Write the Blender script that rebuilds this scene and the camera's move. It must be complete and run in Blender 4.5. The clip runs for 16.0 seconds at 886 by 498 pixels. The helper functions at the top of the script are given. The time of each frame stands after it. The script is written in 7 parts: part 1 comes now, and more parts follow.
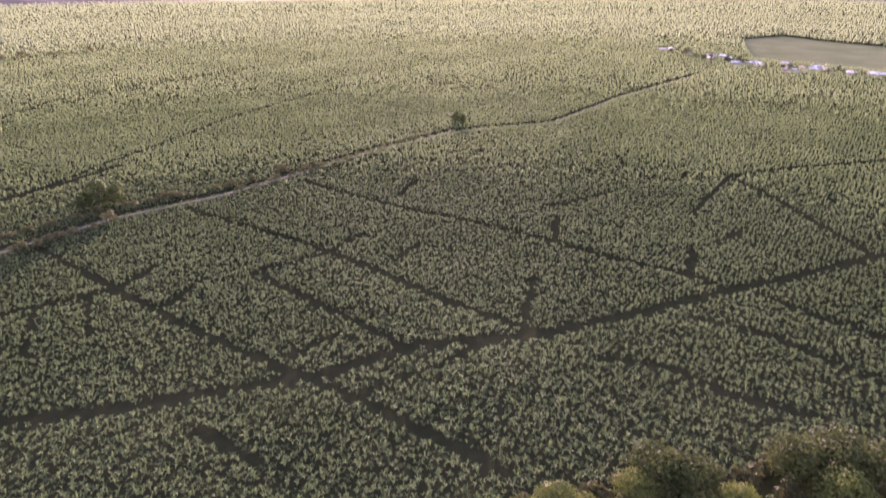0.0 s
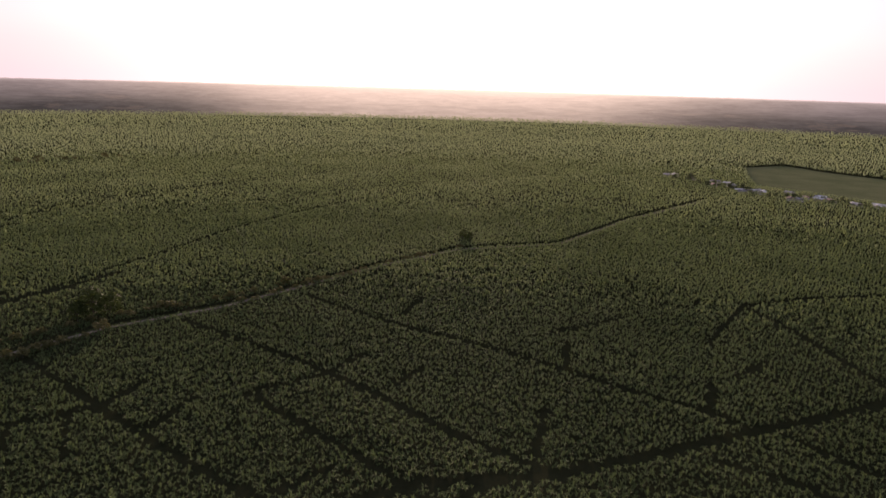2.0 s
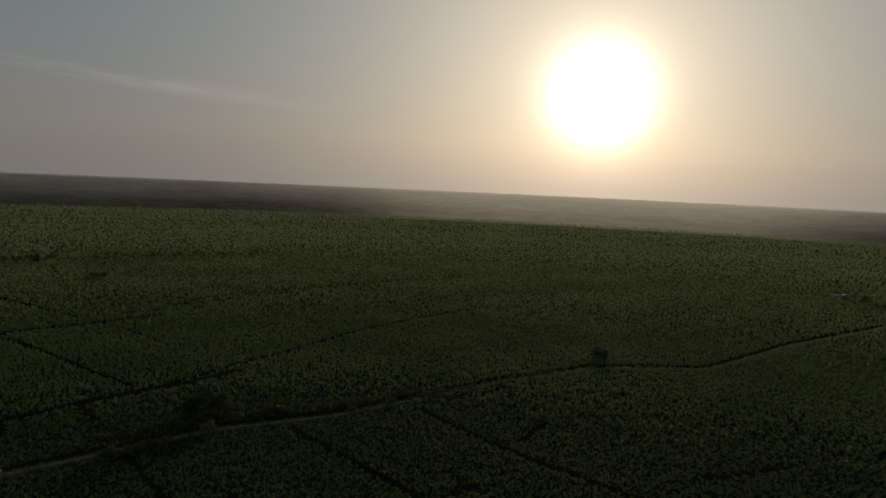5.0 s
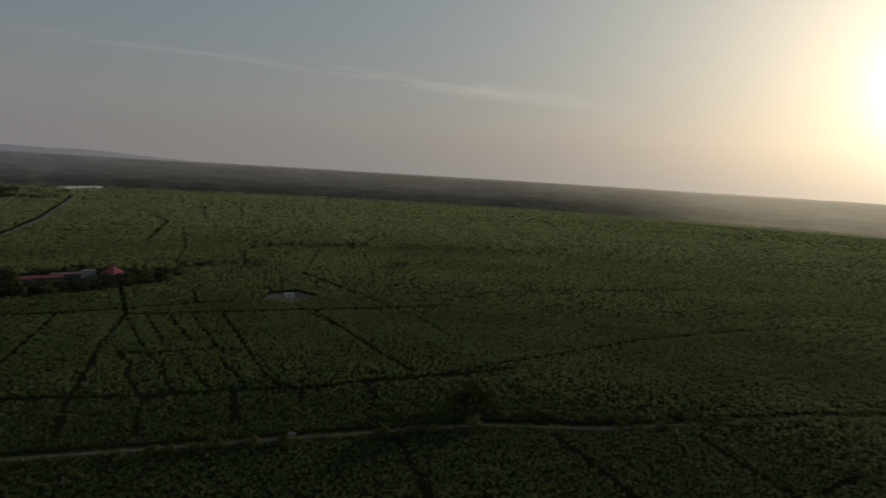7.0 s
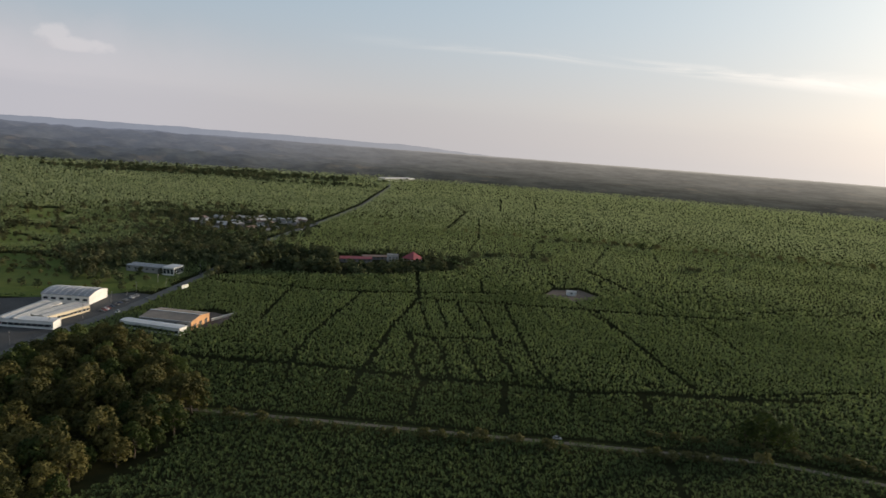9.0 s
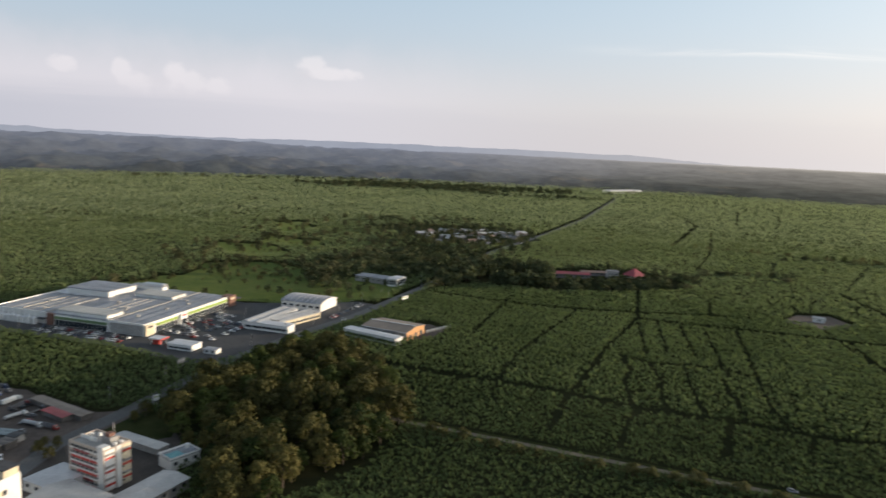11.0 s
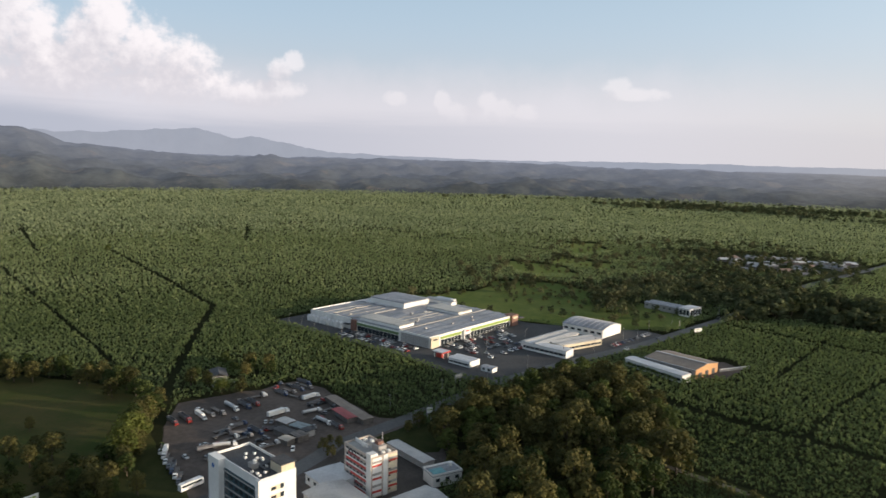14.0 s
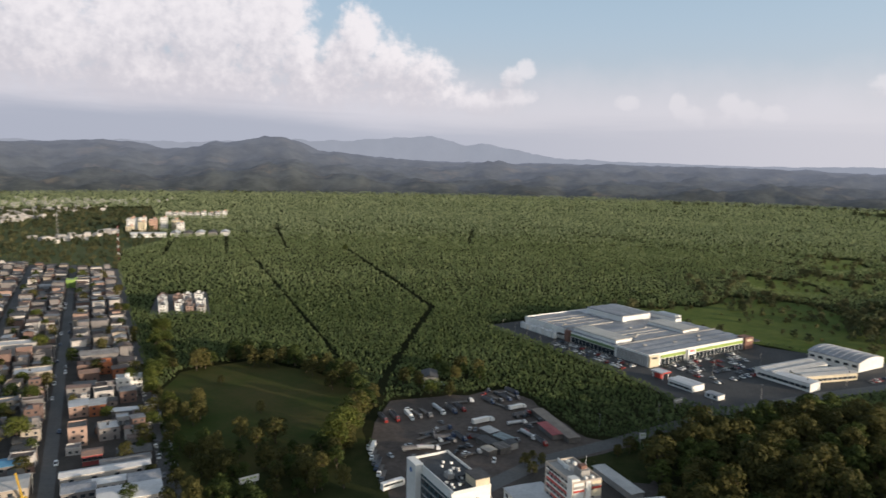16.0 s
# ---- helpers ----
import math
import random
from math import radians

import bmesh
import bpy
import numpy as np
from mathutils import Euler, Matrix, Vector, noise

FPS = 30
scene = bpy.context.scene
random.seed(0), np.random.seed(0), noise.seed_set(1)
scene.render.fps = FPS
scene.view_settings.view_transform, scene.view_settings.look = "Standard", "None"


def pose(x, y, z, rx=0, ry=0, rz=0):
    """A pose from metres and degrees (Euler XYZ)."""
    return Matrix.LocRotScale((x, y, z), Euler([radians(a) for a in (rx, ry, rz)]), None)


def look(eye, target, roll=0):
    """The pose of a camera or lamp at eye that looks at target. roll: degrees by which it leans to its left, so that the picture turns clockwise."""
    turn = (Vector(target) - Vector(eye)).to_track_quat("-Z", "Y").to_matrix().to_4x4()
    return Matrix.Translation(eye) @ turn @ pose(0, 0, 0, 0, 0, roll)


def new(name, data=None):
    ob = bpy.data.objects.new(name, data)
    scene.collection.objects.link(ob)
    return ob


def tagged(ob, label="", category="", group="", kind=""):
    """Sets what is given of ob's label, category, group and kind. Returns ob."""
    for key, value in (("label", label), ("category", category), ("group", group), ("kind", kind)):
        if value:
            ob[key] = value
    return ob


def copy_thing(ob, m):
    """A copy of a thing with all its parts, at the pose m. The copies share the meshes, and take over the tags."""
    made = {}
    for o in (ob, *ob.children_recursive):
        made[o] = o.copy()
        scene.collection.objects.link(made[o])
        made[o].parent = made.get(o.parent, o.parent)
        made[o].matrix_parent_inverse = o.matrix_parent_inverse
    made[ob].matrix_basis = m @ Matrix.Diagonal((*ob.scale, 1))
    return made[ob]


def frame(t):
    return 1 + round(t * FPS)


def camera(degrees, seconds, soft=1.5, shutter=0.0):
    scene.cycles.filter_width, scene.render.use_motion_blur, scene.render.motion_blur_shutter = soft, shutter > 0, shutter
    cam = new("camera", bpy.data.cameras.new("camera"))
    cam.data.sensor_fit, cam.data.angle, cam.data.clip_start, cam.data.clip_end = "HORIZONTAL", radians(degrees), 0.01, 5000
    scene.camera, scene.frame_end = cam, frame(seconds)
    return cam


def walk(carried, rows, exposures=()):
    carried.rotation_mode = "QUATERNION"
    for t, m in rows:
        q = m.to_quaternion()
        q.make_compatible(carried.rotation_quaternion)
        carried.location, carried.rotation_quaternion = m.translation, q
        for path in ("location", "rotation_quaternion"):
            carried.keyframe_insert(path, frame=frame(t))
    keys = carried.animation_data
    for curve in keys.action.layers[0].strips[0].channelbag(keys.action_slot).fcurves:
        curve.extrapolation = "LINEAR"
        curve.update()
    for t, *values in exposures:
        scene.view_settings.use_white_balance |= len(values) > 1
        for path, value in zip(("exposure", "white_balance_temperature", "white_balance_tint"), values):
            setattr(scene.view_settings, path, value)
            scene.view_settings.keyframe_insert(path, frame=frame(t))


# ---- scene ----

# Camera: a small drone hovering and drifting over the plantation.
ROWS = [
    (0, pose(0.00, 0.00, 139.99, 67.70, 0.31, -0.28)),
    (0.5, pose(-0.89, 3.27, 139.63, 72.93, -0.58, 0.08)),
    (1, pose(-1.48, 6.82, 139.56, 74.47, -0.95, 0.23)),
    (1.5, pose(-2.22, 10.58, 139.75, 75.55, -1.23, 0.32)),
    (2, pose(-3.04, 14.44, 140.05, 76.72, -1.57, 0.42)),
    (2.5, pose(-3.72, 18.17, 140.37, 79.52, -1.77, 0.50)),
    (3, pose(-4.30, 22.10, 140.23, 83.66, -2.11, 0.59)),
    (3.2, pose(-4.46, 23.86, 140.19, 83.99, -1.69, 0.39)),
    (5.5, pose(5.34, 53.73, 138.99, 84.76, -3.11, 15.70)),
    (6, pose(5.73, 58.63, 138.81, 84.44, -3.37, 19.00)),
    (6.5, pose(5.76, 63.21, 138.64, 84.39, -3.40, 25.30)),
    (7, pose(5.29, 67.37, 138.50, 83.60, -3.41, 35.50)),
    (7.5, pose(4.19, 71.00, 138.39, 83.00, -3.65, 42.22)),
    (8, pose(2.67, 74.31, 138.41, 82.46, -3.36, 48.23)),
    (8.2, pose(2.04, 75.66, 138.43, 82.18, -3.60, 50.98)),
    (10.3, pose(-6.13, 91.68, 140.14, 81.92, -2.98, 66.45)),
    (10.5, pose(-7.14, 92.83, 140.11, 81.83, -2.64, 67.97)),
    (11, pose(-9.87, 95.70, 139.95, 81.73, -2.44, 77.03)),
    (11.5, pose(-13.00, 98.92, 139.61, 81.80, -2.22, 83.52)),
    (12, pose(-15.92, 101.16, 139.23, 82.03, -2.04, 85.04)),
    (12.5, pose(-18.89, 102.95, 138.85, 82.21, -1.80, 92.09)),
    (13, pose(-22.63, 105.29, 138.52, 82.36, -1.65, 96.26)),
    (13.5, pose(-26.16, 106.68, 138.10, 82.57, -1.52, 97.45)),
    (14, pose(-30.05, 107.65, 137.63, 82.69, -1.42, 100.85)),
    (14.5, pose(-34.31, 108.31, 137.12, 82.71, -1.33, 105.07)),
    (15, pose(-38.51, 108.88, 136.75, 82.76, -1.24, 109.07)),
    (15.5, pose(-42.64, 109.08, 136.57, 82.79, -1.16, 113.48)),
    (16, pose(-46.66, 108.92, 136.57, 82.79, -1.17, 118.95)),
]
EXPOSURES = [(0, 2.15, 5900, 72), (0.5, 1.5, 6050, 66), (1.0, 0.85, 6350, 56), (2.0, 0.05, 6550, 44), (2.6, -0.5, 6600, 22), (3.2, -0.95, 6500, 15), (5.5, -2.0, 6400, 12),
             (6.5, -1.8, 6400, 11), (7.5, -1.05, 6350, 12), (8.2, -0.58, 6300, 13), (10.3, 0.18, 6250, 14), (14.5, 0.24, 6200, 14), (16, 0.1, 6150, 14)]


cam = camera(63.86, 16.0, soft=1.5, shutter=0.35)
walk(cam, ROWS, EXPOSURES)

# World: hazy late-afternoon sky, low sun over the fields.
SUN_AZ, SUN_EL = 0.0, 7.4
SUN_DIR = Vector((-math.sin(radians(SUN_AZ)) * math.cos(radians(SUN_EL)),
                  math.cos(radians(SUN_AZ)) * math.cos(radians(SUN_EL)), math.sin(radians(SUN_EL))))

world = bpy.data.worlds.new("sky")
scene.world = world
world.use_nodes = True
wn, wl = world.node_tree.nodes, world.node_tree.links
wn.clear()


class Graph:
    """Short way to chain math nodes in one node tree."""

    def __init__(self, tree):
        self.n, self.l = tree.nodes, tree.links

    def put(self, socket, value):
        if isinstance(value, bpy.types.NodeSocket):
            self.l.new(value, socket)
        else:
            socket.default_value = value

    def math(self, op, a, b=0.0, c=0.0):
        m = self.n.new("ShaderNodeMath")
        m.operation = op
        for s, value in zip(m.inputs, (a, b, c)):
            self.put(s, value)
        return m.outputs[0]

    def step(self, x, lo, hi, a=0.0, b=1.0):
        m = self.n.new("ShaderNodeMapRange")
        m.interpolation_type = "SMOOTHSTEP"
        self.put(m.inputs["Value"], x)
        for key, value in (("From Min", lo), ("From Max", hi), ("To Min", a), ("To Max", b)):
            self.put(m.inputs[key], value)
        return m.outputs[0]

    def mix(self, fac, a, b, blend="MIX"):
        m = self.n.new("ShaderNodeMix")
        m.data_type, m.blend_type = "RGBA", blend
        self.put(m.inputs[0], fac)
        self.put(m.inputs[6], a if isinstance(a, bpy.types.NodeSocket) else (*a, 1))
        self.put(m.inputs[7], b if isinstance(b, bpy.types.NodeSocket) else (*b, 1))
        return m.outputs[2]

    def noise(self, vector, scale, detail=4.0, rough=0.55, distort=0.0):
        m = self.n.new("ShaderNodeTexNoise")
        if vector is not None:
            self.l.new(vector, m.inputs["Vector"])
        m.inputs["Scale"].default_value, m.inputs["Detail"].default_value = scale, detail
        m.inputs["Roughness"].default_value, m.inputs["Distortion"].default_value = rough, distort
        return m.outputs["Fac"]

    def combine(self, x, y, z):
        m = self.n.new("ShaderNodeCombineXYZ")
        for s, value in zip(m.inputs, (x, y, z)):
            self.put(s, value)
        return m.outputs[0]


def build_sky():
    g = Graph(world.node_tree)
    way = wn.new("ShaderNodeTexCoord").outputs["Generated"]
    sep = wn.new("ShaderNodeSeparateXYZ")
    wl.new(way, sep.inputs[0])
    x, y, z = sep.outputs
    az = g.math("MULTIPLY", g.math("ARCTAN2", g.math("MULTIPLY", x, -1.0), y), 180 / math.pi)
    el = g.math("MULTIPLY", g.math("ARCSINE", z), 180 / math.pi)
    sky = wn.new("ShaderNodeTexSky")
    sky.sky_type, sky.sun_disc = "NISHITA", False
    sky.sun_elevation, sky.sun_rotation = radians(SUN_EL), radians(SUN_AZ)
    sky.air_density, sky.dust_density, sky.ozone_density = 1.0, 2.2, 1.5
    base = g.mix(1.0, sky.outputs[0], (SKY_GAIN, SKY_GAIN, SKY_GAIN), "MULTIPLY")
    # hazy veil that pales the whole sky and thickens towards the horizon
    veil = g.step(el, -2.0, 30.0, 0.80, 0.30)
    pale = g.mix(g.step(el, 0.0, 13.0), (0.60, 0.57, 0.57), (0.47, 0.63, 0.75))
    base = g.mix(veil, base, pale)
    # aureole of the low sun in the haze
    dot = wn.new("ShaderNodeVectorMath")
    dot.operation = "DOT_PRODUCT"
    wl.new(way, dot.inputs[0])
    dot.inputs[1].default_value = SUN_DIR
    ang = g.math("MULTIPLY", g.math("ARCCOSINE", g.math("MINIMUM", dot.outputs["Value"], 1.0)), 180 / math.pi)
    glow = g.math("ADD", g.math("MULTIPLY", g.math("EXPONENT", g.math("MULTIPLY", ang, -1 / 1.15)), 62.0),
                  g.math("MULTIPLY", g.math("EXPONENT", g.math("MULTIPLY", ang, -1 / 12.0)), 1.85))
    glow = g.math("ADD", glow, g.math("MULTIPLY", g.math("EXPONENT", g.math("MULTIPLY", ang, -1 / 45.0)), 0.50))
    halo = g.combine(glow, g.math("MULTIPLY", glow, 0.90), g.math("MULTIPLY", glow, 0.68))
    # cumulus banks: lumps of (azimuth, elevation, half-width, half-height)
    lumps = ((148, 8.5, 5, 5), (142.5, 9, 5.5, 5), (137.5, 9.2, 5, 6), (133, 9.5, 3.4, 5.5), (131.2, 10.6, 1.5, 3), (130.4, 7.3, 1.8, 2.6), (125.6, 8.4, 1.9, 3.0), (123.6, 7.2, 2.6, 2.5), (120.6, 6.5, 2.4, 1.9), (127.0, 7.0, 1.8, 2.4),
             (112.6, 7.0, 0.8, 0.8), (113.5, 6.4, 1.0, 0.9), (113.2, 5.0, 1.5, 0.8), (104.8, 4.5, 0.9, 0.6), (101.0, 4.3, 0.6, 0.8), (100.4, 3.5, 1.1, 0.8), (97.4, 4.3, 0.8, 0.9), (96.2, 3.9, 1.3, 0.8), (94.5, 3.7, 1.0, 0.7), (98.5, 3.2, 2.8, 0.8), (87.5, 5.7, 1.0, 0.7), (86, 5.1, 2.4, 0.5), (160, 9, 9, 7), (180, 9, 14, 7), (128.6, 5.4, 4.0, 2.2), (121.5, 5.0, 4.5, 1.7), (138.5, 5.6, 9.0, 2.6), (115.5, 4.4, 3.0, 1.0))

    def bank(a, e, vec):
        cover = None
        for ca, ce, w, h in lumps:
            dx = g.math("DIVIDE", g.math("SUBTRACT", a, float(ca)), float(w))
            dy = g.math("DIVIDE", g.math("SUBTRACT", e, float(ce)), float(h))
            lump = g.math("SUBTRACT", 1.0, g.math("ADD", g.math("MULTIPLY", dx, dx), g.math("MULTIPLY", dy, dy)))
            cover = lump if cover is None else g.math("SMOOTH_MAX", cover, lump, 0.25)
        cover = g.math("MULTIPLY", g.math("MAXIMUM", cover, -2.2), 1.5)
        knobs = g.math("MULTIPLY", g.math("SUBTRACT", 0.5, g.math("ABSOLUTE", g.math("SUBTRACT", g.noise(vec, 19.0, 3.0, 0.5), 0.5))), 2.8)
        rough = g.math("MULTIPLY", g.math("SUBTRACT", g.noise(vec, 9.0, 6.0, 0.55), 0.5), 3.2)
        frayed = g.math("MULTIPLY", g.math("SUBTRACT", g.noise(vec, 80.0, 4.0, 0.6), 0.5), 3.0)
        return g.math("ADD", g.math("ADD", cover, frayed), g.math("ADD", g.math("SUBTRACT", knobs, 1.25), rough))

    body = bank(az, el, way)
    shift = wn.new("ShaderNodeVectorMath")
    shift.operation = "ADD"
    wl.new(way, shift.inputs[0])
    shift.inputs[1].default_value = (0.004, 0.016, 0.020)
    ahead = bank(g.math("SUBTRACT", az, 0.95), g.math("ADD", el, 1.15), shift.outputs[0])
    puff = g.step(body, -0.8, 1.0)
    # sides turned to the sun are bright, the rest grey; towards the base the bank melts into haze
    lit = g.math("ADD", g.math("MULTIPLY", g.math("SUBTRACT", body, ahead), 0.24), g.step(el, 2.5, 10.5, 0.18, 0.62))
    cloud = g.mix(g.step(lit, 0.05, 0.95), (0.575, 0.545, 0.555), (0.85, 0.79, 0.755))
    opac = g.math("MULTIPLY", puff, g.math("MULTIPLY", g.step(el, 1.8, 6.0, 0.15, 0.95), g.step(az, 106, 121, 0.36, 0.95)))
    wobble = g.noise(way, 8.0, 5.0, 0.6)
    # wide pinkish-grey veil behind the banks and a grey shelf of stratus low over the hills
    back = g.math("MULTIPLY", g.step(az, 60, 92), g.math("MULTIPLY", g.step(g.math("ADD", el, g.math("MULTIPLY", g.noise(way, 7.0, 5.0, 0.6), 5.0)), 10.8, 6.0), 0.72))
    fill = g.math("MULTIPLY", g.step(az, 112, 124), g.step(g.math("ADD", el, g.math("MULTIPLY", wobble, 4.0)), 9.2, 6.2, 0.0, 0.85))
    base = g.mix(back, base, (0.62, 0.60, 0.62))
    base = g.mix(fill, base, (0.60, 0.585, 0.605))
    streak = g.noise(g.combine(g.math("MULTIPLY", az, 0.05), g.math("MULTIPLY", el, 0.7), 1.0), 1.0, 5.0, 0.6, 0.5)
    shelf = g.math("MULTIPLY", g.step(az, 78, 135, 0.25, 1.0), g.step(g.math("ADD", el, g.math("SUBTRACT", g.math("MULTIPLY", streak, 2.2), g.step(az, 122, 136, 0.0, 0.9))), 4.8, 2.6))
    base = g.mix(opac, base, cloud)
    base = g.mix(g.math("MULTIPLY", shelf, 0.80), base, (0.34, 0.37, 0.43))
    # thin streaks of cirrus beside the sun
    slant = g.math("SUBTRACT", el, g.math("MULTIPLY", g.math("SUBTRACT", g.math("MINIMUM", az, 54.0), 21.0), 0.064))
    thread = g.noise(g.combine(g.math("MULTIPLY", az, 0.055), g.math("MULTIPLY", slant, 0.55), 3.0), 1.0, 6.0, 0.6, 0.8)
    band = g.math("MULTIPLY", g.step(g.math("ABSOLUTE", g.math("SUBTRACT", slant, 5.6)), g.step(az, 30, 44, 0.95, 0.55), 0.0), g.step(az, 17, 23))
    band = g.math("MULTIPLY", band, g.math("MULTIPLY", g.step(az, 70, 54), g.step(az, 56, 30, 0.5, 0.9)))
    wisp = g.math("MULTIPLY", g.step(thread, 0.36, 0.60), g.math("MULTIPLY", band, 0.95))
    base = g.mix(wisp, base, (0.86, 0.82, 0.75))
    total = g.mix(1.0, base, halo, "ADD")
    bg = wn.new("ShaderNodeBackground")
    wl.new(total, bg.inputs["Color"])
    bg.inputs["Strength"].default_value = 1.0
    out = wn.new("ShaderNodeOutputWorld")
    wl.new(bg.outputs[0], out.inputs["Surface"])


SKY_GAIN = 0.10
build_sky()

sun = new("sun", bpy.data.lights.new("sun", "SUN"))
sun.data.energy, sun.data.angle, sun.data.color = 5.0, radians(0.6), (1.0, 0.82, 0.58)
sun.matrix_world = look((0, 0, 0), -SUN_DIR)

# Materials
def paint(name, color, color2=None, rough=0.8, scale=1.0, fine=12.0, bump=0.0, metal=0.0, vary=0.0, spec=0.4):
    """Two-scale mottled surface; vary shifts the value from object to object."""
    m = bpy.data.materials.new(name)
    m.use_nodes = True
    g = Graph(m.node_tree)
    p = m.node_tree.nodes["Principled BSDF"]
    co = g.n.new("ShaderNodeTexCoord").outputs["Object"]
    color2 = color2 or tuple(0.7 * c for c in color)
    big, small = g.noise(co, scale, 4.0), g.noise(co, scale * fine, 5.0, 0.65)
    f = g.math("ADD", g.math("MULTIPLY", big, 0.6), g.math("MULTIPLY", small, 0.4))
    c = g.mix(g.step(f, 0.35, 0.65), color, color2)
    if vary:
        r = g.n.new("ShaderNodeObjectInfo").outputs["Random"]
        k = g.math("ADD", 1 - vary, g.math("MULTIPLY", r, 2 * vary))
        c = g.mix(1.0, c, g.combine(k, k, k), "MULTIPLY")
    g.l.new(c, p.inputs["Base Color"])
    g.l.new(g.step(small, 0.3, 0.7, max(rough - 0.1, 0.02), min(rough + 0.1, 1.0)), p.inputs["Roughness"])
    p.inputs["Metallic"].default_value = metal
    p.inputs["Specular IOR Level"].default_value = spec
    if bump:
        b = g.n.new("ShaderNodeBump")
        b.inputs["Strength"].default_value, b.inputs["Distance"].default_value = 1.0, bump
        g.l.new(small, b.inputs["Height"])
        g.l.new(b.outputs[0], p.inputs["Normal"])
    return m


def foliage(name, dark, light, rough=0.5, through_light=0.3, patch=0.02, spec=0.5, leafy=0.4, broad=0.35):
    """Leaves: value varies leaf by leaf and in broad patches, and light comes through them."""
    m = bpy.data.materials.new(name)
    m.use_nodes = True
    g = Graph(m.node_tree)
    p = m.node_tree.nodes["Principled BSDF"]
    co = g.n.new("ShaderNodeTexCoord").outputs["Object"]
    isle = g.n.new("ShaderNodeNewGeometry").outputs["Random Per Island"]
    big = g.noise(co, patch, 3.0)
    f = g.math("ADD", g.math("MULTIPLY", isle, leafy), g.math("MULTIPLY", g.step(big, 0.35, 0.65), broad))
    r = g.n.new("ShaderNodeObjectInfo").outputs["Random"]
    f = g.math("ADD", f, g.math("MULTIPLY", g.math("SUBTRACT", r, 0.5), 0.5))
    c = g.mix(f, dark, light)
    g.l.new(c, p.inputs["Base Color"])
    p.inputs["Roughness"].default_value = rough
    p.inputs["Specular IOR Level"].default_value = spec
    t = g.n.new("ShaderNodeBsdfTranslucent")
    g.l.new(g.mix(1.0, c, (1.10, 1.16, 0.86), "MULTIPLY"), t.inputs["Color"])
    mix = g.n.new("ShaderNodeMixShader")
    mix.inputs[0].default_value = through_light
    g.l.new(p.outputs[0], mix.inputs[1])
    g.l.new(t.outputs[0], mix.inputs[2])
    g.l.new(mix.outputs[0], m.node_tree.nodes["Material Output"].inputs["Surface"])
    return m


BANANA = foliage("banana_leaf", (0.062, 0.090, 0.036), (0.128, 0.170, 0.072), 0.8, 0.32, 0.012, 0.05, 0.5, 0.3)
# Brightened copy of the leaf colour, standing in for sunlit haze at mid distance.
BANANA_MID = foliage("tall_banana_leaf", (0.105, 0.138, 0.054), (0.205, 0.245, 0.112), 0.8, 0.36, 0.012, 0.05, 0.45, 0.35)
# Leaf colour paled from 740 m on: the air's haze is painted into it.
BANANA_HAZED = foliage("young_banana_leaf", (0.178, 0.215, 0.098), (0.285, 0.325, 0.165), 0.85, 0.38, 0.008, 0.04, 0.35, 0.45)
# Palest and greyest of the leaf colours, with haze painted in past 1300 m.
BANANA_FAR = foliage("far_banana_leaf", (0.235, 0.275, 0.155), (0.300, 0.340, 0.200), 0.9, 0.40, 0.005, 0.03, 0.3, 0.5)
CROWN_OLIVE = foliage("crown_olive", (0.034, 0.038, 0.012), (0.172, 0.150, 0.050), 0.75, 0.25, 0.09, 0.12)
CROWN_GREEN = foliage("crown_green", (0.022, 0.036, 0.010), (0.092, 0.112, 0.030), 0.75, 0.25, 0.09, 0.12)
CROWN_DOME = foliage("crown_mid_green", (0.034, 0.046, 0.013), (0.120, 0.132, 0.036), 0.75, 0.28, 0.1, 0.12)
CROWN_LIME = foliage("crown_lime", (0.044, 0.062, 0.014), (0.150, 0.164, 0.036), 0.7, 0.32, 0.12, 0.15)
# Far crowns are lighter and greyer: haze is painted into their leaf colours.
CROWN_FAR = foliage("crown_far_green", (0.036, 0.047, 0.024), (0.112, 0.124, 0.062), 0.85, 0.25, 0.03, 0.05, 0.3, 0.7)
CROWN_FAR_OLIVE = foliage("crown_far_olive", (0.060, 0.064, 0.032), (0.170, 0.162, 0.082), 0.85, 0.25, 0.03, 0.05, 0.3, 0.7)
BUSH = foliage("bush_leaf", (0.062, 0.064, 0.024), (0.165, 0.150, 0.062), 0.75, 0.25, 0.15, 0.1)
BARK = paint("bark", (0.12, 0.09, 0.065), (0.05, 0.04, 0.03), 0.95, 0.8, 6)
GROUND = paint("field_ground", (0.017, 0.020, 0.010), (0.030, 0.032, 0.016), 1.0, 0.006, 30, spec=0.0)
GRASS = paint("pasture_grass", (0.034, 0.055, 0.014), (0.082, 0.070, 0.028), 0.9, 0.022, 26, spec=0.03)
SCRUB_BRIGHT = paint("sunny_scrub_grass", (0.110, 0.145, 0.034), (0.195, 0.215, 0.062), 0.9, 0.012, 12, spec=0.03)
SCRUB = paint("scrub_grass", (0.066, 0.098, 0.024), (0.130, 0.150, 0.044), 0.9, 0.012, 12, spec=0.03)
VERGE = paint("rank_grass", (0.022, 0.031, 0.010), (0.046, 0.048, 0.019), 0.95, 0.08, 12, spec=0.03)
# Light green pasture, its colour raised further to imitate haze over far ground.
GRASS_PALE = paint("pale_pasture_grass", (0.100, 0.118, 0.056), (0.140, 0.148, 0.076), 1.0, 0.02, 10, spec=0.0)
DIRT = paint("dirt_road", (0.185, 0.160, 0.125), (0.125, 0.108, 0.086), 1.0, 0.06, 10, spec=0.03)
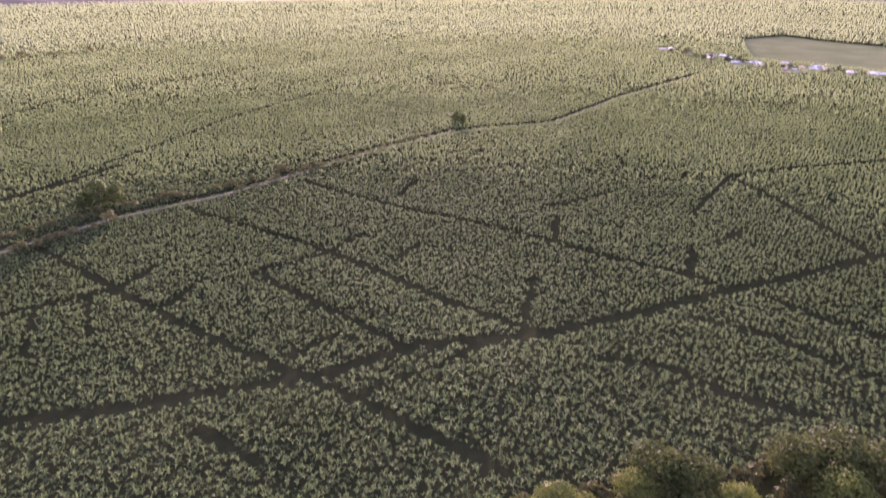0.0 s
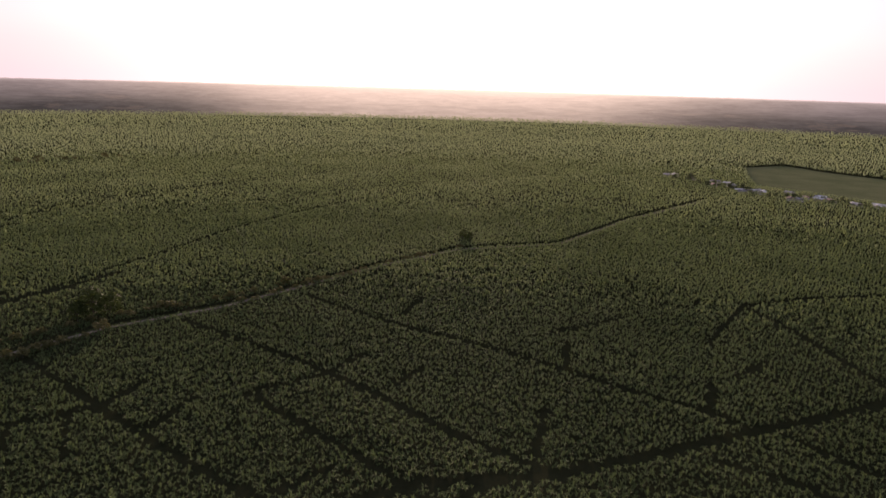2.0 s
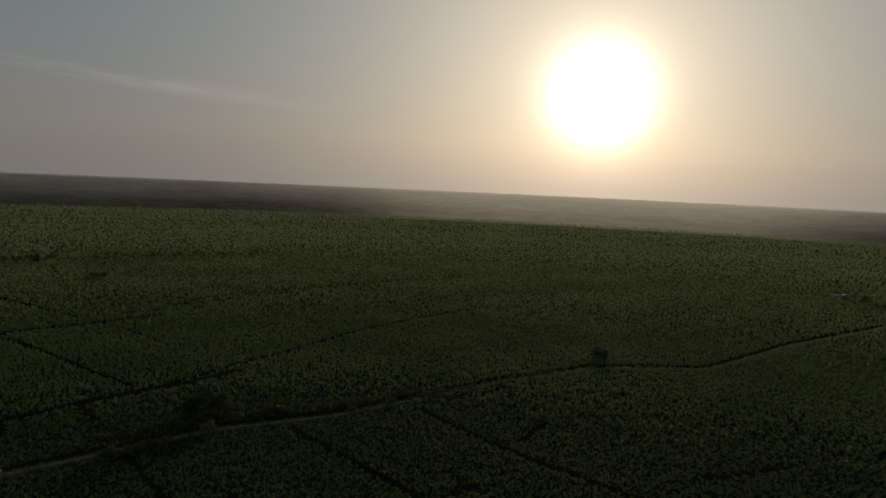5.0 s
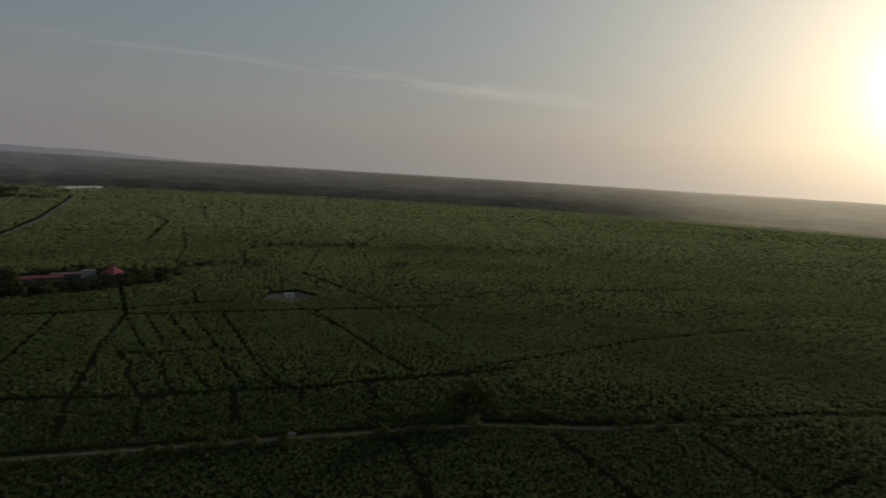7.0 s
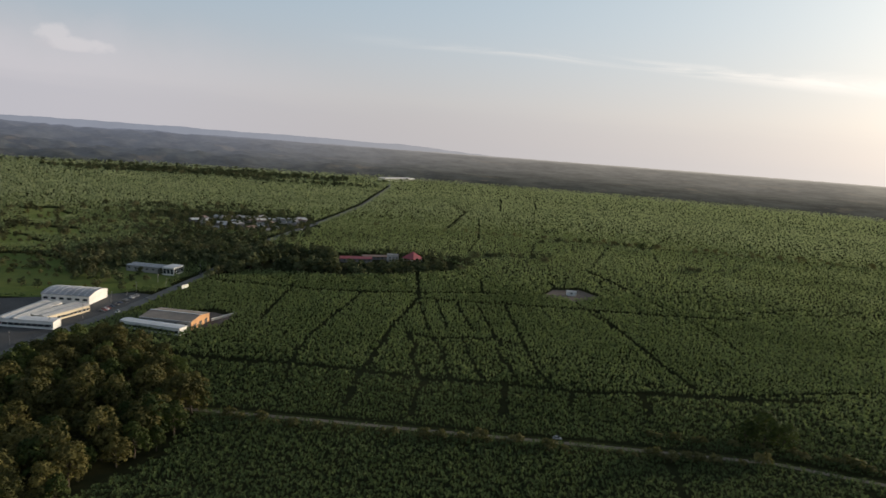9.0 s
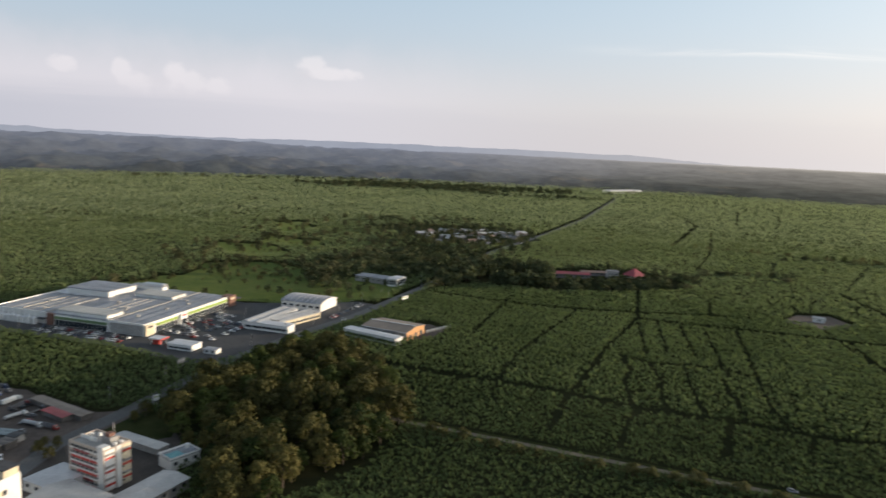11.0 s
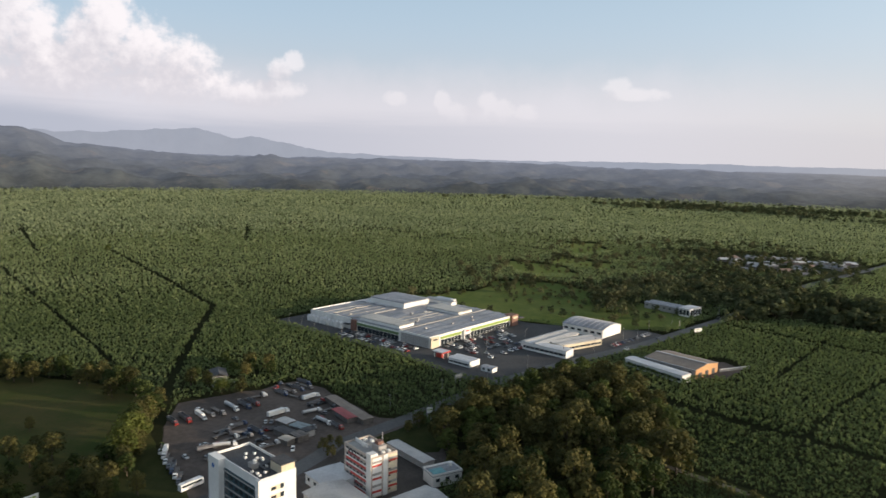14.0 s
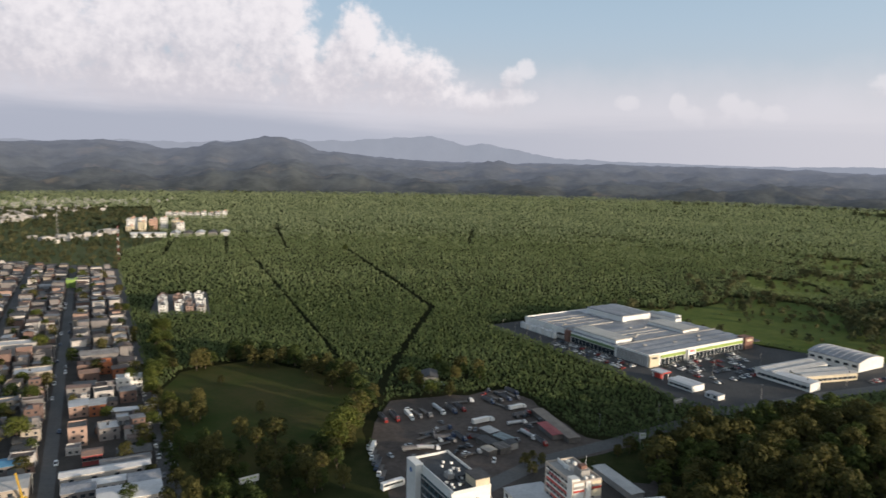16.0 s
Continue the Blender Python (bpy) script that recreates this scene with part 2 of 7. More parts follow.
YARD = paint("packed_yard", (0.118, 0.094, 0.080), (0.066, 0.055, 0.049), 0.95, 0.03, 12, spec=0.25)
TOWN_DIRT = paint("town_dirt", (0.078, 0.068, 0.060), (0.050, 0.045, 0.041), 0.95, 0.1, 10, spec=0.2)
ASPHALT = paint("asphalt", (0.060, 0.060, 0.060), (0.040, 0.040, 0.042), 0.9, 0.05, 14)
HIGHWAY = paint("worn_asphalt", (0.118, 0.116, 0.114), (0.085, 0.084, 0.083), 0.9, 0.05, 14)
ROOF_GREY = paint("roof_sheet_grey", (0.29, 0.30, 0.325), (0.165, 0.172, 0.185), 0.5, 0.05, 16, vary=0.12)
ROOF_WHITE = paint("roof_sheet_white", (0.60, 0.60, 0.60), (0.44, 0.44, 0.45), 0.5, 0.06, 14, vary=0.08)
ROOF_TAN = paint("roof_sheet_tan", (0.42, 0.38, 0.31), (0.31, 0.28, 0.24), 0.6, 0.06, 14)
WHITE = paint("white_render", (0.78, 0.77, 0.74), (0.66, 0.65, 0.62), 0.75, 0.12, 9, vary=0.05)
CREAM = paint("cream_render", (0.66, 0.58, 0.42), (0.52, 0.45, 0.33), 0.8, 0.12, 9)
GLASS = paint("window_glass", (0.035, 0.045, 0.055), (0.02, 0.025, 0.03), 0.12, 0.3, 5, spec=0.8)
DARK = paint("dark_steel", (0.045, 0.045, 0.048), (0.03, 0.03, 0.032), 0.6, 0.4, 6)
CONCRETE = paint("concrete", (0.36, 0.35, 0.33), (0.26, 0.25, 0.24), 0.9, 0.1, 10, vary=0.1)
GREEN = paint("green_fascia", (0.29, 0.40, 0.08), (0.22, 0.32, 0.06), 0.55, 0.2, 6)
SAGE = paint("sage_fascia", (0.17, 0.25, 0.12), (0.13, 0.20, 0.10), 0.6, 0.2, 6)
RED = paint("red_panel", (0.55, 0.06, 0.04), (0.42, 0.05, 0.035), 0.55, 0.3, 6)
ORANGE = paint("orange_render", (0.56, 0.30, 0.13), (0.46, 0.25, 0.11), 0.75, 0.15, 8)
BRICK = paint("brown_cladding", (0.22, 0.115, 0.085), (0.16, 0.085, 0.065), 0.8, 0.3, 8)
MEMBRANE = paint("roof_membrane", (0.075, 0.075, 0.078), (0.050, 0.050, 0.052), 0.8, 0.2, 9)
SALMON = paint("salmon_render", (0.56, 0.36, 0.27), (0.46, 0.30, 0.23), 0.8, 0.2, 8)
RUBBER = paint("rubber", (0.02, 0.02, 0.02), (0.03, 0.03, 0.03), 0.9, 2, 5)


# Mesh helpers
def mesh_from(name, verts, faces, material):
    me = bpy.data.meshes.new(name)
    me.from_pydata([tuple(v) for v in verts], [], faces)
    me.materials.append(material)
    me.update()
    return me


def quads(name, verts, material, per=4):
    """One mesh of loose polygons of `per` corners each, straight from an array."""
    n = len(verts)
    me = bpy.data.meshes.new(name)
    me.vertices.add(n)
    me.vertices.foreach_set("co", np.ascontiguousarray(verts, dtype=np.float32).ravel())
    me.loops.add(n)
    me.loops.foreach_set("vertex_index", np.arange(n, dtype=np.int32))
    me.polygons.add(n // per)
    me.polygons.foreach_set("loop_start", np.arange(0, n, per, dtype=np.int32))
    me.update(calc_edges=True)
    me.materials.append(material)
    return me


def part(name, me, parent=None, label="", m=None):
    """Links a mesh as one object, under its thing or part."""
    ob = new(name, me)
    if parent is not None:
        ob.parent = parent
    if m is not None:
        ob.matrix_basis = m
    return tagged(ob, label) if label else ob


def box(sx, sy, sz, material, bevel=0.0, name="box"):
    """Box on its base, centred in x and y."""
    bm = bmesh.new()
    bmesh.ops.create_cube(bm, size=1.0)
    for v in bm.verts:
        v.co = Vector((v.co.x * sx, v.co.y * sy, (v.co.z + 0.5) * sz))
    if bevel:
        bmesh.ops.bevel(bm, geom=list(bm.edges), offset=bevel, segments=1, affect="EDGES")
    me = bpy.data.meshes.new(name)
    bm.to_mesh(me)
    bm.free()
    me.materials.append(material)
    return me


def tube(r0, r1, h, material, sides=8, name="tube"):
    bm = bmesh.new()
    bmesh.ops.create_cone(bm, cap_ends=True, segments=sides, radius1=r0, radius2=r1, depth=h)
    for v in bm.verts:
        v.co.z += h / 2
    me = bpy.data.meshes.new(name)
    bm.to_mesh(me)
    bm.free()
    me.materials.append(material)
    return me


def prism(outline, length, material, name="prism"):
    """Outline in (y, z) swept along x, centred."""
    n = len(outline)
    verts = [(-length / 2, y, z) for y, z in outline] + [(length / 2, y, z) for y, z in outline]
    faces = [tuple(range(n - 1, -1, -1)), tuple(range(n, 2 * n))]
    faces += [(i, (i + 1) % n, n + (i + 1) % n, n + i) for i in range(n)]
    return mesh_from(name, verts, faces, material)


def gable_roof(sx, sy, rise, material, over=0.4, thick=0.15):
    h = sy / 2 + over
    return prism([(-h, 0), (0, rise), (h, 0), (h, thick), (0, rise + thick), (-h, thick)], sx + 2 * over, material, "gable")


def sheet(name, pts, z, material, label, category="ground", thick=0.0):
    """Flat patch of ground cover with soft-cornered outline."""
    n = len(pts)
    me = mesh_from(name, [(x, y, z) for x, y in pts], [tuple(range(n))], material)
    if me.polygons[0].normal.z < 0:
        me.flip_normals()
    return tagged(new(name, me), label, category, kind="structure")


def ribbon(name, pts, width, z, material, label, category="road"):
    """A road or track along a polyline."""
    verts, faces = [], []
    P = [Vector(p) for p in pts]
    for i, p in enumerate(P):
        d = (P[min(i + 1, len(P) - 1)] - P[max(i - 1, 0)]).normalized()
        s = Vector((-d.y, d.x)) * width / 2
        verts += [(*(p + s), z), (*(p - s), z)]
        if i:
            faces.append((2 * i - 2, 2 * i - 1, 2 * i + 1, 2 * i))
    me = mesh_from(name, verts, faces, material)
    if me.polygons[0].normal.z < 0:
        me.flip_normals()
    return tagged(new(name, me), label, category, kind="structure")


def thing(name, m, label, category, group="", kind=""):
    ob = new(name)
    ob.matrix_basis = m
    return tagged(ob, label, category, group, kind)

# Ground: one sheet to the horizon
HUB = Vector((-15.0, 95.0))


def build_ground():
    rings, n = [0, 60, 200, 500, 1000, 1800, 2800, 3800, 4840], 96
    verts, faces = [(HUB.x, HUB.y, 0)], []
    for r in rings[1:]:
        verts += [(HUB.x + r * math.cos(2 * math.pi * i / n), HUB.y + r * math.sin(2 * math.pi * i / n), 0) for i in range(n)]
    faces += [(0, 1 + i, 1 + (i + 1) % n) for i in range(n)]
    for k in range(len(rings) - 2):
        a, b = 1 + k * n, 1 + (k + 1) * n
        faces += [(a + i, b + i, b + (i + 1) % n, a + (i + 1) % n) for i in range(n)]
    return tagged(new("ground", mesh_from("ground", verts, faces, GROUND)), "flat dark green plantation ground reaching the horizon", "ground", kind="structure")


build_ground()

# Gaps between the plantation blocks: drains, tracks and rows (points, clear width)
TRACKS = []


def track(width, *pts):
    TRACKS.append((width, pts))


ROAD_W = [(-400, 60), (-353, 156), (-317, 210), (-288, 252), (-250, 308), (-191, 392), (-138, 436), (-103, 480), (-53, 544), (10, 608), (101, 640), (195, 770), (326, 915)]
track(9, *ROAD_W)
track(6, (-214, 346), (-147, 291), (-107, 258), (-53, 219), (-31, 205), (-11, 189), (19, 165))
track(9.1, (-143, 191), (-111, 198), (-60, 214), (-48, 216), (-9, 239), (40, 247), (74, 261), (128, 285), (175, 304), (214, 322), (300, 350))
track(5.85, (-152, 403), (-96, 364), (-55, 332), (-21, 301), (5, 274), (40, 248))
track(5.85, (-91, 459), (-65, 434), (-20, 400), (28, 371), (59, 345), (91, 319), (116, 302), (129, 286))
track(6.5, (194, 462), (206, 401), (212, 342), (214, 322))
track(6.5, (194, 462), (246, 481), (323, 499), (460, 540))
track(5.2, (193, 459), (145, 387))
track(6.5, (-186, 267), (-167, 277), (-147, 291), (-138, 317))
track(5.2, (-43, 359), (-57, 332), (-89, 308), (-66, 287), (-38, 260), (-13, 237))
track(5.2, (34, 259), (43, 300))
track(5.2, (59, 230), (82, 221), (99, 203), (122, 191))
track(5.2, (140, 283), (156, 259), (173, 241), (200, 215))
track(5.2, (105, 260), (127, 246), (141, 228), (154, 210))
track(5.2, (-77, 186), (-56, 171))
track(5.2, (-118, 276), (-111, 302))
track(5.2, (-56, 231), (-43, 248))
track(5.2, (-25, 321), (-12, 342))
track(5.2, (60, 349), (66, 384))
track(5.2, (116, 302), (127, 332))
track(5.2, (143, 340), (167, 364))
track(5.2, (-28, 422), (-17, 458))
track(5.2, (60, 399), (108, 430))
track(5, (-262, 437), (-250, 483), (-230, 545), (-199, 658), (-163, 740), (-100, 850))
track(6, (-430, 640), (-413, 665), (-407, 748), (-353, 851), (-250, 1000))
track(3, (-157, 233), (-173, 269))
track(3, (-140, 249), (-154, 277))
track(4, (-31, 205), (0, 225), (20, 243))
track(10, (-480, 120), (-429, 179), (-410, 209), (-379, 256), (-349, 289), (-326, 329), (-300, 360), (-277, 414), (-251, 454), (-230, 500))
track(5, (-664, 459), (-544, 394), (-501, 359), (-465, 328), (-411, 289), (-386, 270), (-365, 253), (-324, 228))
track(9, (-654, 244), (-625, 280), (-600, 315), (-583, 353), (-565, 401), (-557, 444), (-540, 500))
track(9, (-544, 394), (-525, 424), (-505, 463), (-482, 498), (-453, 545), (-429, 583), (-394, 649))
# five winding furrows of the ridged block, broken by a cross drain
track(3.1, (-530, 388), (-516, 380), (-482, 365), (-445, 347))
track(3.4, (-442, 328), (-410, 318), (-395, 305), (-369, 295), (-351, 287))
track(3.1, (-534, 406), (-487, 384), (-448, 366))
track(3.4, (-425, 339), (-389, 327), (-355, 309), (-338, 303))
track(3.1, (-518, 419), (-475, 398), (-437, 381))
track(3.4, (-420, 361), (-380, 342), (-351, 328), (-331, 322))
track(3.1, (-511, 435), (-463, 411), (-420, 390), (-396, 378))
track(3.4, (-385, 368), (-359, 356), (-323, 340))
track(4.1, (-509, 463), (-458, 434), (-416, 410), (-369, 383), (-340, 367), (-318, 358))
track(7, (-442, 328), (-424, 343), (-417, 362), (-411, 381), (-392, 391))
track(3.4, (-630, 309), (-567, 273), (-501, 235))
track(3.4, (-585, 359), (-537, 322), (-470, 268), (-418, 234), (-371, 212))
track(4, (-586, 576), (-449, 517), (-370, 485), (-317, 458))
track(4, (-632, 673), (-500, 625), (-390, 588), (-317, 544))
track(3.4, (-611, 507), (-553, 469))
track(4.6, (-348, 289), (-325, 271), (-302, 256))
track(5, (-325, 331), (-304, 315), (-285, 301))
track(4, (-300, 361), (-284, 346))
track(5, (-281, 399), (-256, 380))
# far drains of the western fields
track(5, (-1601, 1241), (-1288, 1016))
track(5, (-1520, 1296), (-1298, 1126))
track(3.5, (-1168, 878), (-886, 688), (-771, 593))
track(3.5, (-827, 747), (-703, 646))
track(3.5, (-737, 903), (-660, 829))
track(3.5, (-791, 863), (-673, 728))
track(4, (-984, 452), (-931, 503), (-905, 593), (-878, 663), (-948, 645))
track(2.6, (-1196, -462), (-1046, -393))
track(4.5, (-1505, -1206), (-1327, -1028))
track(4, (-1072, -820), (-842, -589))
track(5.5, (-1823, -805), (-1648, -696))
track(3.5, (-924, -792), (-746, -612))
track(3.5, (-842, -823), (-689, -668))
track(8, (-1747, -762), (-1468, -495), (-1313, -254), (-1208, -67), (-1085, 121), (-981, 246))
track(10, (-962, 741), (-897, 792), (-776, 936), (-665, 1075), (-540, 1210))
track(5, (-327, 332), (-289, 303))
track(5, (-465, 531), (-359, 479), (-273, 439))
track(6, (-625, 672), (-525, 638))
track(6, (-411, 693), (-306, 907))
track(7, (-882, -510), (-714, -326), (-601, -206))
track(7.5, (-601, -206), (-516, -173), (-498, -165), (-404, -126), (-355, -101), (-304, -74))
track(4, (-794, -623), (-582, -367), (-451, -210), (-421, -175))
track(5, (-1242, -487), (-1076, -411))
track(5, (-935, -808), (-777, -645))
track(4, (-796, -784), (-706, -688))
track(4.5, (-1106, -846), (-852, -601))
track(8, (-1266, -757), (-1172, -381), (-1199, -102), (-1187, 131))
track(9, (-1000, 700), (-1250, 900), (-1500, 1000))
track(4, (-897, 792), (-1020, 960), (-1130, 1180))
track(4, (-776, 936), (-900, 1130))
track(17, (-500, 100), (-574, 160), (-688, 238), (-922, 378), (-1142, 548), (-1391, 725), (-2000, 1100))


def inside(px, py, poly):
    """Even-odd test for arrays of points."""
    hit = np.zeros(len(px), bool)
    for (x0, y0), (x1, y1) in zip(poly, poly[1:] + poly[:1]):
        if y0 == y1:
            continue
        hit ^= ((y0 > py) != (y1 > py)) & (px < (x1 - x0) * (py - y0) / (y1 - y0) + x0)
    return hit


def near_track(px, py):
    """How deep each point lies inside a gap: positive inside."""
    deep = np.full(len(px), -99.0)
    for width, pts in TRACKS:
        for (x0, y0), (x1, y1) in zip(pts, pts[1:]):
            dx, dy = x1 - x0, y1 - y0
            k = np.clip(((px - x0) * dx + (py - y0) * dy) / (dx * dx + dy * dy), 0, 1)
            d = np.hypot(px - x0 - k * dx, py - y0 - k * dy)
            deep = np.maximum(deep, width * 0.36 + 0.25 - d)
    return deep


MU, MV, MALL = Vector((-0.872, 0.489)), Vector((-0.489, -0.872)), Vector((-522, 7))


def mall_xy(a, b):
    p = MALL + MU * a + MV * b
    return (p.x, p.y)


TU, TQ, TOWN = Vector((-0.569, -0.822)), Vector((0.822, -0.569)), Vector((-209, -161))


def town_xy(s, q):
    p = TOWN + TU * s + TQ * q
    return (p.x, p.y)


WORK_YARD = [(-498, 190), (-522, 198), (-546, 202), (-548, 216), (-526, 225), (-504, 210)]
SITE = [mall_xy(-27, 150), mall_xy(118, 152), mall_xy(125, 60), mall_xy(122, -5), (-622, 120), (-626, 168), (-612, 182), (-575, 158), (-500, 105), (-455, 60), mall_xy(-38, -60), mall_xy(-27, 0)]
FOREST = [(-345, 42), (-396, 54), (-446, 90), (-476, 112), (-470, 120), (-436, 150), (-400, 164), (-348, 160), (-298, 134), (-270, 90), (-262, 70), (-300, 74), (-345, 62)]
YARD_EDGE = [(-292, -61), (-347, -96), (-372, -104), (-430, -52), (-380, 10), (-385, 30), (-345, 52), (-262, 62), (-225, 20), (-230, -60)]
PASTURE = [(-349, -245), (-395, -225), (-392, -150), (-365, -112), (-310, -78), (-230, -60), (-225, -110), (-262, -150), (-300, -215)]
TOWN_AREA = [town_xy(-60, -47), town_xy(600, -47), town_xy(650, 10), town_xy(690, 120), town_xy(690, 300), town_xy(-60, 300)]
SUBURB = [town_xy(600, -47), town_xy(760, -60), town_xy(860, -120), town_xy(1600, -160), town_xy(1600, 420), town_xy(690, 300), town_xy(690, 120), town_xy(650, 10)]
ROW_HOUSES = [(-446, -395), (-476, -354), (-544, -432), (-508, -460)]
WOODS = [(-668, 240), (-700, 300), (-655, 373), (-655, 466), (-664, 512), (-705, 535), (-772, 520), (-786, 440), (-782, 380), (-795, 285)]
MEADOWS = [[mall_xy(112, 150), mall_xy(120, 60), mall_xy(124, -5), (-627, 120), (-632, 170), (-650, 198), (-700, 224), (-742, 165), (-800, 120), (-842, 70), (-820, 15), (-760, 5)],
           [(-930, 20), (-880, 60), (-880, 120), (-930, 110), (-990, 60), (-985, 20)],
           [(-980, 70), (-950, 165), (-1017, 150), (-1070, 80)],
           [(-1230, 90), (-1256, 140), (-1150, 160), (-1090, 110)]]
VILLAGE_LAND = [(-1190, 255), (-1060, 290), (-975, 360), (-975, 440), (-1020, 480), (-1130, 520), (-1190, 450), (-1230, 330)]
SCATTER = [(-690, 120), (-760, 250), (-950, 380), (-1020, 470), (-1200, 490), (-1340, 410), (-1320, 270), (-1230, 60), (-1050, 30), (-900, -45), (-800, -10)]
CLEARING = [(-534, 528), (-556, 560), (-549, 590), (-510, 585), (-505, 545)]
HOME_EDGE = [(16, 148), (40, 158), (60, 164), (100, 164), (140, 170), (240, 150), (240, 128), (150, 132), (90, 128), (40, 132), (14, 136)]
LANE_SIDE = [(-322, -86), (-290, -52), (-225, -15), (-195, -60), (-210, -125), (-262, -105)]
FAR_PASTURE = [(455, 1060), (516, 990), (570, 930), (720, 1000), (760, 1160), (690, 1260), (640, 1380), (540, 1320)]


def rough_edge(poly, amp, seed, step=22):
    """The same outline with an uneven, wandering edge."""
    rng, out = random.Random(seed), []
    for (x0, y0), (x1, y1) in zip(poly, poly[1:] + poly[:1]):
        n = max(1, int(math.hypot(x1 - x0, y1 - y0) / step))
        for i in range(n):
            k = i / n
            out.append((x0 + (x1 - x0) * k + rng.uniform(-amp, amp), y0 + (y1 - y0) * k + rng.uniform(-amp, amp)))
    return out


def planted(r0, r1, du, dv, seed, jitter):
    """Plant positions on a jittered grid between two distances from the hub, leaving all gaps free."""
    rng = np.random.default_rng(seed)
    c, s = 0.53, 0.848
    far = r1 * 1.0 + 200
    u, v = np.meshgrid(np.arange(-far, far, du), np.arange(-far, far, dv))
    u = u.ravel() + rng.uniform(-jitter, jitter, u.size) * du
    v = v.ravel() + rng.uniform(-jitter, jitter, v.size) * dv
    x, y = c * u - s * v, s * u + c * v
    x, y = x + HUB.x, y + HUB.y
    r = np.hypot(x - HUB.x, y - HUB.y)
    az = np.degrees(np.arctan2(-(x - HUB.x), y - HUB.y))
    r = r + rng.normal(0, 0.085, len(r)) * np.minimum(r, 1500)
    ok = (r >= r0) & (r < r1) & (((az > -75) & (az < 172) & (((az > -46) & (az < 158)) | (r < 420))) | (r < 120))
    x, y = x[ok], y[ok]
    ok = near_track(x, y) < rng.normal(0, 0.6, len(x))
    x, y = x[ok], y[ok]
    for poly in BARE:
        ok = ~inside(x, y, poly)
        x, y = x[ok], y[ok]
    ok = rng.random(len(x)) > 0.04
    return x[ok], y[ok], rng


MEADOWS = [rough_edge(p, 9, k) for k, p in enumerate(MEADOWS)]
VILLAGE_LAND = rough_edge(VILLAGE_LAND, 8, 31)
WOODS = rough_edge(WOODS, 5, 4)
YARD_EDGE = rough_edge(YARD_EDGE, 2.2, 12, 9)
PASTURE = rough_edge(PASTURE, 2.5, 6, 12)
BARE = [WORK_YARD, LANE_SIDE, FAR_PASTURE, SUBURB, SITE, FOREST, YARD_EDGE, PASTURE, TOWN_AREA, ROW_HOUSES, WOODS, VILLAGE_LAND, CLEARING, HOME_EDGE] + MEADOWS


def bananas(r0, r1, du, dv, leaves, seed, size, full, jitter=0.36):
    """Banana plants as arching leaves: each leaf rises from the stem, widens and droops to its tip."""
    x, y, rng = planted(r0, r1, du, dv, seed, jitter)
    n = len(x)
    out = []
    low, high = (0.62, 1.32) if full else (0.78, 1.22)
    tall = (rng.uniform(low, high, n) * (1 + 0.06 * np.sin(x * 0.031 + 1.3) * np.cos(y * 0.027))) * size
    turn = rng.uniform(0, 2 * math.pi, n)
    for k in range(leaves):
        a = turn + k * 2.4 + rng.uniform(-0.4, 0.4, n)
        up = rng.uniform(0.2, 1.0, n) ** 0.75
        reach = tall * (0.28 + 0.55 * (1 - up))
        wide = tall * rng.uniform(0.065, 0.12, n) * (1.0 if full else 1.25)
        ca, sa = np.cos(a), np.sin(a)

        def at(radius, z, side):
            return np.stack([x + ca * radius - sa * side, y + sa * radius + ca * side, z], 1)

        z0, z1, z2 = tall * 0.5, tall * (0.88 + 0.35 * up), tall * (0.45 + 0.95 * up)
        r1_, r2_ = reach * 0.5, reach
        zero = np.zeros(n)
        if full:
            out.append(np.stack([at(zero, z0, zero), at(r1_ * 0.9, z1, -wide * 0.9), at(r2_ * 1.12, z2, zero), at(r1_ * 0.9, z1, wide * 0.9)], 1))
        elif k % 2:
            out.append(np.stack([at(zero, z0 * 0.8, zero), at(r1_ * 1.1, z1, -wide * 1.6), at(r1_ * 1.1, z1, wide * 1.6)], 1))
        else:
            out.append(np.stack([at(r1_ * 0.3, z1, wide * 1.6), at(r1_ * 0.3, z1, -wide * 1.6), at(r2_, z2, zero)], 1))
    return np.concatenate(out, 0).reshape(-1, 3)


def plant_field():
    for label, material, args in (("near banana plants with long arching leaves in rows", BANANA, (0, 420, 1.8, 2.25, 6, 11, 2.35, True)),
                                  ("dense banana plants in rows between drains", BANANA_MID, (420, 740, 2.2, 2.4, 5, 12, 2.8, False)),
                                  ("banana plants in a dense green field, paled for haze", BANANA_HAZED, (740, 1300, 3.0, 3.2, 3, 13, 3.6, False)),
                                  ("distant banana fields in a dense green mass, paled for haze", BANANA_FAR, (1300, 2000, 4.9, 5.1, 2, 14, 5.0, False)),
                                  ("far green banana fields below the hills, paled for haze", BANANA_FAR, (2000, 2660, 7.8, 8.2, 2, 15, 7.0, False))):
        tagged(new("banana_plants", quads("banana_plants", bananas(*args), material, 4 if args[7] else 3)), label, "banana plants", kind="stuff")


plant_field()

# Roads, yards and meadows
sheet("pasture", PASTURE, 0.05, GRASS, "rough green pasture beside the town")
for patch in MEADOWS:
    sheet("meadow", patch, 0.05, SCRUB if patch is MEADOWS[0] else SCRUB_BRIGHT, "scrubby meadow of green grass beside the fields" if patch is MEADOWS[0] else "meadow of light yellow-green grass")
sheet("village_ground", VILLAGE_LAND, 0.05, VERGE, "dark rough ground of the village")
sheet("far_pasture", rough_edge(FAR_PASTURE, 5, 7), 0.05, GRASS_PALE, "light green pasture beyond the far hamlet")
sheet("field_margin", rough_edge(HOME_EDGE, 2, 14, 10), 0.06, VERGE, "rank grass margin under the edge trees")
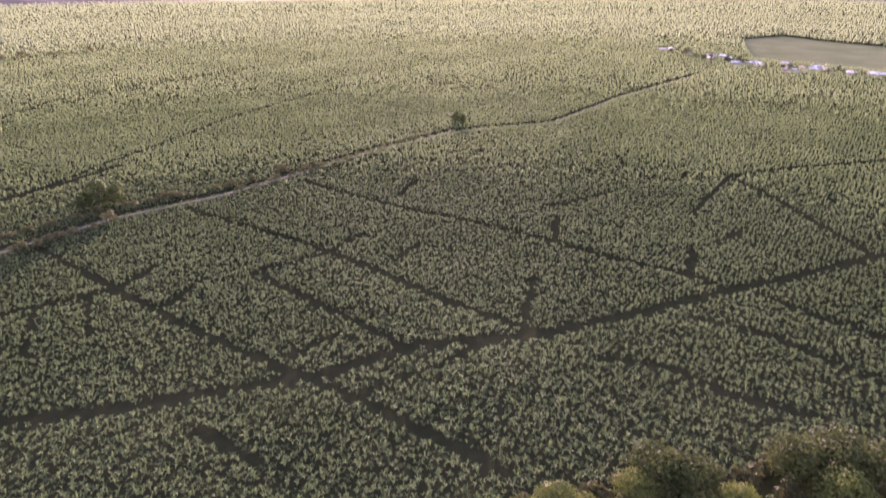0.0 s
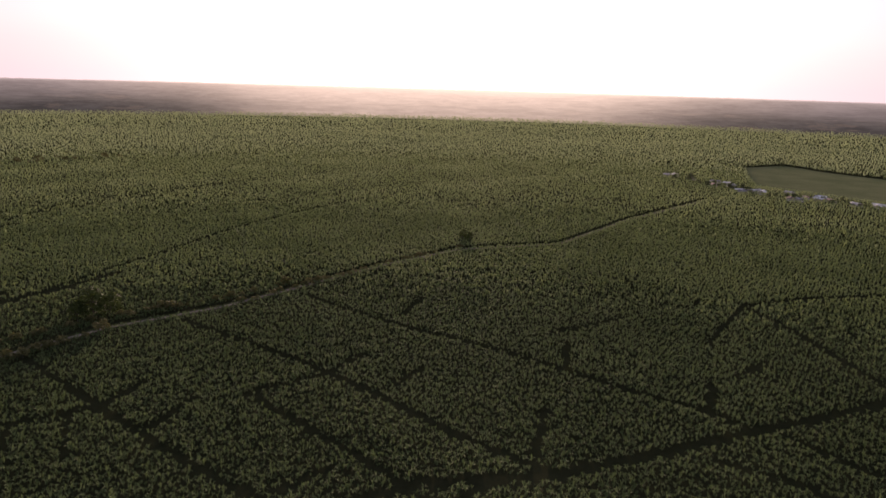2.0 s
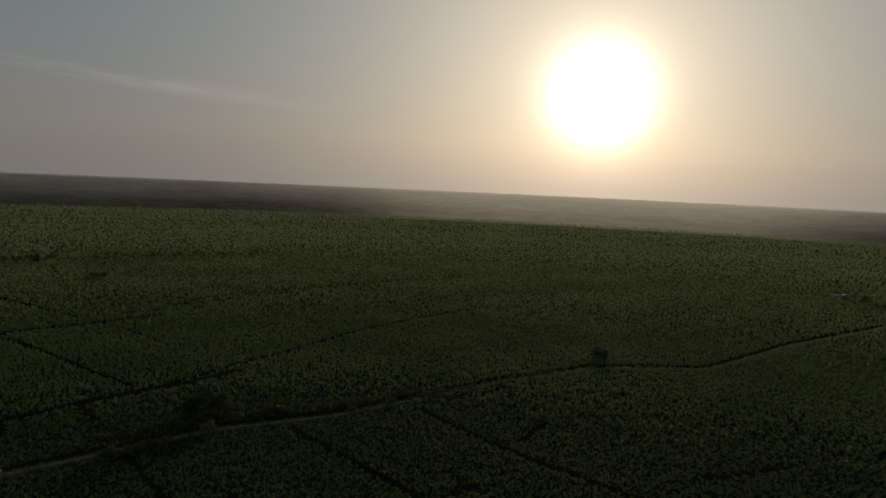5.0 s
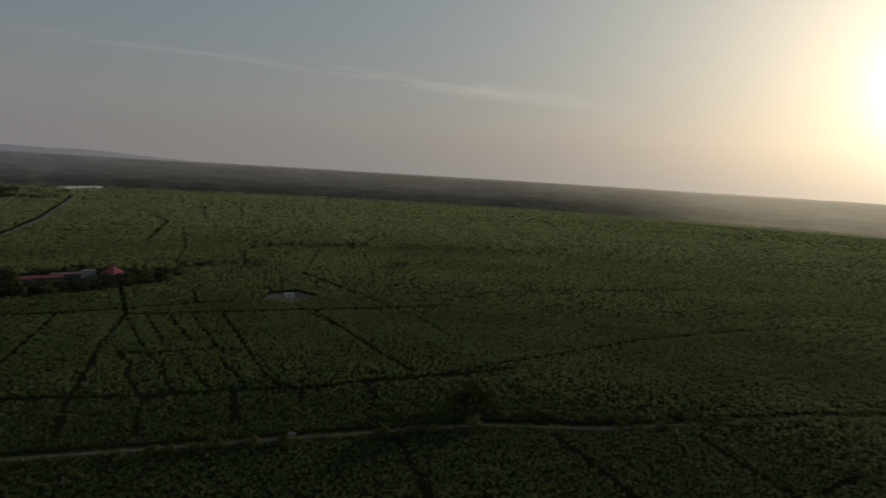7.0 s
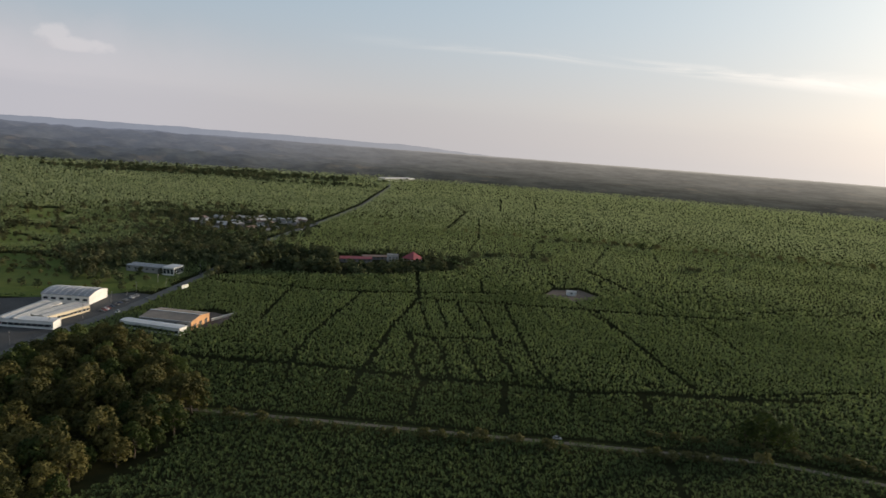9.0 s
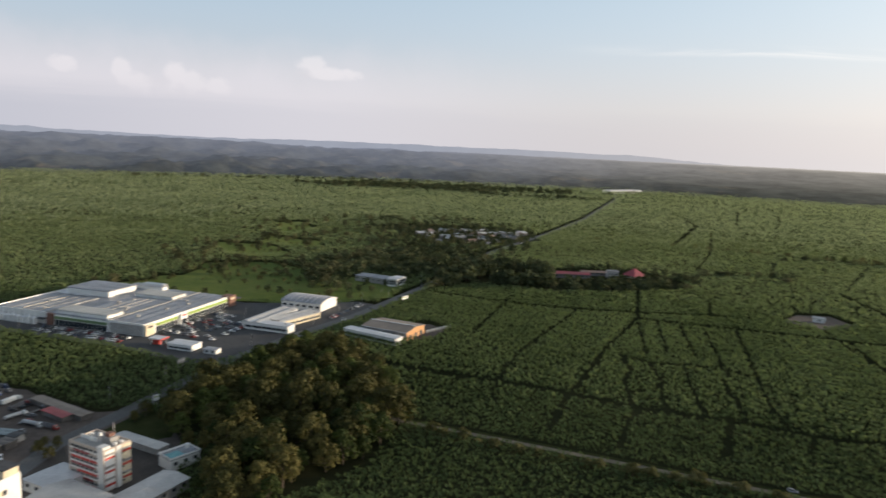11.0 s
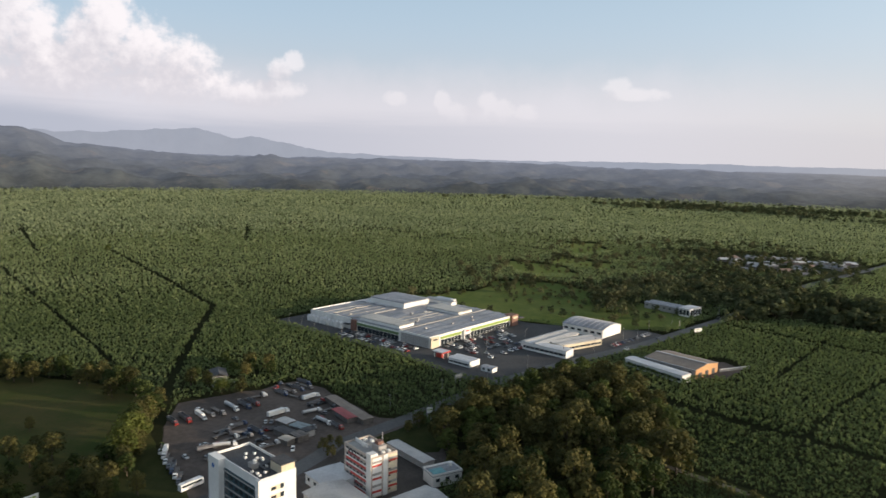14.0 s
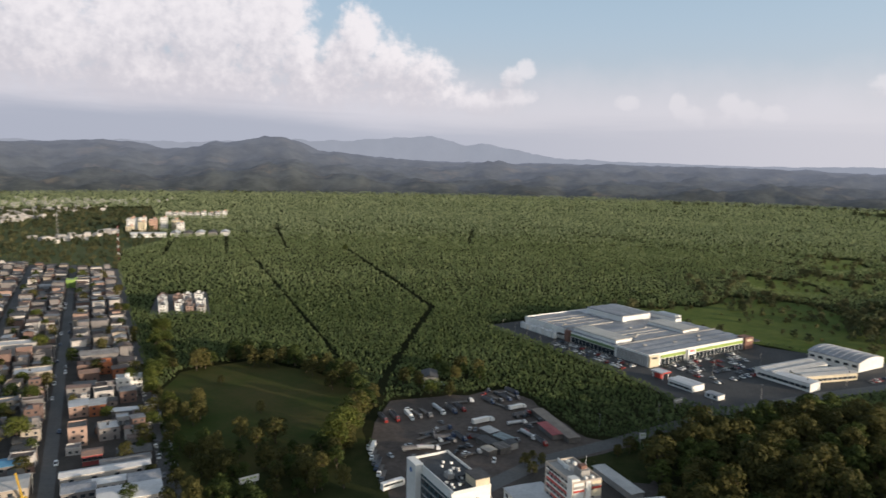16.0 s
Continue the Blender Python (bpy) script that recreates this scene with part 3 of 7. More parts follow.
sheet("truck_yard_ground", YARD_EDGE, 0.06, YARD, "packed grey dirt of the truck yard")
sheet("verge", rough_edge([(-352, 48), (-262, 62), (-225, 40), (-245, 12), (-290, 4), (-312, 0), (-340, -10), (-350, 2), (-322, 12), (-330, 28)], 1.5, 2, 8), 0.09, TOWN_DIRT, "dark worn ground between the buildings")
sheet("verge", rough_edge([(-318, -82), (-298, -60), (-284, -44), (-262, -30), (-225, -18), (-197, -60), (-212, -122), (-262, -102)], 1.5, 5, 8), 0.09, VERGE, "rank dark grass beside the road")
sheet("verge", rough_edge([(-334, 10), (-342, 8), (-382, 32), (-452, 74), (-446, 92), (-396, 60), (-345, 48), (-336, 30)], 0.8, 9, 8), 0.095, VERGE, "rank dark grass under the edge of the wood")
sheet("car_park", SITE, 0.07, ASPHALT, "dark asphalt of the shopping centre car park", "car park")
sheet("town_ground", TOWN_AREA, 0.05, TOWN_DIRT, "dusty ground between the town houses")
sheet("suburb_ground", rough_edge(SUBURB, 8, 41), 0.05, GRASS_PALE, "scrubby ground beyond the town")
sheet("clearing", CLEARING, 0.05, YARD, "bare clearing inside the plantation")
sheet("row_house_court", ROW_HOUSES, 0.06, HIGHWAY, "paved court of the row houses")
sheet("workshop_yard", rough_edge([(-500, 192), (-520, 200), (-542, 204), (-545, 214), (-526, 222), (-506, 208)], 1.0, 3, 6), 0.065, YARD, "bare brown yard behind the workshop")
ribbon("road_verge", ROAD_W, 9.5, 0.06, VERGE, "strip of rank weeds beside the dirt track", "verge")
ribbon("dirt_road", ROAD_W, 3.6, 0.09, DIRT, "pale dirt track through the plantation")
ribbon("highway", [(-225, 60), (-262, 15), (-298, -12), (-342, 0), (-383, 24), (-455, 62), (-524, 114), (-574, 158), (-688, 238), (-800, 306), (-922, 380), (-1142, 548), (-1391, 725), (-2000, 1100), (-2600, 1400)], 9.5, 0.12, HIGHWAY, "two-lane asphalt highway through the fields")
ribbon("yard_road", [(-298, -12), (-255, -52), (-215, -90)], 9, 0.115, ASPHALT, "asphalt road along the pasture")
ribbon("street", [town_xy(-60, 0), town_xy(645, 0)], 6, 0.1, HIGHWAY, "narrow worn asphalt town street")
ribbon("street", [town_xy(-60, -46), town_xy(596, -46)], 7, 0.105, HIGHWAY, "narrow worn asphalt street at the town edge")
ribbon("street", [town_xy(60, 44), town_xy(665, 44)], 7, 0.1, HIGHWAY, "narrow worn asphalt town street")

# Far wooded hills and mountains


def smooth(a, b, t):
    k = min(max((t - a) / (b - a), 0.0), 1.0)
    return k * k * (3 - 2 * k)


def ridge(name, radii, height, n, material, label, az0=-60, az1=190):
    """Belt of land between two radii whose height is a function of bearing and distance."""
    verts, faces = [], []
    for j, r in enumerate(radii):
        for i in range(n + 1):
            az = az0 + (az1 - az0) * i / n
            a = radians(az)
            verts.append((HUB.x - r * math.sin(a), HUB.y + r * math.cos(a), height(az, j / (len(radii) - 1), r)))
    for j in range(len(radii) - 1):
        for i in range(n):
            a = j * (n + 1) + i
            faces.append((a, a + n + 1, a + n + 2, a + 1))
    me = mesh_from(name, verts, faces, material)
    me.polygons.foreach_set("use_smooth", [True] * len(me.polygons))
    return tagged(new(name, me), label, "hills", kind="structure")


def fbm(x, y, s):
    return noise.fractal((x * s, y * s, 0.37), 0.9, 2.1, 5)


CREST = ((-65, -0.75), (60, -0.62), (74, -0.55), (86, -0.55), (96, -0.28), (106, -0.28), (113, -0.3), (121, -0.2), (125, 0.05), (128.5, 0.55), (130.3, 1.2), (136, 1.02), (137.8, 0.46), (139, 0.2), (140.6, 0.48), (142.1, 0.88), (144.4, 0.95), (148, 0.7), (152, 0.6), (170, 0.4), (195, 0.2))
SKYLINE = ((-65, -0.95), (48, -0.9), (62, -0.1), (86, 0.05), (95, -0.1), (104, 0.05), (108.9, 0.2), (111.5, 0.5), (113.9, 1.0), (115.6, 1.28), (116.8, 1.02), (118.2, 1.45), (119.8, 1.75), (122.4, 1.62), (127, 1.3), (132, 1.05), (140, 0.9), (150, 0.75), (195, 0.4))


def rise_at(table, az, r):
    """Height that stands at the given bearing and distance so that its top shows at the table's elevation."""
    return 137 + r * math.tan(radians(float(np.interp(az, [a for a, _ in table], [e for _, e in table]))))


def wood_height(az, k, r):
    """Foothills that climb in broken steps to a crest, with knolls and gullies on the way."""
    if k == 0:
        return 0.0
    a = radians(az)
    x, y = -r * math.sin(a), r * math.cos(a)
    crest = rise_at(CREST, az + 0.25 * fbm(az, 1.0, 0.9), 3950) + 8 * fbm(az, 3.0, 1.1) * smooth(60, 100, az)
    up = smooth(0.02, 0.66, k)
    steps = 0.30 * smooth(0.02, 0.2, k) + 0.70 * up * up
    h = crest * steps * (1 + 0.20 * fbm(x, y, 0.0016) * (1 - smooth(0.5, 0.66, k)))
    knolls = (26 * fbm(x, y, 0.005) + 13 * fbm(x, y, 0.016)) * smooth(0, 0.1, k) * smooth(40, 95, az)
    return max(h + knolls * (1 - 0.7 * smooth(0.55, 0.66, k)), 1.0) + 3 * fbm(x, y, 0.03)


def far_height(az, k, r):
    if k == 0:
        return 0.0
    return rise_at(SKYLINE, az, 4720) + (5 + 10 * smooth(100, 113, az)) * noise.fractal((az * 0.55, 0.3, 2.0), 0.7, 2.2, 6)


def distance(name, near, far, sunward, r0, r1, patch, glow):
    """Far land with haze painted in: its colour gives way to emission with distance, warmer towards the sun."""
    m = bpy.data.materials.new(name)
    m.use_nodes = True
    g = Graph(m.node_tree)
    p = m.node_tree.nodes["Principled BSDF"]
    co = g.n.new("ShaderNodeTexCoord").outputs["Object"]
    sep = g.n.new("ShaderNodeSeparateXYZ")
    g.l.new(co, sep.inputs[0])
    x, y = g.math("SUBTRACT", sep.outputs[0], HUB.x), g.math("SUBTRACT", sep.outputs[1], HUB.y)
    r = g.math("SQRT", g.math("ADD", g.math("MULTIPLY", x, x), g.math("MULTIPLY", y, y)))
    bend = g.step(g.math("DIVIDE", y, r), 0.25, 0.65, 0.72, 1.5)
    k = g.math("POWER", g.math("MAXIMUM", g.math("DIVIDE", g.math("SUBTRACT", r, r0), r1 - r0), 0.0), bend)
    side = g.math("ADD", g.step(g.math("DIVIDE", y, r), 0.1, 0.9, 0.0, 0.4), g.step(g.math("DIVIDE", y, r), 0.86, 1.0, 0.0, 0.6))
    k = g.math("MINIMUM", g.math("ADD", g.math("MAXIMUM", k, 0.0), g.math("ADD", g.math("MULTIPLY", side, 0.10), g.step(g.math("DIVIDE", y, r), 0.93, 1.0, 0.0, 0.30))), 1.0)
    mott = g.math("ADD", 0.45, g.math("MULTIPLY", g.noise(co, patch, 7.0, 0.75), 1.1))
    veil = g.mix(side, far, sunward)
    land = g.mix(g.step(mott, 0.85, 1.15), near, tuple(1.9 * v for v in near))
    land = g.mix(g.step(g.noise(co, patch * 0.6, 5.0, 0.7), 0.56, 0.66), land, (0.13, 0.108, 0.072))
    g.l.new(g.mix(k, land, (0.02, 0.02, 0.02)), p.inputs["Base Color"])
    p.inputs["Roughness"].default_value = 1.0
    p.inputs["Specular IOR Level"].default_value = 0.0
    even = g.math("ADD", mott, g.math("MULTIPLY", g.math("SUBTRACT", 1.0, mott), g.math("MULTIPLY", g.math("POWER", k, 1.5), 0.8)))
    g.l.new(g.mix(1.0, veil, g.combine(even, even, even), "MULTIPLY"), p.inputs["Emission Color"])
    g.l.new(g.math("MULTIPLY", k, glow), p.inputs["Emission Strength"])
    return m


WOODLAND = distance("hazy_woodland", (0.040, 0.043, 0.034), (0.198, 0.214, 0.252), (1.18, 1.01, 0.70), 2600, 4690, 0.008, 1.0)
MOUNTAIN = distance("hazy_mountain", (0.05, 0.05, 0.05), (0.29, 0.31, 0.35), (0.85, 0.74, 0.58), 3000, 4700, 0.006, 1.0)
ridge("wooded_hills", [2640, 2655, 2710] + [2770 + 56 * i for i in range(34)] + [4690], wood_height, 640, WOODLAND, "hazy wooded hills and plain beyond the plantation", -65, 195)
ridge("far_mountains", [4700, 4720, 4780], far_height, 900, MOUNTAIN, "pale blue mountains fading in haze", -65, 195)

# Trees: tapered trunk, limbs and a crown of many small leaf sprays
def tree_mesh(seed, tall, spread, lobes, sprays, leaf, material, limbs=True, base=0.36, tri=False):
    rng = np.random.default_rng(seed)
    bm = bmesh.new()

    def limb(a, b, r0, r1):
        d = (b - a)
        q = d.to_track_quat("Z", "Y")
        rings = []
        for p, r in ((a, r0), ((a + b) / 2 + Vector(rng.normal(0, r0 * 0.6, 3)), (r0 + r1) / 2), (b, r1)):
            rings.append([bm.verts.new(p + q @ Vector((r * math.cos(i * math.pi / 2), r * math.sin(i * math.pi / 2), 0))) for i in range(4)])
        for lo, hi in zip(rings, rings[1:]):
            for i in range(4):
                bm.faces.new((lo[i], lo[(i + 1) % 4], hi[(i + 1) % 4], hi[i]))

    fork = Vector((0, 0, tall * 0.34))
    limb(Vector((0, 0, -0.3)), fork, tall * 0.030, tall * 0.020)
    centres = []
    for i in range(lobes):
        a = i * 2.4 + rng.uniform(-0.4, 0.4)
        f = (i + 0.5) / lobes
        z = tall * (base + (0.90 - base) * f) * rng.uniform(0.94, 1.06)
        rad = spread * 0.66 * math.sqrt(max(0.0, 1 - (max(f - 0.35, 0) / 0.68) ** 2)) * rng.uniform(0.55, 1.1)
        c = Vector((rad * math.cos(a), rad * math.sin(a), z))
        centres.append((c, spread * rng.uniform(0.36, 0.50)))
        if limbs:
            limb(fork, c - Vector((0, 0, tall * 0.06)), tall * 0.012, tall * 0.004)
    if tri:
        bmesh.ops.triangulate(bm, faces=list(bm.faces))
    wood = bpy.data.meshes.new("trunk")
    bm.to_mesh(wood)
    bm.free()
    wood.materials.append(BARK)
    pts = []
    for c, r in centres:
        n = sprays // lobes
        d = rng.normal(0, 1, (n, 3))
        d /= np.linalg.norm(d, axis=1)[:, None]
        d[:, 2] = np.where(d[:, 2] < -0.35, -d[:, 2], d[:, 2])
        rr = r * rng.uniform(0.55, 1.08, n) ** 0.6
        p = np.array(c) + d * rr[:, None] * np.array([1, 1, 0.80])
        nrm = d + rng.normal(0, 0.24, (n, 3))
        nrm /= np.linalg.norm(nrm, axis=1)[:, None]
        t1 = np.cross(nrm, rng.normal(0, 1, (n, 3)))
        t1 /= np.linalg.norm(t1, axis=1)[:, None]
        t2 = np.cross(nrm, t1)
        s = leaf * rng.uniform(0.6, 1.3, n)[:, None]
        if tri:
            pts.append(np.stack([p - t1 * s - t2 * s * 0.5, p + t1 * s - t2 * s * 0.5 + nrm * s * 0.1, p + t2 * s * 0.9], 1))
            continue
        pts.append(np.stack([p - t1 * s, p - t2 * s * 0.55 + nrm * s * 0.1, p + t1 * s, p + t2 * s * 0.55 - nrm * s * 0.2], 1))
    crown = quads("crown", np.concatenate(pts, 0).reshape(-1, 3), material, 3 if tri else 4)
    return wood, crown


KINDS = {}


def tree_kind(key, label, category, *args):
    """Builds one tree of a kind far below the ground sheet's rim as the pattern for its copies."""
    wood, crown = tree_mesh(*args)
    KINDS.setdefault(key, []).append((wood, crown, label, category))


for i in range(4):
    tree_kind("olive", "broad tree with an olive-brown domed crown", "tree", 20 + i, 16.0, 6.8, 15, 1100, 0.66, CROWN_OLIVE, True, 0.26)
for i in range(3):
    tree_kind("green", "broad dark green tree with an uneven crown", "tree", 30 + i, 14.0, 6.2, 13, 950, 0.64, CROWN_GREEN, True, 0.26)
for i in range(3):
    tree_kind("lime", "broad tree with a bright yellow-green crown", "tree", 40 + i, 17.0, 8.6, 20, 1400, 0.68, CROWN_LIME, True, 0.40)
for i in range(3):
    tree_kind("broad", "wide domed tree with a bright yellow-green crown", "tree", 46 + i, 16.5, 11.5, 34, 3400, 0.55, CROWN_LIME, True, 0.34)
    tree_kind("dome", "wide domed tree with an olive-green crown", "tree", 86 + i, 16.5, 11.5, 34, 3000, 0.6, CROWN_DOME, True, 0.34)
for i in range(3):
    tree_kind("bush", "low olive bush beside the track", "bush", 50 + i, 3.4, 2.7, 6, 150, 0.55, BUSH, False)
for i in range(3):
    tree_kind("far", "small dark tree far off in the fields", "tree", 60 + i, 11.0, 5.5, 7, 84, 1.5, CROWN_FAR, False, 0.2, True)
for i in range(3):
    tree_kind("far_olive", "small olive tree far off in the fields", "tree", 64 + i, 10.0, 5.2, 7, 84, 1.4, CROWN_FAR_OLIVE, False, 0.2, True)

for i in range(3):
    tree_kind("scrub", "low scrub", "bush", 70 + i, 4.0, 3.2, 4, 40, 1.05, BUSH, False, 0.2, True)

TREE_RNG = random.Random(5)
MASSES = {}
# round spots kept clear for buildings: x, y, radius
BUILT = ((-722, 484, 15), (-722, 408, 12), (-742, 405, 16), (-746, 425, 16), (-756, 452, 18), (-738, 466, 12), (-735, 492, 20), (-420, -104, 9), (-316, 55, 9), (-336, 37, 8), (-251, -91, 7), (-712, 202, 13), (-724, 188, 12), (-700, 214, 12), (-690, 226, 10), (-735, 172, 10))


def plant(key, x, y, size, group="", mass=False, z=0.0):
    """One tree or bush; with mass it joins the uncounted far vegetation instead."""
    wood, crown, label, category = TREE_RNG.choice(KINDS[key])
    m = pose(x, y, z, 0, 0, TREE_RNG.uniform(0, 360)) @ Matrix.Diagonal((size * TREE_RNG.uniform(0.88, 1.12), size * TREE_RNG.uniform(0.88, 1.12), size * TREE_RNG.uniform(0.88, 1.18), 1))
    if any((x - a) ** 2 + (y - b) ** 2 < r * r for a, b, r in BUILT):
        return
    if mass or (key != "bush" and group.startswith("trees of the wood") and x < -340):
        MASSES.setdefault(key, []).append((wood, crown, m))
        return
    t = thing(category, m, label, category, group)
    part("trunk", wood, t)
    part("crown", crown, t)


def corners(me, m):
    """Corner coordinates of a mesh of quads, face by face, moved by m."""
    co = np.empty(len(me.vertices) * 3, np.float32)
    me.vertices.foreach_get("co", co)
    ix = np.empty(len(me.loops), np.int32)
    me.loops.foreach_get("vertex_index", ix)
    a = np.array(m)
    return (co.reshape(-1, 3) @ a[:3, :3].T + a[:3, 3])[ix]


def settle_masses():
    for key, many in MASSES.items():
        crowns = np.concatenate([corners(c, m) for _, c, m in many])
        woods = np.concatenate([corners(w, m) for w, _, m in many])
        per = many[0][1].polygons[0].loop_total
        me = quads("far_trees", np.concatenate([crowns, woods]), many[0][1].materials[0], per)
        me.materials.append(BARK)
        ids = np.zeros(len(me.polygons), np.int32)
        ids[len(crowns) // per:] = 1
        me.polygons.foreach_set("material_index", ids)
        tagged(new("bushes" if key in ("bush", "scrub") else "far_trees", me), {"scrub": "low olive scrub of the meadows", "bush": "olive bushes lining the far drains", "far_olive": "small olive trees round the estate and village", "far": "small dark trees scattered over meadows and far fields", "olive": "olive-brown trees of the far woods",
               "green": "dark green trees of the far woods", "lime": "yellow-green trees of the far woods"}[key], "trees", kind="stuff")


def grove(key, poly, spacing, lo, hi, group, skip=0.0, mass=False):
    xs, ys = [p[0] for p in poly], [p[1] for p in poly]
    y, row = min(ys), 0
    while y < max(ys):
        x = min(xs) + (row % 2) * spacing / 2
        while x < max(xs):
            px, py = x + TREE_RNG.uniform(-0.4, 0.4) * spacing, y + TREE_RNG.uniform(-0.4, 0.4) * spacing
            if inside(np.array([px]), np.array([py]), poly)[0] and TREE_RNG.random() >= skip:
                k = key if isinstance(key, str) else TREE_RNG.choice(key)
                plant(k, px, py, TREE_RNG.uniform(lo, hi), group, mass)
            x += spacing
        y += spacing * 0.87
        row += 1


def avenue(key, pts, spacing, spread, lo, hi, group, skip=0.0, mass=False):
    for (x0, y0), (x1, y1) in zip(pts, pts[1:]):
        d = math.hypot(x1 - x0, y1 - y0)
        for i in range(max(1, int(d / spacing))):
            if TREE_RNG.random() < skip:
                continue
            k = (i + TREE_RNG.uniform(0, 0.8)) * spacing / d
            kk = key if isinstance(key, str) else TREE_RNG.choice(key)
            plant(kk, x0 + (x1 - x0) * k + TREE_RNG.uniform(-spread, spread), y0 + (y1 - y0) * k + TREE_RNG.uniform(-spread, spread), TREE_RNG.uniform(lo, hi), group, mass)


# dark wood beside the highway
grove(["olive", "olive", "olive", "olive", "green", "green"], FOREST, 10.6, 0.6, 1.35, "trees of the wood beside the highway")
# tall trees just below the hovering camera
HOME_TREES = ((21, 144, 0.45, "broad"), (30, 149, 0.62, "broad"), (38, 146, 0.5, "broad"), (47, 147, 0.55, "olive"), (52, 152, 0.62, "broad"), (59, 158, 0.8, "dome"), (68, 155, 0.74, "dome"), (64, 147, 0.7, "green"), (78, 148, 0.55, "broad"), (86, 146, 0.55, "green"),
              (92, 150, 0.6, "olive"), (99, 161, 0.8, "dome"), (111, 161, 0.98, "dome"), (124, 158, 0.9, "dome"), (106, 148, 0.8, "broad"), (138, 158, 0.85, "broad"), (118, 146, 0.8, "olive"))
for x, y, s, k in HOME_TREES:
    plant(k, x, y, s, "trees at the plantation edge")
avenue("bush", [(18, 150), (50, 160), (72, 162), (96, 166), (140, 172)], 4.5, 2.5, 0.8, 1.5, "bushes at the plantation edge")
# woods along the highway and around the red-roofed estate
ESTATE = [(-712, 392), (-704, 440), (-706, 480), (-722, 515), (-776, 505), (-780, 400)]
ESTATE_FRONT = [(-655, 385), (-655, 466), (-664, 512), (-706, 512), (-704, 440), (-712, 388)]
grove(["far", "far", "far_olive"], [p for p in WOODS if p[1] < 386] + [(-712, 390), (-785, 392)], 8.8, 0.85, 1.5, "trees before the red-roofed estate", 0.05, mass=True)
grove(["far", "far_olive", "far"], ESTATE_FRONT, 8.4, 0.5, 1.0, "trees before the red-roofed estate", 0.08, mass=True)
grove(["far", "far_olive"], ESTATE, 14, 0.3, 0.5, "trees between the estate's roofs", 0.3, mass=True)
avenue(["far", "far_olive"], [(-664, 512), (-690, 545), (-740, 535), (-780, 500), (-792, 430)], 8, 4, 0.5, 0.9, "trees round the red-roofed estate", 0.1, mass=True)
avenue(["far", "far_olive"], [(-690, 505), (-740, 590), (-712, 700)], 9, 9, 0.6, 0.95, "trees along the far drain", 0.15, mass=True)
avenue("scrub", [(-1057, 570), (-960, 715), (-854, 870), (-740, 1020), (-618, 1175)], 14, 4, 0.9, 2.0, "bushes along the far drain", 0.4, mass=True)
avenue("far", [(-600, 830), (-585, 915)], 9, 6, 0.4, 0.7, "trees along the far drain", 0.2, mass=True)
avenue("far", [(-700, 262), (-830, 345), (-960, 440)], 13, 9, 0.6, 1.1, "trees along the highway", mass=True)
avenue("far", [(-690, 205), (-800, 265), (-900, 330), (-1000, 420)], 12, 14, 0.6, 1.1, "trees along the highway", mass=True)
grove(["far_olive", "scrub", "scrub"], SCATTER, 15, 0.45, 1.15, "scattered trees of the meadow", 0.4, mass=True)
avenue(["far", "far_olive", "scrub"], [(-850, 165), (-940, 120), (-1040, 150), (-1130, 210)], 8, 10, 0.45, 0.85, "trees across the meadow", 0.4, mass=True)
avenue(["far_olive", "scrub"], [(-800, 20), (-870, 60), (-960, 60), (-1060, 90), (-1200, 100)], 9, 9, 0.35, 0.8, "trees across the meadow", 0.5, mass=True)
grove(["far", "far", "far_olive"], rough_edge([(-816, 133), (-690, 125), (-652, 142), (-680, 160), (-730, 165), (-752, 200), (-737, 240), (-720, 262), (-790, 300), (-870, 350), (-930, 300), (-900, 215), (-850, 165)], 8, 8), 10.5, 0.7, 1.1, "trees round the showroom", 0.1, mass=True)
grove(["far", "far_olive"], rough_edge([(-985, 190), (-930, 250), (-880, 330), (-960, 400), (-1000, 330), (-1060, 270)], 8, 9), 13, 0.6, 1.0, "trees before the village", 0.25, mass=True)
grove("far", [(-1160, 225), (-1060, 300), (-985, 380), (-990, 470), (-1160, 520), (-1340, 440), (-1330, 260)], 19, 0.55, 0.9, "trees of the village", 0.3, mass=True)
# trees round the pasture
avenue(["olive", "green", "green"], [(-322, -250), (-349, -252), (-398, -230), (-400, -175), (-378, -130), (-356, -112)], 7.5, 5, 0.6, 1.0, "trees round the pasture")
avenue(["lime", "olive", "green", "olive"], [(-356, -108), (-330, -98), (-312, -90), (-294, -80)], 6.5, 4, 0.75, 1.05, "trees round the pasture")
avenue(["lime", "olive", "lime"], [(-284, -176), (-300, -205), (-322, -240), (-352, -262), (-420, -350)], 7.5, 4, 0.4, 0.72, "trees round the pasture", 0.1)
avenue(["olive", "green"], [(-292, -72), (-270, -90), (-262, -130), (-280, -165)], 10, 6, 0.4, 0.7, "trees round the pasture", 0.3)
avenue(["green", "olive", "olive"], [(-352, -240), (-382, -228), (-388, -190), (-384, -160), (-364, -132)], 8, 4, 0.55, 0.85, "trees round the pasture", 0.1)
for x, y, s in ((-288, -133, 0.72), (-294, -116, 0.85), (-278, -86, 0.8), (-265, -126, 0.8), (-256, -109, 0.72), (-264, -68, 0.6), (-273, -60, 0.55), (-250, -118, 0.7), (-305, -180, 0.75), (-297, -170, 0.7), (-285, -120, 0.6), (-300, -130, 0.5), (-275, -85, 0.5), (-320, -150, 0.45), (-255, -105, 0.6), (-345, -205, 0.35)):
    plant("olive", x, y, s, "trees in the pasture")
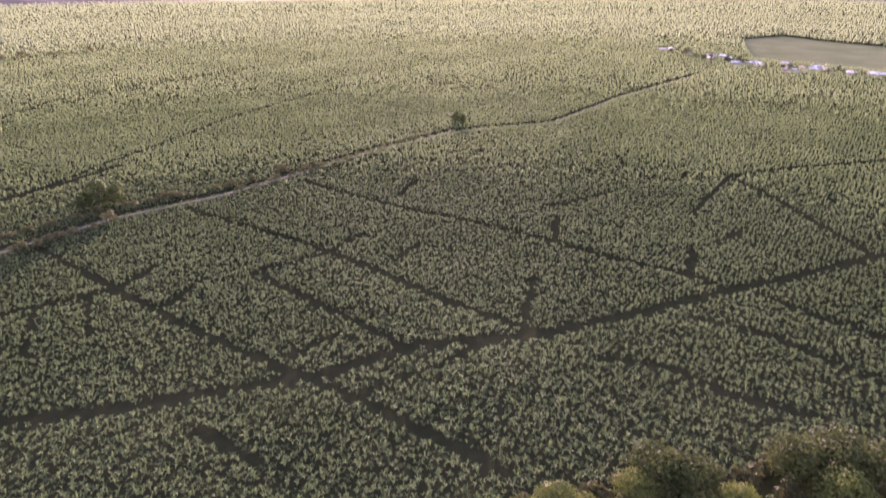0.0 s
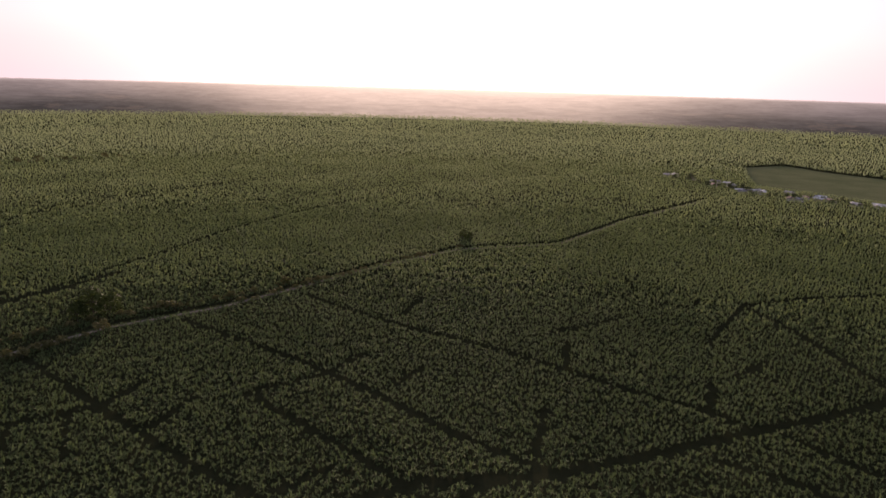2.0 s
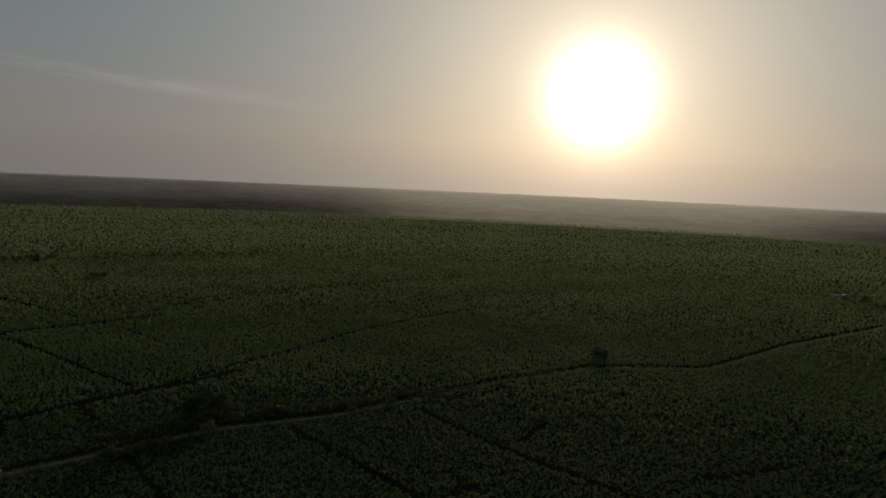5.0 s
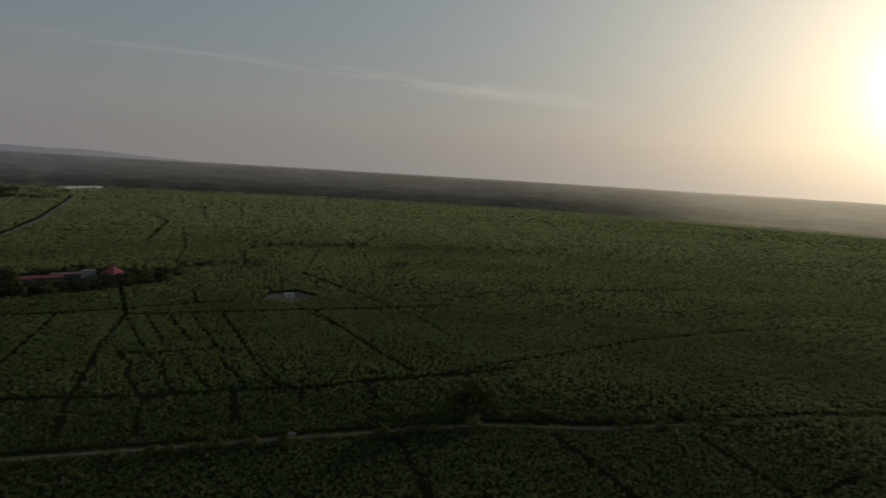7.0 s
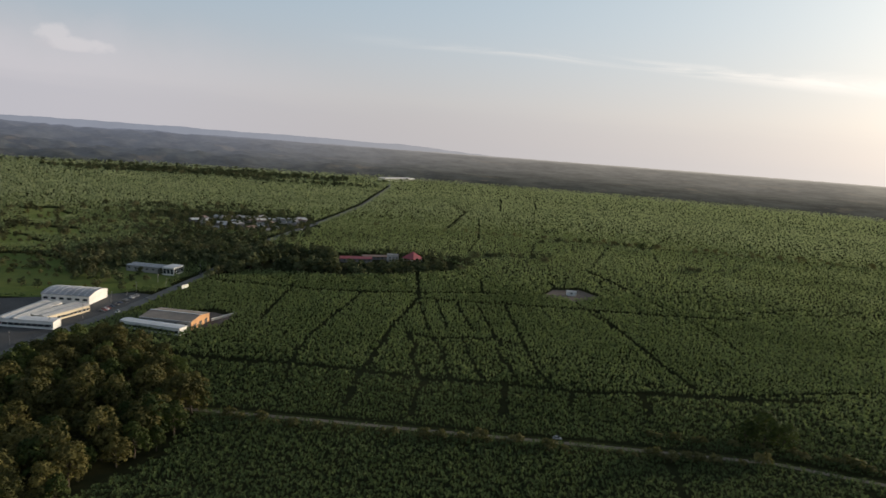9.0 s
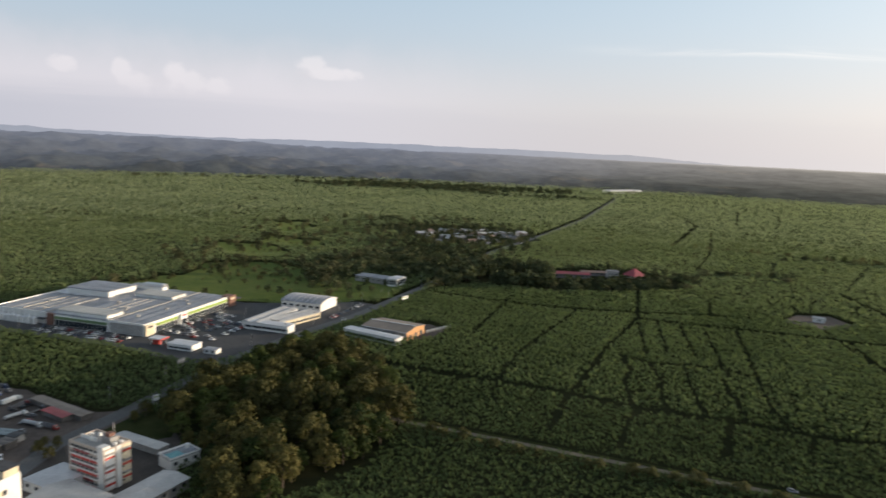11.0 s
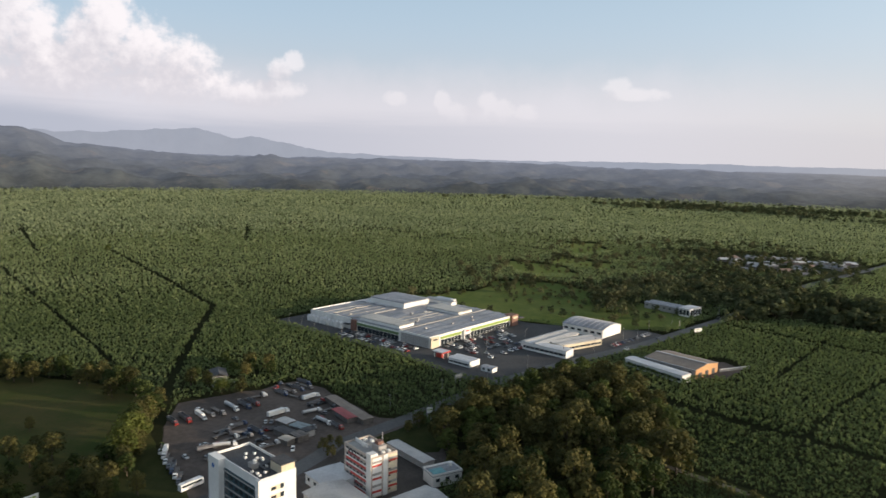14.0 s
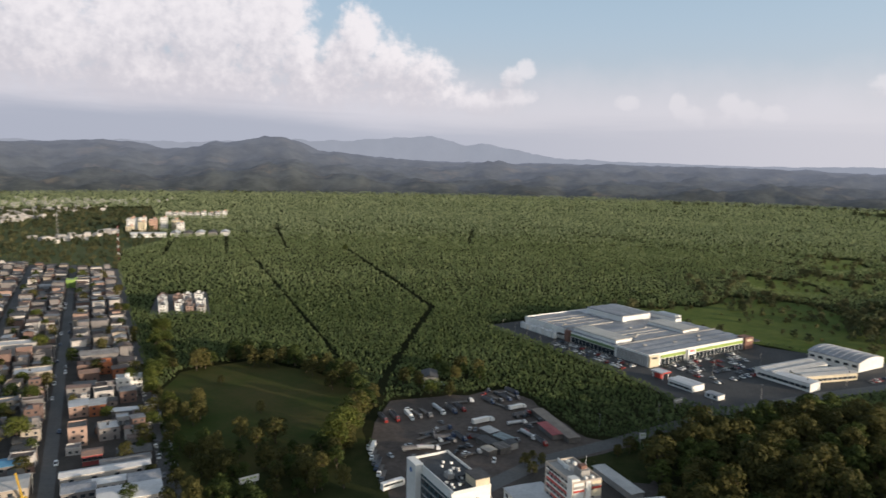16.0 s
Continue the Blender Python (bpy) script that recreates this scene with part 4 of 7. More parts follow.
grove(["olive", "green"], [(-300, -86), (-262, -70), (-222, -95), (-238, -150), (-290, -205), (-312, -185), (-278, -132)], 11, 0.3, 0.62, "trees in the pasture", 0.25)
# clump round the house behind the truck yard
for x, y, s, k in ((-400, -100, 0.6, "olive"), (-394, -88, 0.55, "lime"), (-444, -112, 0.7, "green"), (-440, -80, 0.7, "olive"), (-430, -74, 0.65, "green"), (-398, -78, 0.6, "olive"), (-446, -96, 0.7, "olive"), (-402, -112, 0.62, "olive"), (-416, -116, 0.5, "green"), (-432, -100, 0.62, "green"), (-424, -88, 0.6, "olive"), (-438, -90, 0.5, "green")):
    plant(k, x, y, s, "trees round the house behind the yard")
# single trees on the tracks
for x, y, s in ((-206, 408, 1.3), (-198, 412, 1.1), (-212, 401, 0.9), (14, 640, 0.75), (20, 636, 0.6), (-790, 930, 0.8), (-835, 865, 0.75), (-848, 858, 0.6), (-760, 905, 0.9), (-880, -512, 0.8), (-1000, -450, 0.6)):
    plant("green", x, y, s, "lone trees on the drains")
avenue(["scrub", "scrub", "far_olive"], [(-668, -120), (-740, 0), (-820, 12), (-845, 70), (-800, 122)], 5, 6, 0.4, 0.9, "scrub at the meadow's edge", 0.2, mass=True)
grove(["scrub", "scrub", "far_olive", "far"], MEADOWS[0], 17, 0.35, 0.8, "scrub of the meadow", 0.45, mass=True)
avenue(["bush", "bush", "olive"], [(-372, -112), (-350, -102), (-322, -92), (-300, -78)], 4.5, 3, 0.35, 0.6, "growth along the yard's drain")
avenue(["bush", "green", "olive"], [(-346, 16), (-384, 38), (-440, 76)], 6, 2.5, 0.3, 0.55, "growth between the road and the wood", 0.1)
# rank growth between hotel, office block and wood
for x, y, s in ((-333, -4, 0.42), (-338, 2, 0.36), (-327, 2, 0.4), (-342, -4, 0.3), (-322, 66, 0.62), (-312, 70, 0.7), (-306, 74, 0.66), (-330, 58, 0.5), (-298, 70, 0.6), (-288, 66, 0.5)):
    plant("olive" if x < -315 else "green", x, y, s, "trees beside the office block")
# bushes along the dirt track
avenue("bush", [(-344, 150), (-309, 204), (-280, 246), (-242, 302), (-186, 384)], 6.5, 1.6, 0.7, 1.9, "bushes along the dirt track", 0.3)
avenue("bush", [(-130, 442), (-95, 486), (-45, 550), (16, 614)], 6, 1.2, 0.7, 1.5, "bushes along the dirt track", 0.2)
avenue("bush", [(-236, 356), (-200, 400), (-142, 446), (-105, 492)], 5, 1.2, 0.8, 1.7, "bushes along the dirt track", 0.15)
avenue("scrub", [(-962, 741), (-897, 792), (-776, 936), (-665, 1075), (-540, 1210)], 16, 4, 1.0, 2.4, "bushes along the far drain", 0.3, mass=True)
# far belts of trees across the fields
avenue("far", [(-2417, -369), (-2480, -100), (-2560, 256), (-2570, 600), (-2470, 900)], 17, 26, 0.9, 1.5, "far belt of trees", mass=True)
for az in range(52, 152, 12):
    rim = [(HUB.x - 2630 * math.sin(radians(az + k)), HUB.y + 2630 * math.cos(radians(az + k))) for k in (0, 4, 8, 12)]
    avenue(["far", "far", "far_olive"], rim, 17, 32, 0.5, 1.0, "trees at the foot of the hills", 0.15, mass=True)
avenue("far", [(-2506, 396), (-2153, 588), (-1945, 737), (-1920, 902), (-1881, 1008)], 7, 16, 0.8, 1.4, "far belt of trees", 0.05, mass=True)
avenue("far", [(-2378, 1180), (-1979, 1497), (-1572, 1546)], 26, 12, 0.6, 1.0, "far belt of trees", 0.2, mass=True)
avenue("far", [(-2300, -900), (-2100, -1400), (-1900, -1800)], 34, 40, 0.7, 1.2, "far belt of trees", 0.3, mass=True)
avenue("far", [(-2050, 860), (-2150, 1180)], 22, 30, 0.8, 1.4, "far belt of trees", mass=True)
avenue("far", [(-640, 1500), (-420, 1650), (-150, 1750), (100, 1800)], 15, 14, 0.4, 0.9, "far belt of trees", 0.5, mass=True)
avenue("far", [(360, 1180), (390, 1040), (425, 965), (475, 935), (505, 900), (570, 830)], 7, 18, 0.4, 0.9, "trees of the far hamlet", 0.2, mass=True)
avenue("far", [(500, 1300), (640, 1390), (760, 1260), (800, 1100)], 9, 16, 0.35, 0.8, "trees of the far hamlet", 0.3, mass=True)
# dark wood across the plain towards the hills, and single clumps in the fields before it
grove(["far", "far", "far_olive"], rough_edge([(-2339, 134), (-2198, 254), (-2124, 487), (-2085, 735), (-2097, 1002), (-2210, 1060), (-2380, 720), (-2430, 380)], 18, 52, 60), 22, 0.9, 1.6, "dark wood across the plain", 0.08, mass=True)
for x, y, n, wide in ((-848, 778, 4, 7), (-845, 817, 4, 8), (-693, 659, 5, 8), (-728, 598, 4, 8), (-604, 837, 6, 14), (-1402, 790, 9, 30), (-1650, 42, 8, 28), (-2053, -736, 4, 14), (-2017, -552, 5, 18), (-2360, -418, 5, 20), (-2240, 1395, 9, 45), (-790, 890, 3, 20)):
    for i in range(n):
        plant(TREE_RNG.choice(["far", "far_olive"]), x + TREE_RNG.gauss(0, wide * 0.5), y + TREE_RNG.gauss(0, wide * 0.5), TREE_RNG.uniform(0.45, 0.85), "single trees in the fields", True)
# growth beside the lane
grove(["olive", "green"], [(-318, -86), (-300, -72), (-270, -62), (-240, -72), (-215, -100), (-215, -122), (-262, -104)], 11, 0.45, 0.8, "trees beside the lane", 0.25)
# trees in the town and beyond it
for s, q in ((40, -38), (75, -24), (118, 12), (60, 14), (22, 10), (160, -20), (210, -36), (260, -30), (335, 22), (395, -12), (430, 30), (90, 30), (15, -30), (300, 14), (350, -36), (480, 10), (520, -30), (48, 8), (130, -38), (150, 30), (182, 8), (198, 34), (236, 14), (240, -10), (280, -38), (286, 34), (318, -10), (365, 10), (410, -40), (450, -20), (455, 60), (500, 34), (540, 60), (560, 0), (26, 26), (100, -8), (330, 60), (380, 74), (420, 56), (300, 80), (180, 60), (220, 58), (70, -46), (140, 6), (205, -24), (225, -44), (250, -46), (310, 38), (345, 40), (375, -26), (440, -44), (470, 40), (490, -40), (66, 40), (85, 20), (110, 36), (190, -6), (270, 8), (300, -24), (405, 20), (425, -8), (510, 12), (530, -10), (545, 34), (145, 44), (152, 19), (128, 22), (96, 24), (101, 30), (54, 24), (250, 24), (62, -40), (54, -44), (338, -44), (333, -38)):
    x, y = town_xy(s, q)
    plant(TREE_RNG.choice(["olive", "olive", "green", "lime"]), x, y, TREE_RNG.uniform(0.42, 0.72), "town trees")
grove(["far", "far_olive", "far_olive", "scrub", "scrub"], SUBURB, 14.5, 0.35, 0.95, "trees beyond the town", 0.15, mass=True)

settle_masses()

# Buildings
ROOF_CREAM = paint("roof_sheet_cream", (0.56, 0.53, 0.47), (0.42, 0.39, 0.35), 0.6, 0.08, 12)
ROOF_BROWN = paint("roof_sheet_brown", (0.25, 0.205, 0.165), (0.17, 0.14, 0.115), 0.7, 0.1, 12)
ROOF_PALE = paint("roof_sheet_pale", (0.50, 0.49, 0.47), (0.36, 0.35, 0.34), 0.6, 0.08, 12)
TEAL_PAINT = paint("teal_paint", (0.16, 0.36, 0.38), (0.12, 0.28, 0.30), 0.7, 0.4, 5)
ROOFS_SLATE = paint("blue_grey_sheet", (0.24, 0.29, 0.30), (0.16, 0.19, 0.20), 0.7, 0.3, 8)
TARP = paint("weathered_sheet", (0.17, 0.155, 0.14), (0.10, 0.09, 0.085), 0.8, 0.5, 8)
BLUE_SHEET = paint("blue_sheet_roof", (0.10, 0.27, 0.44), (0.08, 0.22, 0.36), 0.5, 0.2, 8)
RED_FADED = paint("faded_red_sheet", (0.34, 0.07, 0.07), (0.24, 0.06, 0.06), 0.6, 0.2, 8)
BOXES = {}


def cached_box(sx, sy, sz, material, bevel=0.0, name="box"):
    key = (round(sx, 2), round(sy, 2), round(sz, 2), material.name, bevel, name)
    if key not in BOXES:
        BOXES[key] = box(sx, sy, sz, material, bevel, name)
    return BOXES[key]


def frame_of(cx, cy, ax, ay):
    """Pose on the ground whose x axis runs along (ax, ay)."""
    return pose(cx, cy, 0, 0, 0, math.degrees(math.atan2(ay, ax)))


def windows(parent, face, x0, x1, z0, z1, cols, rows, w, h, off, material=None, name="window", sills=True):
    """Grid of windows with sills on one face of a block: '+y', '-y', '+x' or '-x' at the distance off."""
    sx, sy = {"+y": (0, 1), "-y": (0, -1), "+x": (1, 0), "-x": (-1, 0)}[face]
    for r in range(rows):
        for c in range(cols):
            u = x0 + (x1 - x0) * (c + 0.5) / cols
            z = z0 + (z1 - z0) * (r + 0.5) / rows - h / 2
            if sx:
                m, dims = pose(sx * (off + 0.02), u, z), (0.12, w, h)
                sill, at = (0.3, w + 0.3, 0.12), pose(sx * 0.06, 0, -0.14)
            else:
                m, dims = pose(u, sy * (off + 0.02), z), (w, 0.12, h)
                sill, at = (w + 0.3, 0.3, 0.12), pose(0, sy * 0.06, -0.14)
            win = part(name, cached_box(*dims, material or GLASS), parent, m=m)
            if sills:
                part("sill", cached_box(*sill, CONCRETE), win, m=at)


def parapet(parent, sx, sy, z, material, h=0.7, t=0.35):
    for k, (x, y, a, b) in enumerate(((0, sy / 2 - t / 2, sx, t), (0, -sy / 2 + t / 2, sx, t), (sx / 2 - t / 2, 0, t, sy - 2 * t), (-sx / 2 + t / 2, 0, t, sy - 2 * t))):
        part("parapet", cached_box(a, b, h, material), parent, m=pose(x, y, z))


def ribbed_roof(parent, sx, sy, z, material, strips, rise=0.5, label=""):
    """Roof of low gabled sheets lying side by side, ridges along x."""
    w = sy / strips
    me = prism([(-w / 2 + 0.05, 0), (0, rise), (w / 2 - 0.05, 0), (w / 2 - 0.05, 0.18), (0, rise + 0.18), (-w / 2 + 0.05, 0.18)], sx, material, "roof_sheet")
    for i in range(strips):
        part("roof_sheet", me, parent, label, pose(0, -sy / 2 + w * (i + 0.5), z))


def text_bars(parent, m, w, h, material, n=3):
    for i in range(n):
        part("sign_bar", cached_box(w / n * 0.72, 0.08, h, material), parent, m=m @ pose(-w / 2 + w / n * (i + 0.5), 0, 0))


def build_mall():
    """Local x runs along the front, local y away from the front towards the back."""
    m = Matrix(((MU.x, MV.x, 0, MALL.x), (MU.y, MV.y, 0, MALL.y), (0, 0, 1, 0), (0, 0, 0, 1)))
    mall = thing("shopping_centre", m, "sprawling white and grey shopping centre with green fascias", "building")

    def blk(name, a0, a1, b0, b1, z0, z1, mat, label="", bevel=0.0):
        return part(name, box(a1 - a0, b1 - b0, z1 - z0, mat, bevel, name), mall, label, pose((a0 + a1) / 2, (b0 + b1) / 2, z0))

    blk("wall", 0, 108, 0, 133, 0, 7.6, WHITE)
    holder = part("main_roof", box(107.2, 132.2, 0.2, ROOF_GREY), mall, "grey-blue metal sheet roof", pose(54, 66.5, 7.6))
    for a0, a1, b0, b1, n, mat in ((1, 53, 86, 132, 4, ROOF_GREY), (1, 107, 2, 30, 3, ROOF_GREY), (22, 69, 31, 70, 4, ROOF_GREY), (56, 107, 98, 132, 3, ROOF_WHITE), (93, 107, 31, 61, 2, ROOF_GREY)):
        w = (b1 - b0) / n
        me = prism([(-w / 2 + 0.1, 0), (0, 0.55), (w / 2 - 0.1, 0), (w / 2 - 0.1, 0.2), (0, 0.75), (-w / 2 + 0.1, 0.2)], a1 - a0, mat, "roof_sheet")
        for i in range(n):
            part("roof_sheet", me, holder, m=pose((a0 + a1) / 2 - 54, b0 + w * (i + 0.5) - 66.5, 0.22))
    for a0, a1, b0, b1 in ((1, 53, 85.2, 86), (1, 53, 102, 102.6), (1, 53, 117, 117.6), (0, 108, 30, 30.8), (21.2, 22, 31, 84), (22, 69, 50, 50.7)):
        part("flashing", box(a1 - a0, b1 - b0, 0.9, CONCRETE), holder, m=pose((a0 + a1) / 2 - 54, (b0 + b1) / 2 - 66.5, 0.2))
    for a, b in ((30, 40), (36, 44), (48, 62), (60, 58), (18, 20), (45, 16), (75, 20), (66, 12), (80, 50), (10, 95), (30, 110)):
        part("roof_vent", cached_box(2.2, 1.6, 1.4, CONCRETE, 0.1), holder, m=pose(a - 54, b - 66.5, 0.6))
    for t, a0, a1, b0, b1, z1, rm in (("raised_hall", 60, 92, 82, 123, 12.2, ROOF_GREY), ("raised_wing", 100, 107, 62, 92, 10.4, ROOF_PALE), ("raised_block", 74, 92, 33, 68, 9.8, ROOF_CREAM), ("raised_porch", 4, 20, 34, 78, 10.0, ROOF_CREAM), ("raised_annex", 113, 121, 74, 93, 8.6, ROOF_WHITE)):
        b = blk(t, a0, a1, b0, b1, 0.0 if a1 > 108 else 7.7, z1, WHITE)
        part("roof", box(a1 - a0 + 0.6, b1 - b0 + 0.6, 0.4, rm, 0.05), b, m=pose(0, 0, z1 - (0.0 if a1 > 108 else 7.7)))
        w = (a1 - a0) / 3
        for i in range(3):
            part("roof_sheet", prism([(-w / 2 + .1, 0), (0, 0.4), (w / 2 - .1, 0), (w / 2 - .1, .15), (0, .55), (-w / 2 + .1, .15)], b1 - b0, rm), b, m=pose(-(a1 - a0) / 2 + w * (i + 0.5), 0, z1 - (0.0 if a1 > 108 else 7.7) + 0.42, 0, 0, 90))
    for a0, a1, b0, b1 in ((0, 0.5, 84, 133), (0, 108, 132.5, 133), (107.5, 108, 97, 132), (0, 0.5, 0, 31), (0.5, 107.5, 0, 0.4)):
        blk("parapet", a0, a1, b0, b1, 7.62, 8.7, WHITE)
    for b in (44, 57, 94, 110):
        part("gutter", box(44 if b > 30 else 104, 0.5, 0.5, ROOF_TAN), holder, m=pose((27 if b > 80 else 46 if b > 30 else 54) - 54, b - 66.5, 0.5))
    # front towards the car park
    for a0, a1 in ((12, 36), (48, 100)):
        blk("green_fascia", a0, a1, -0.9, -0.05, 5.1, 6.8, GREEN, "bright green fascia band")
        n = int((a1 - a0) / 4)
        for i in range(n):
            w = (a1 - a0) / n
            p = blk("shop_window", a0 + i * w + 0.25, a0 + (i + 1) * w - 0.25, -0.3, -0.04, 0.3, 4.4, GLASS)
            part("mullion", cached_box(0.25, 0.4, 4.2, WHITE), p, m=pose(w / 2, 0, 0))
    gate = blk("entrance_portal", 38, 46, -1.8, 0.5, 0, 7.8, WHITE, "tall white entrance portal")
    part("sign_board", box(4.5, 0.2, 1.0, RED), gate, m=pose(0, -1.3, 6.2))
    part("doorway", box(6, 0.15, 4, GLASS), gate, m=pose(0, -1.25, 0))
    corner = blk("corner_pylon", 0.0, 9, -1.4, -0.06, 0, 7.9, CREAM, "cream corner pylon with sign")
    part("sign_board", box(5, 0.2, 1.2, DARK), corner, m=pose(0, -0.8, 5.6))
    end = blk("end_tower", 101.5, 110.5, -2, 6, 0, 9.0, BRICK, "brown-red tower with sign board")
    part("sign_board", box(6, 0.25, 1.6, CREAM), end, m=pose(0, -4.12, 6))
    blk("end_canopy", 113.2, 120, -2, 5, 4.4, 5.2, DARK)
    # side towards the plantation
    for i in range(14):
        blk("cladding_panel", -0.16, -0.02, 1 + i * 2.0, 2.7 + i * 2.0, 0.3, 7.4, CONCRETE)
    blk("green_fascia", -0.9, -0.05, 31, 76, 4.9, 6.6, SAGE, "dull sage-green fascia band")
    for i in range(11):
        blk("shop_window", -0.25, -0.04, 31.3 + i * 4.1, 34.9 + i * 4.1, 0.3, 4.2, GLASS)
    blk("side_pylon", -2, 1, 77, 82, 0, 8.4, BRICK, "brown-red side pylon")
    blk("loading_canopy", -3.5, -0.05, 83, 90, 4, 4.5, DARK)
    for i in range(8):
        blk("buttress", -0.5, -0.02, 93 + i * 5, 93.7 + i * 5, 0, 7.4, WHITE)


build_mall()


def build_tank(x, y, size):
    t = thing("storage_tank", pose(x, y, 0), "white upright steel storage tank beside the wall", "tank", "tanks beside the shopping centre")
    part("shell", TANK[0], t, m=Matrix.Diagonal((size, size, size, 1)))
    part("cap", TANK[1], t, m=pose(0, 0, 4.6 * size) @ Matrix.Diagonal((size, size, size, 1)))
    part("base_ring", TANK[2], t, m=Matrix.Diagonal((size, size, size, 1)))


TANK = (tube(1.9, 1.9, 4.6, WHITE, 14), tube(1.9, 0.4, 1.3, ROOF_WHITE, 14), tube(2.05, 2.05, 0.3, CONCRETE, 14))
for i in range(9):
    build_tank(*mall_xy(-4.2, 91 + i * 4.9), 1.0 + 0.08 * math.sin(i * 2.1))


def simple_hall(name, cx, cy, ax, ay, sx, sy, h, wall, roof, rise, label, strips=0, category="building", cols=0, doors=0, wall2=None):
    """Low hall: wall block, gabled or ribbed roof, optional windows and doors."""
    t = thing(name, frame_of(cx, cy, ax, ay), label, category)
    part("wall", box(sx, sy, h, wall), t)
    if strips:
        ribbed_roof(t, sx + 0.8, sy + 0.8, h, roof, strips, rise)
    else:
        part("roof", gable_roof(sx, sy, rise, roof, 0.6), t, m=pose(0, 0, h))
        for i in range(max(2, int(sx / 6))):
            part("roof_seam", cached_box(0.18, sy / 2 * 1.0, 0.08, roof), t, m=pose(-sx / 2 + (i + 0.5) * sx / max(2, int(sx / 6)), -sy / 4, h + rise / 2 + 0.12, -math.degrees(math.atan2(-rise, sy / 2)), 0, 0))
    if cols:
        for f in ("+y", "-y"):
            windows(t, f, -sx / 2, sx / 2, h * 0.35, h * 0.9, cols, 1, 1.8, 1.3, sy / 2)
    for i in range(doors):
        part("door", cached_box(0.14, 3.2, min(3.4, h - 0.5), DARK), t, m=pose(sx / 2 + 0.03, -sy / 2 + (i + 0.5) * sy / doors, 0))
    if not cols and wall in (WHITE, CREAM) and sx > 15:
        for f in (-1, 1):
            band = part("window_band", cached_box(sx - 2, 0.14, h * 0.32, GLASS), t, "dark shop window band", pose(0, f * (sy / 2 + 0.03), h * 0.28))
            for i in range(int(sx / 4)):
                part("mullion", cached_box(0.3, 0.2, h * 0.32, WHITE), band, m=pose(-sx / 2 + 2 + i * 4, 0, 0))
    return t


def arch_hall(name, cx, cy, ax, ay, sx, sy, h, rise, wall, roof, label):
    """Hall with a barrel roof along its length and ribs across it."""
    t = thing(name, frame_of(cx, cy, ax, ay), label, "building")
    part("wall", box(sx, sy, h, wall), t)
    n, out = 10, []
    for i in range(n + 1):
        y = -sy / 2 - 0.5 + (sy + 1) * i / n
        out.append((y, rise * (1 - (2 * y / (sy + 1)) ** 2)))
    arch = [(y, z) for y, z in out] + [(y, z + 0.25) for y, z in reversed(out)]
    part("roof", prism(arch, sx + 1.2, roof), t, m=pose(0, 0, h))
    rib = prism([(y, z + 0.26) for y, z in out] + [(y, z + 0.42) for y, z in reversed(out)], 0.4, ROOF_WHITE)
    for i in range(int(sx / 5)):
        part("roof_rib", rib, t, m=pose(-sx / 2 + 2.5 + i * 5, 0, h))
    gable = [(y, z) for y, z in out]
    for s in (-1, 1):
        part("gable_wall", prism(gable + [(sy / 2, -0.02), (-sy / 2, -0.02)], 0.3, wall), t, m=pose(s * (sx / 2 - 0.2), 0, h))
    windows(t, "-y", -sx / 2, sx / 2, 1, h, int(sx / 6), 1, 3.4, 1.6, sy / 2)
    windows(t, "+y", -sx / 2, sx / 2, 1, h, int(sx / 6), 1, 3.4, 1.6, sy / 2)
    return t


WX, WY = -0.84, 0.54
simple_hall("retail_hall", -561, 92, WX, WY, 52, 16, 5.2, WHITE, ROOF_PALE, 1.0, "long low white retail hall with sheet roof", 2)
simple_hall("retail_hall", -536, 91, -0.51, -0.86, 37, 10, 5.4, WHITE, ROOF_WHITE, 0.3, "white shop front with flat sheet roof", 1)
simple_hall("retail_hall", -559, 110, -0.71, 0.71, 42, 15, 4.8, CREAM, ROOF_PALE, 0.9, "low cream hall with pale sheet roof", 2)
arch_hall("market_hall", -610, 123.5, 0.51, 0.86, 36, 30, 6.6, 2.6, WHITE, ROOF_GREY, "large hall with a grey barrel roof")
shop = simple_hall("workshop", -519, 181, 0.62, 0.79, 37, 28, 6.4, CONCRETE, ROOF_BROWN, 1.8, "grey workshop hall with brown gabled roof and orange end", cols=5)
part("gable_wall", prism([(-14, 0), (14, 0), (14, 6.4), (0, 8.15), (-14, 6.4)], 0.3, ORANGE), shop, "orange end wall", pose(18.62, 0, 0))
for k in range(3):
    part("door", cached_box(0.14, 4.2, 3.8, DARK), shop, m=pose(18.82, -8.5 + k * 8.5, 0))
part("ridge_cap", box(38.4, 1.1, 0.2, ROOF_WHITE), shop, m=pose(0, 0, 8.36))
for s in (-1, 1):
    part("eave", box(38.4, 0.5, 0.3, ROOF_WHITE), shop, m=pose(0, s * 14.75, 6.2))
low = thing("low_wall", frame_of(-526, 217, 0.55, -0.83), "low grey block wall of the workshop yard", "wall")
part("wall", box(26, 0.5, 1.8, CONCRETE), low)
part("coping", box(26.2, 0.8, 0.15, WHITE), low, m=pose(0, 0, 1.8))
simple_hall("storage_shed", -505, 164, 0.70, 0.71, 46, 9, 5.0, WHITE, ROOF_WHITE, 0.5, "long narrow white-roofed storage shed", 1)
simple_hall("showroom", -719, 194, 0.62, 0.78, 36, 17, 5.6, CONCRETE, ROOF_GREY, 0.8, "low grey showroom hall beside the highway", 2, cols=6)
front = simple_hall("showroom", -701, 213, 0.62, 0.78, 11, 19, 7.4, WHITE, ROOF_WHITE, 0.3, "white glazed showroom front beside the highway", 1)
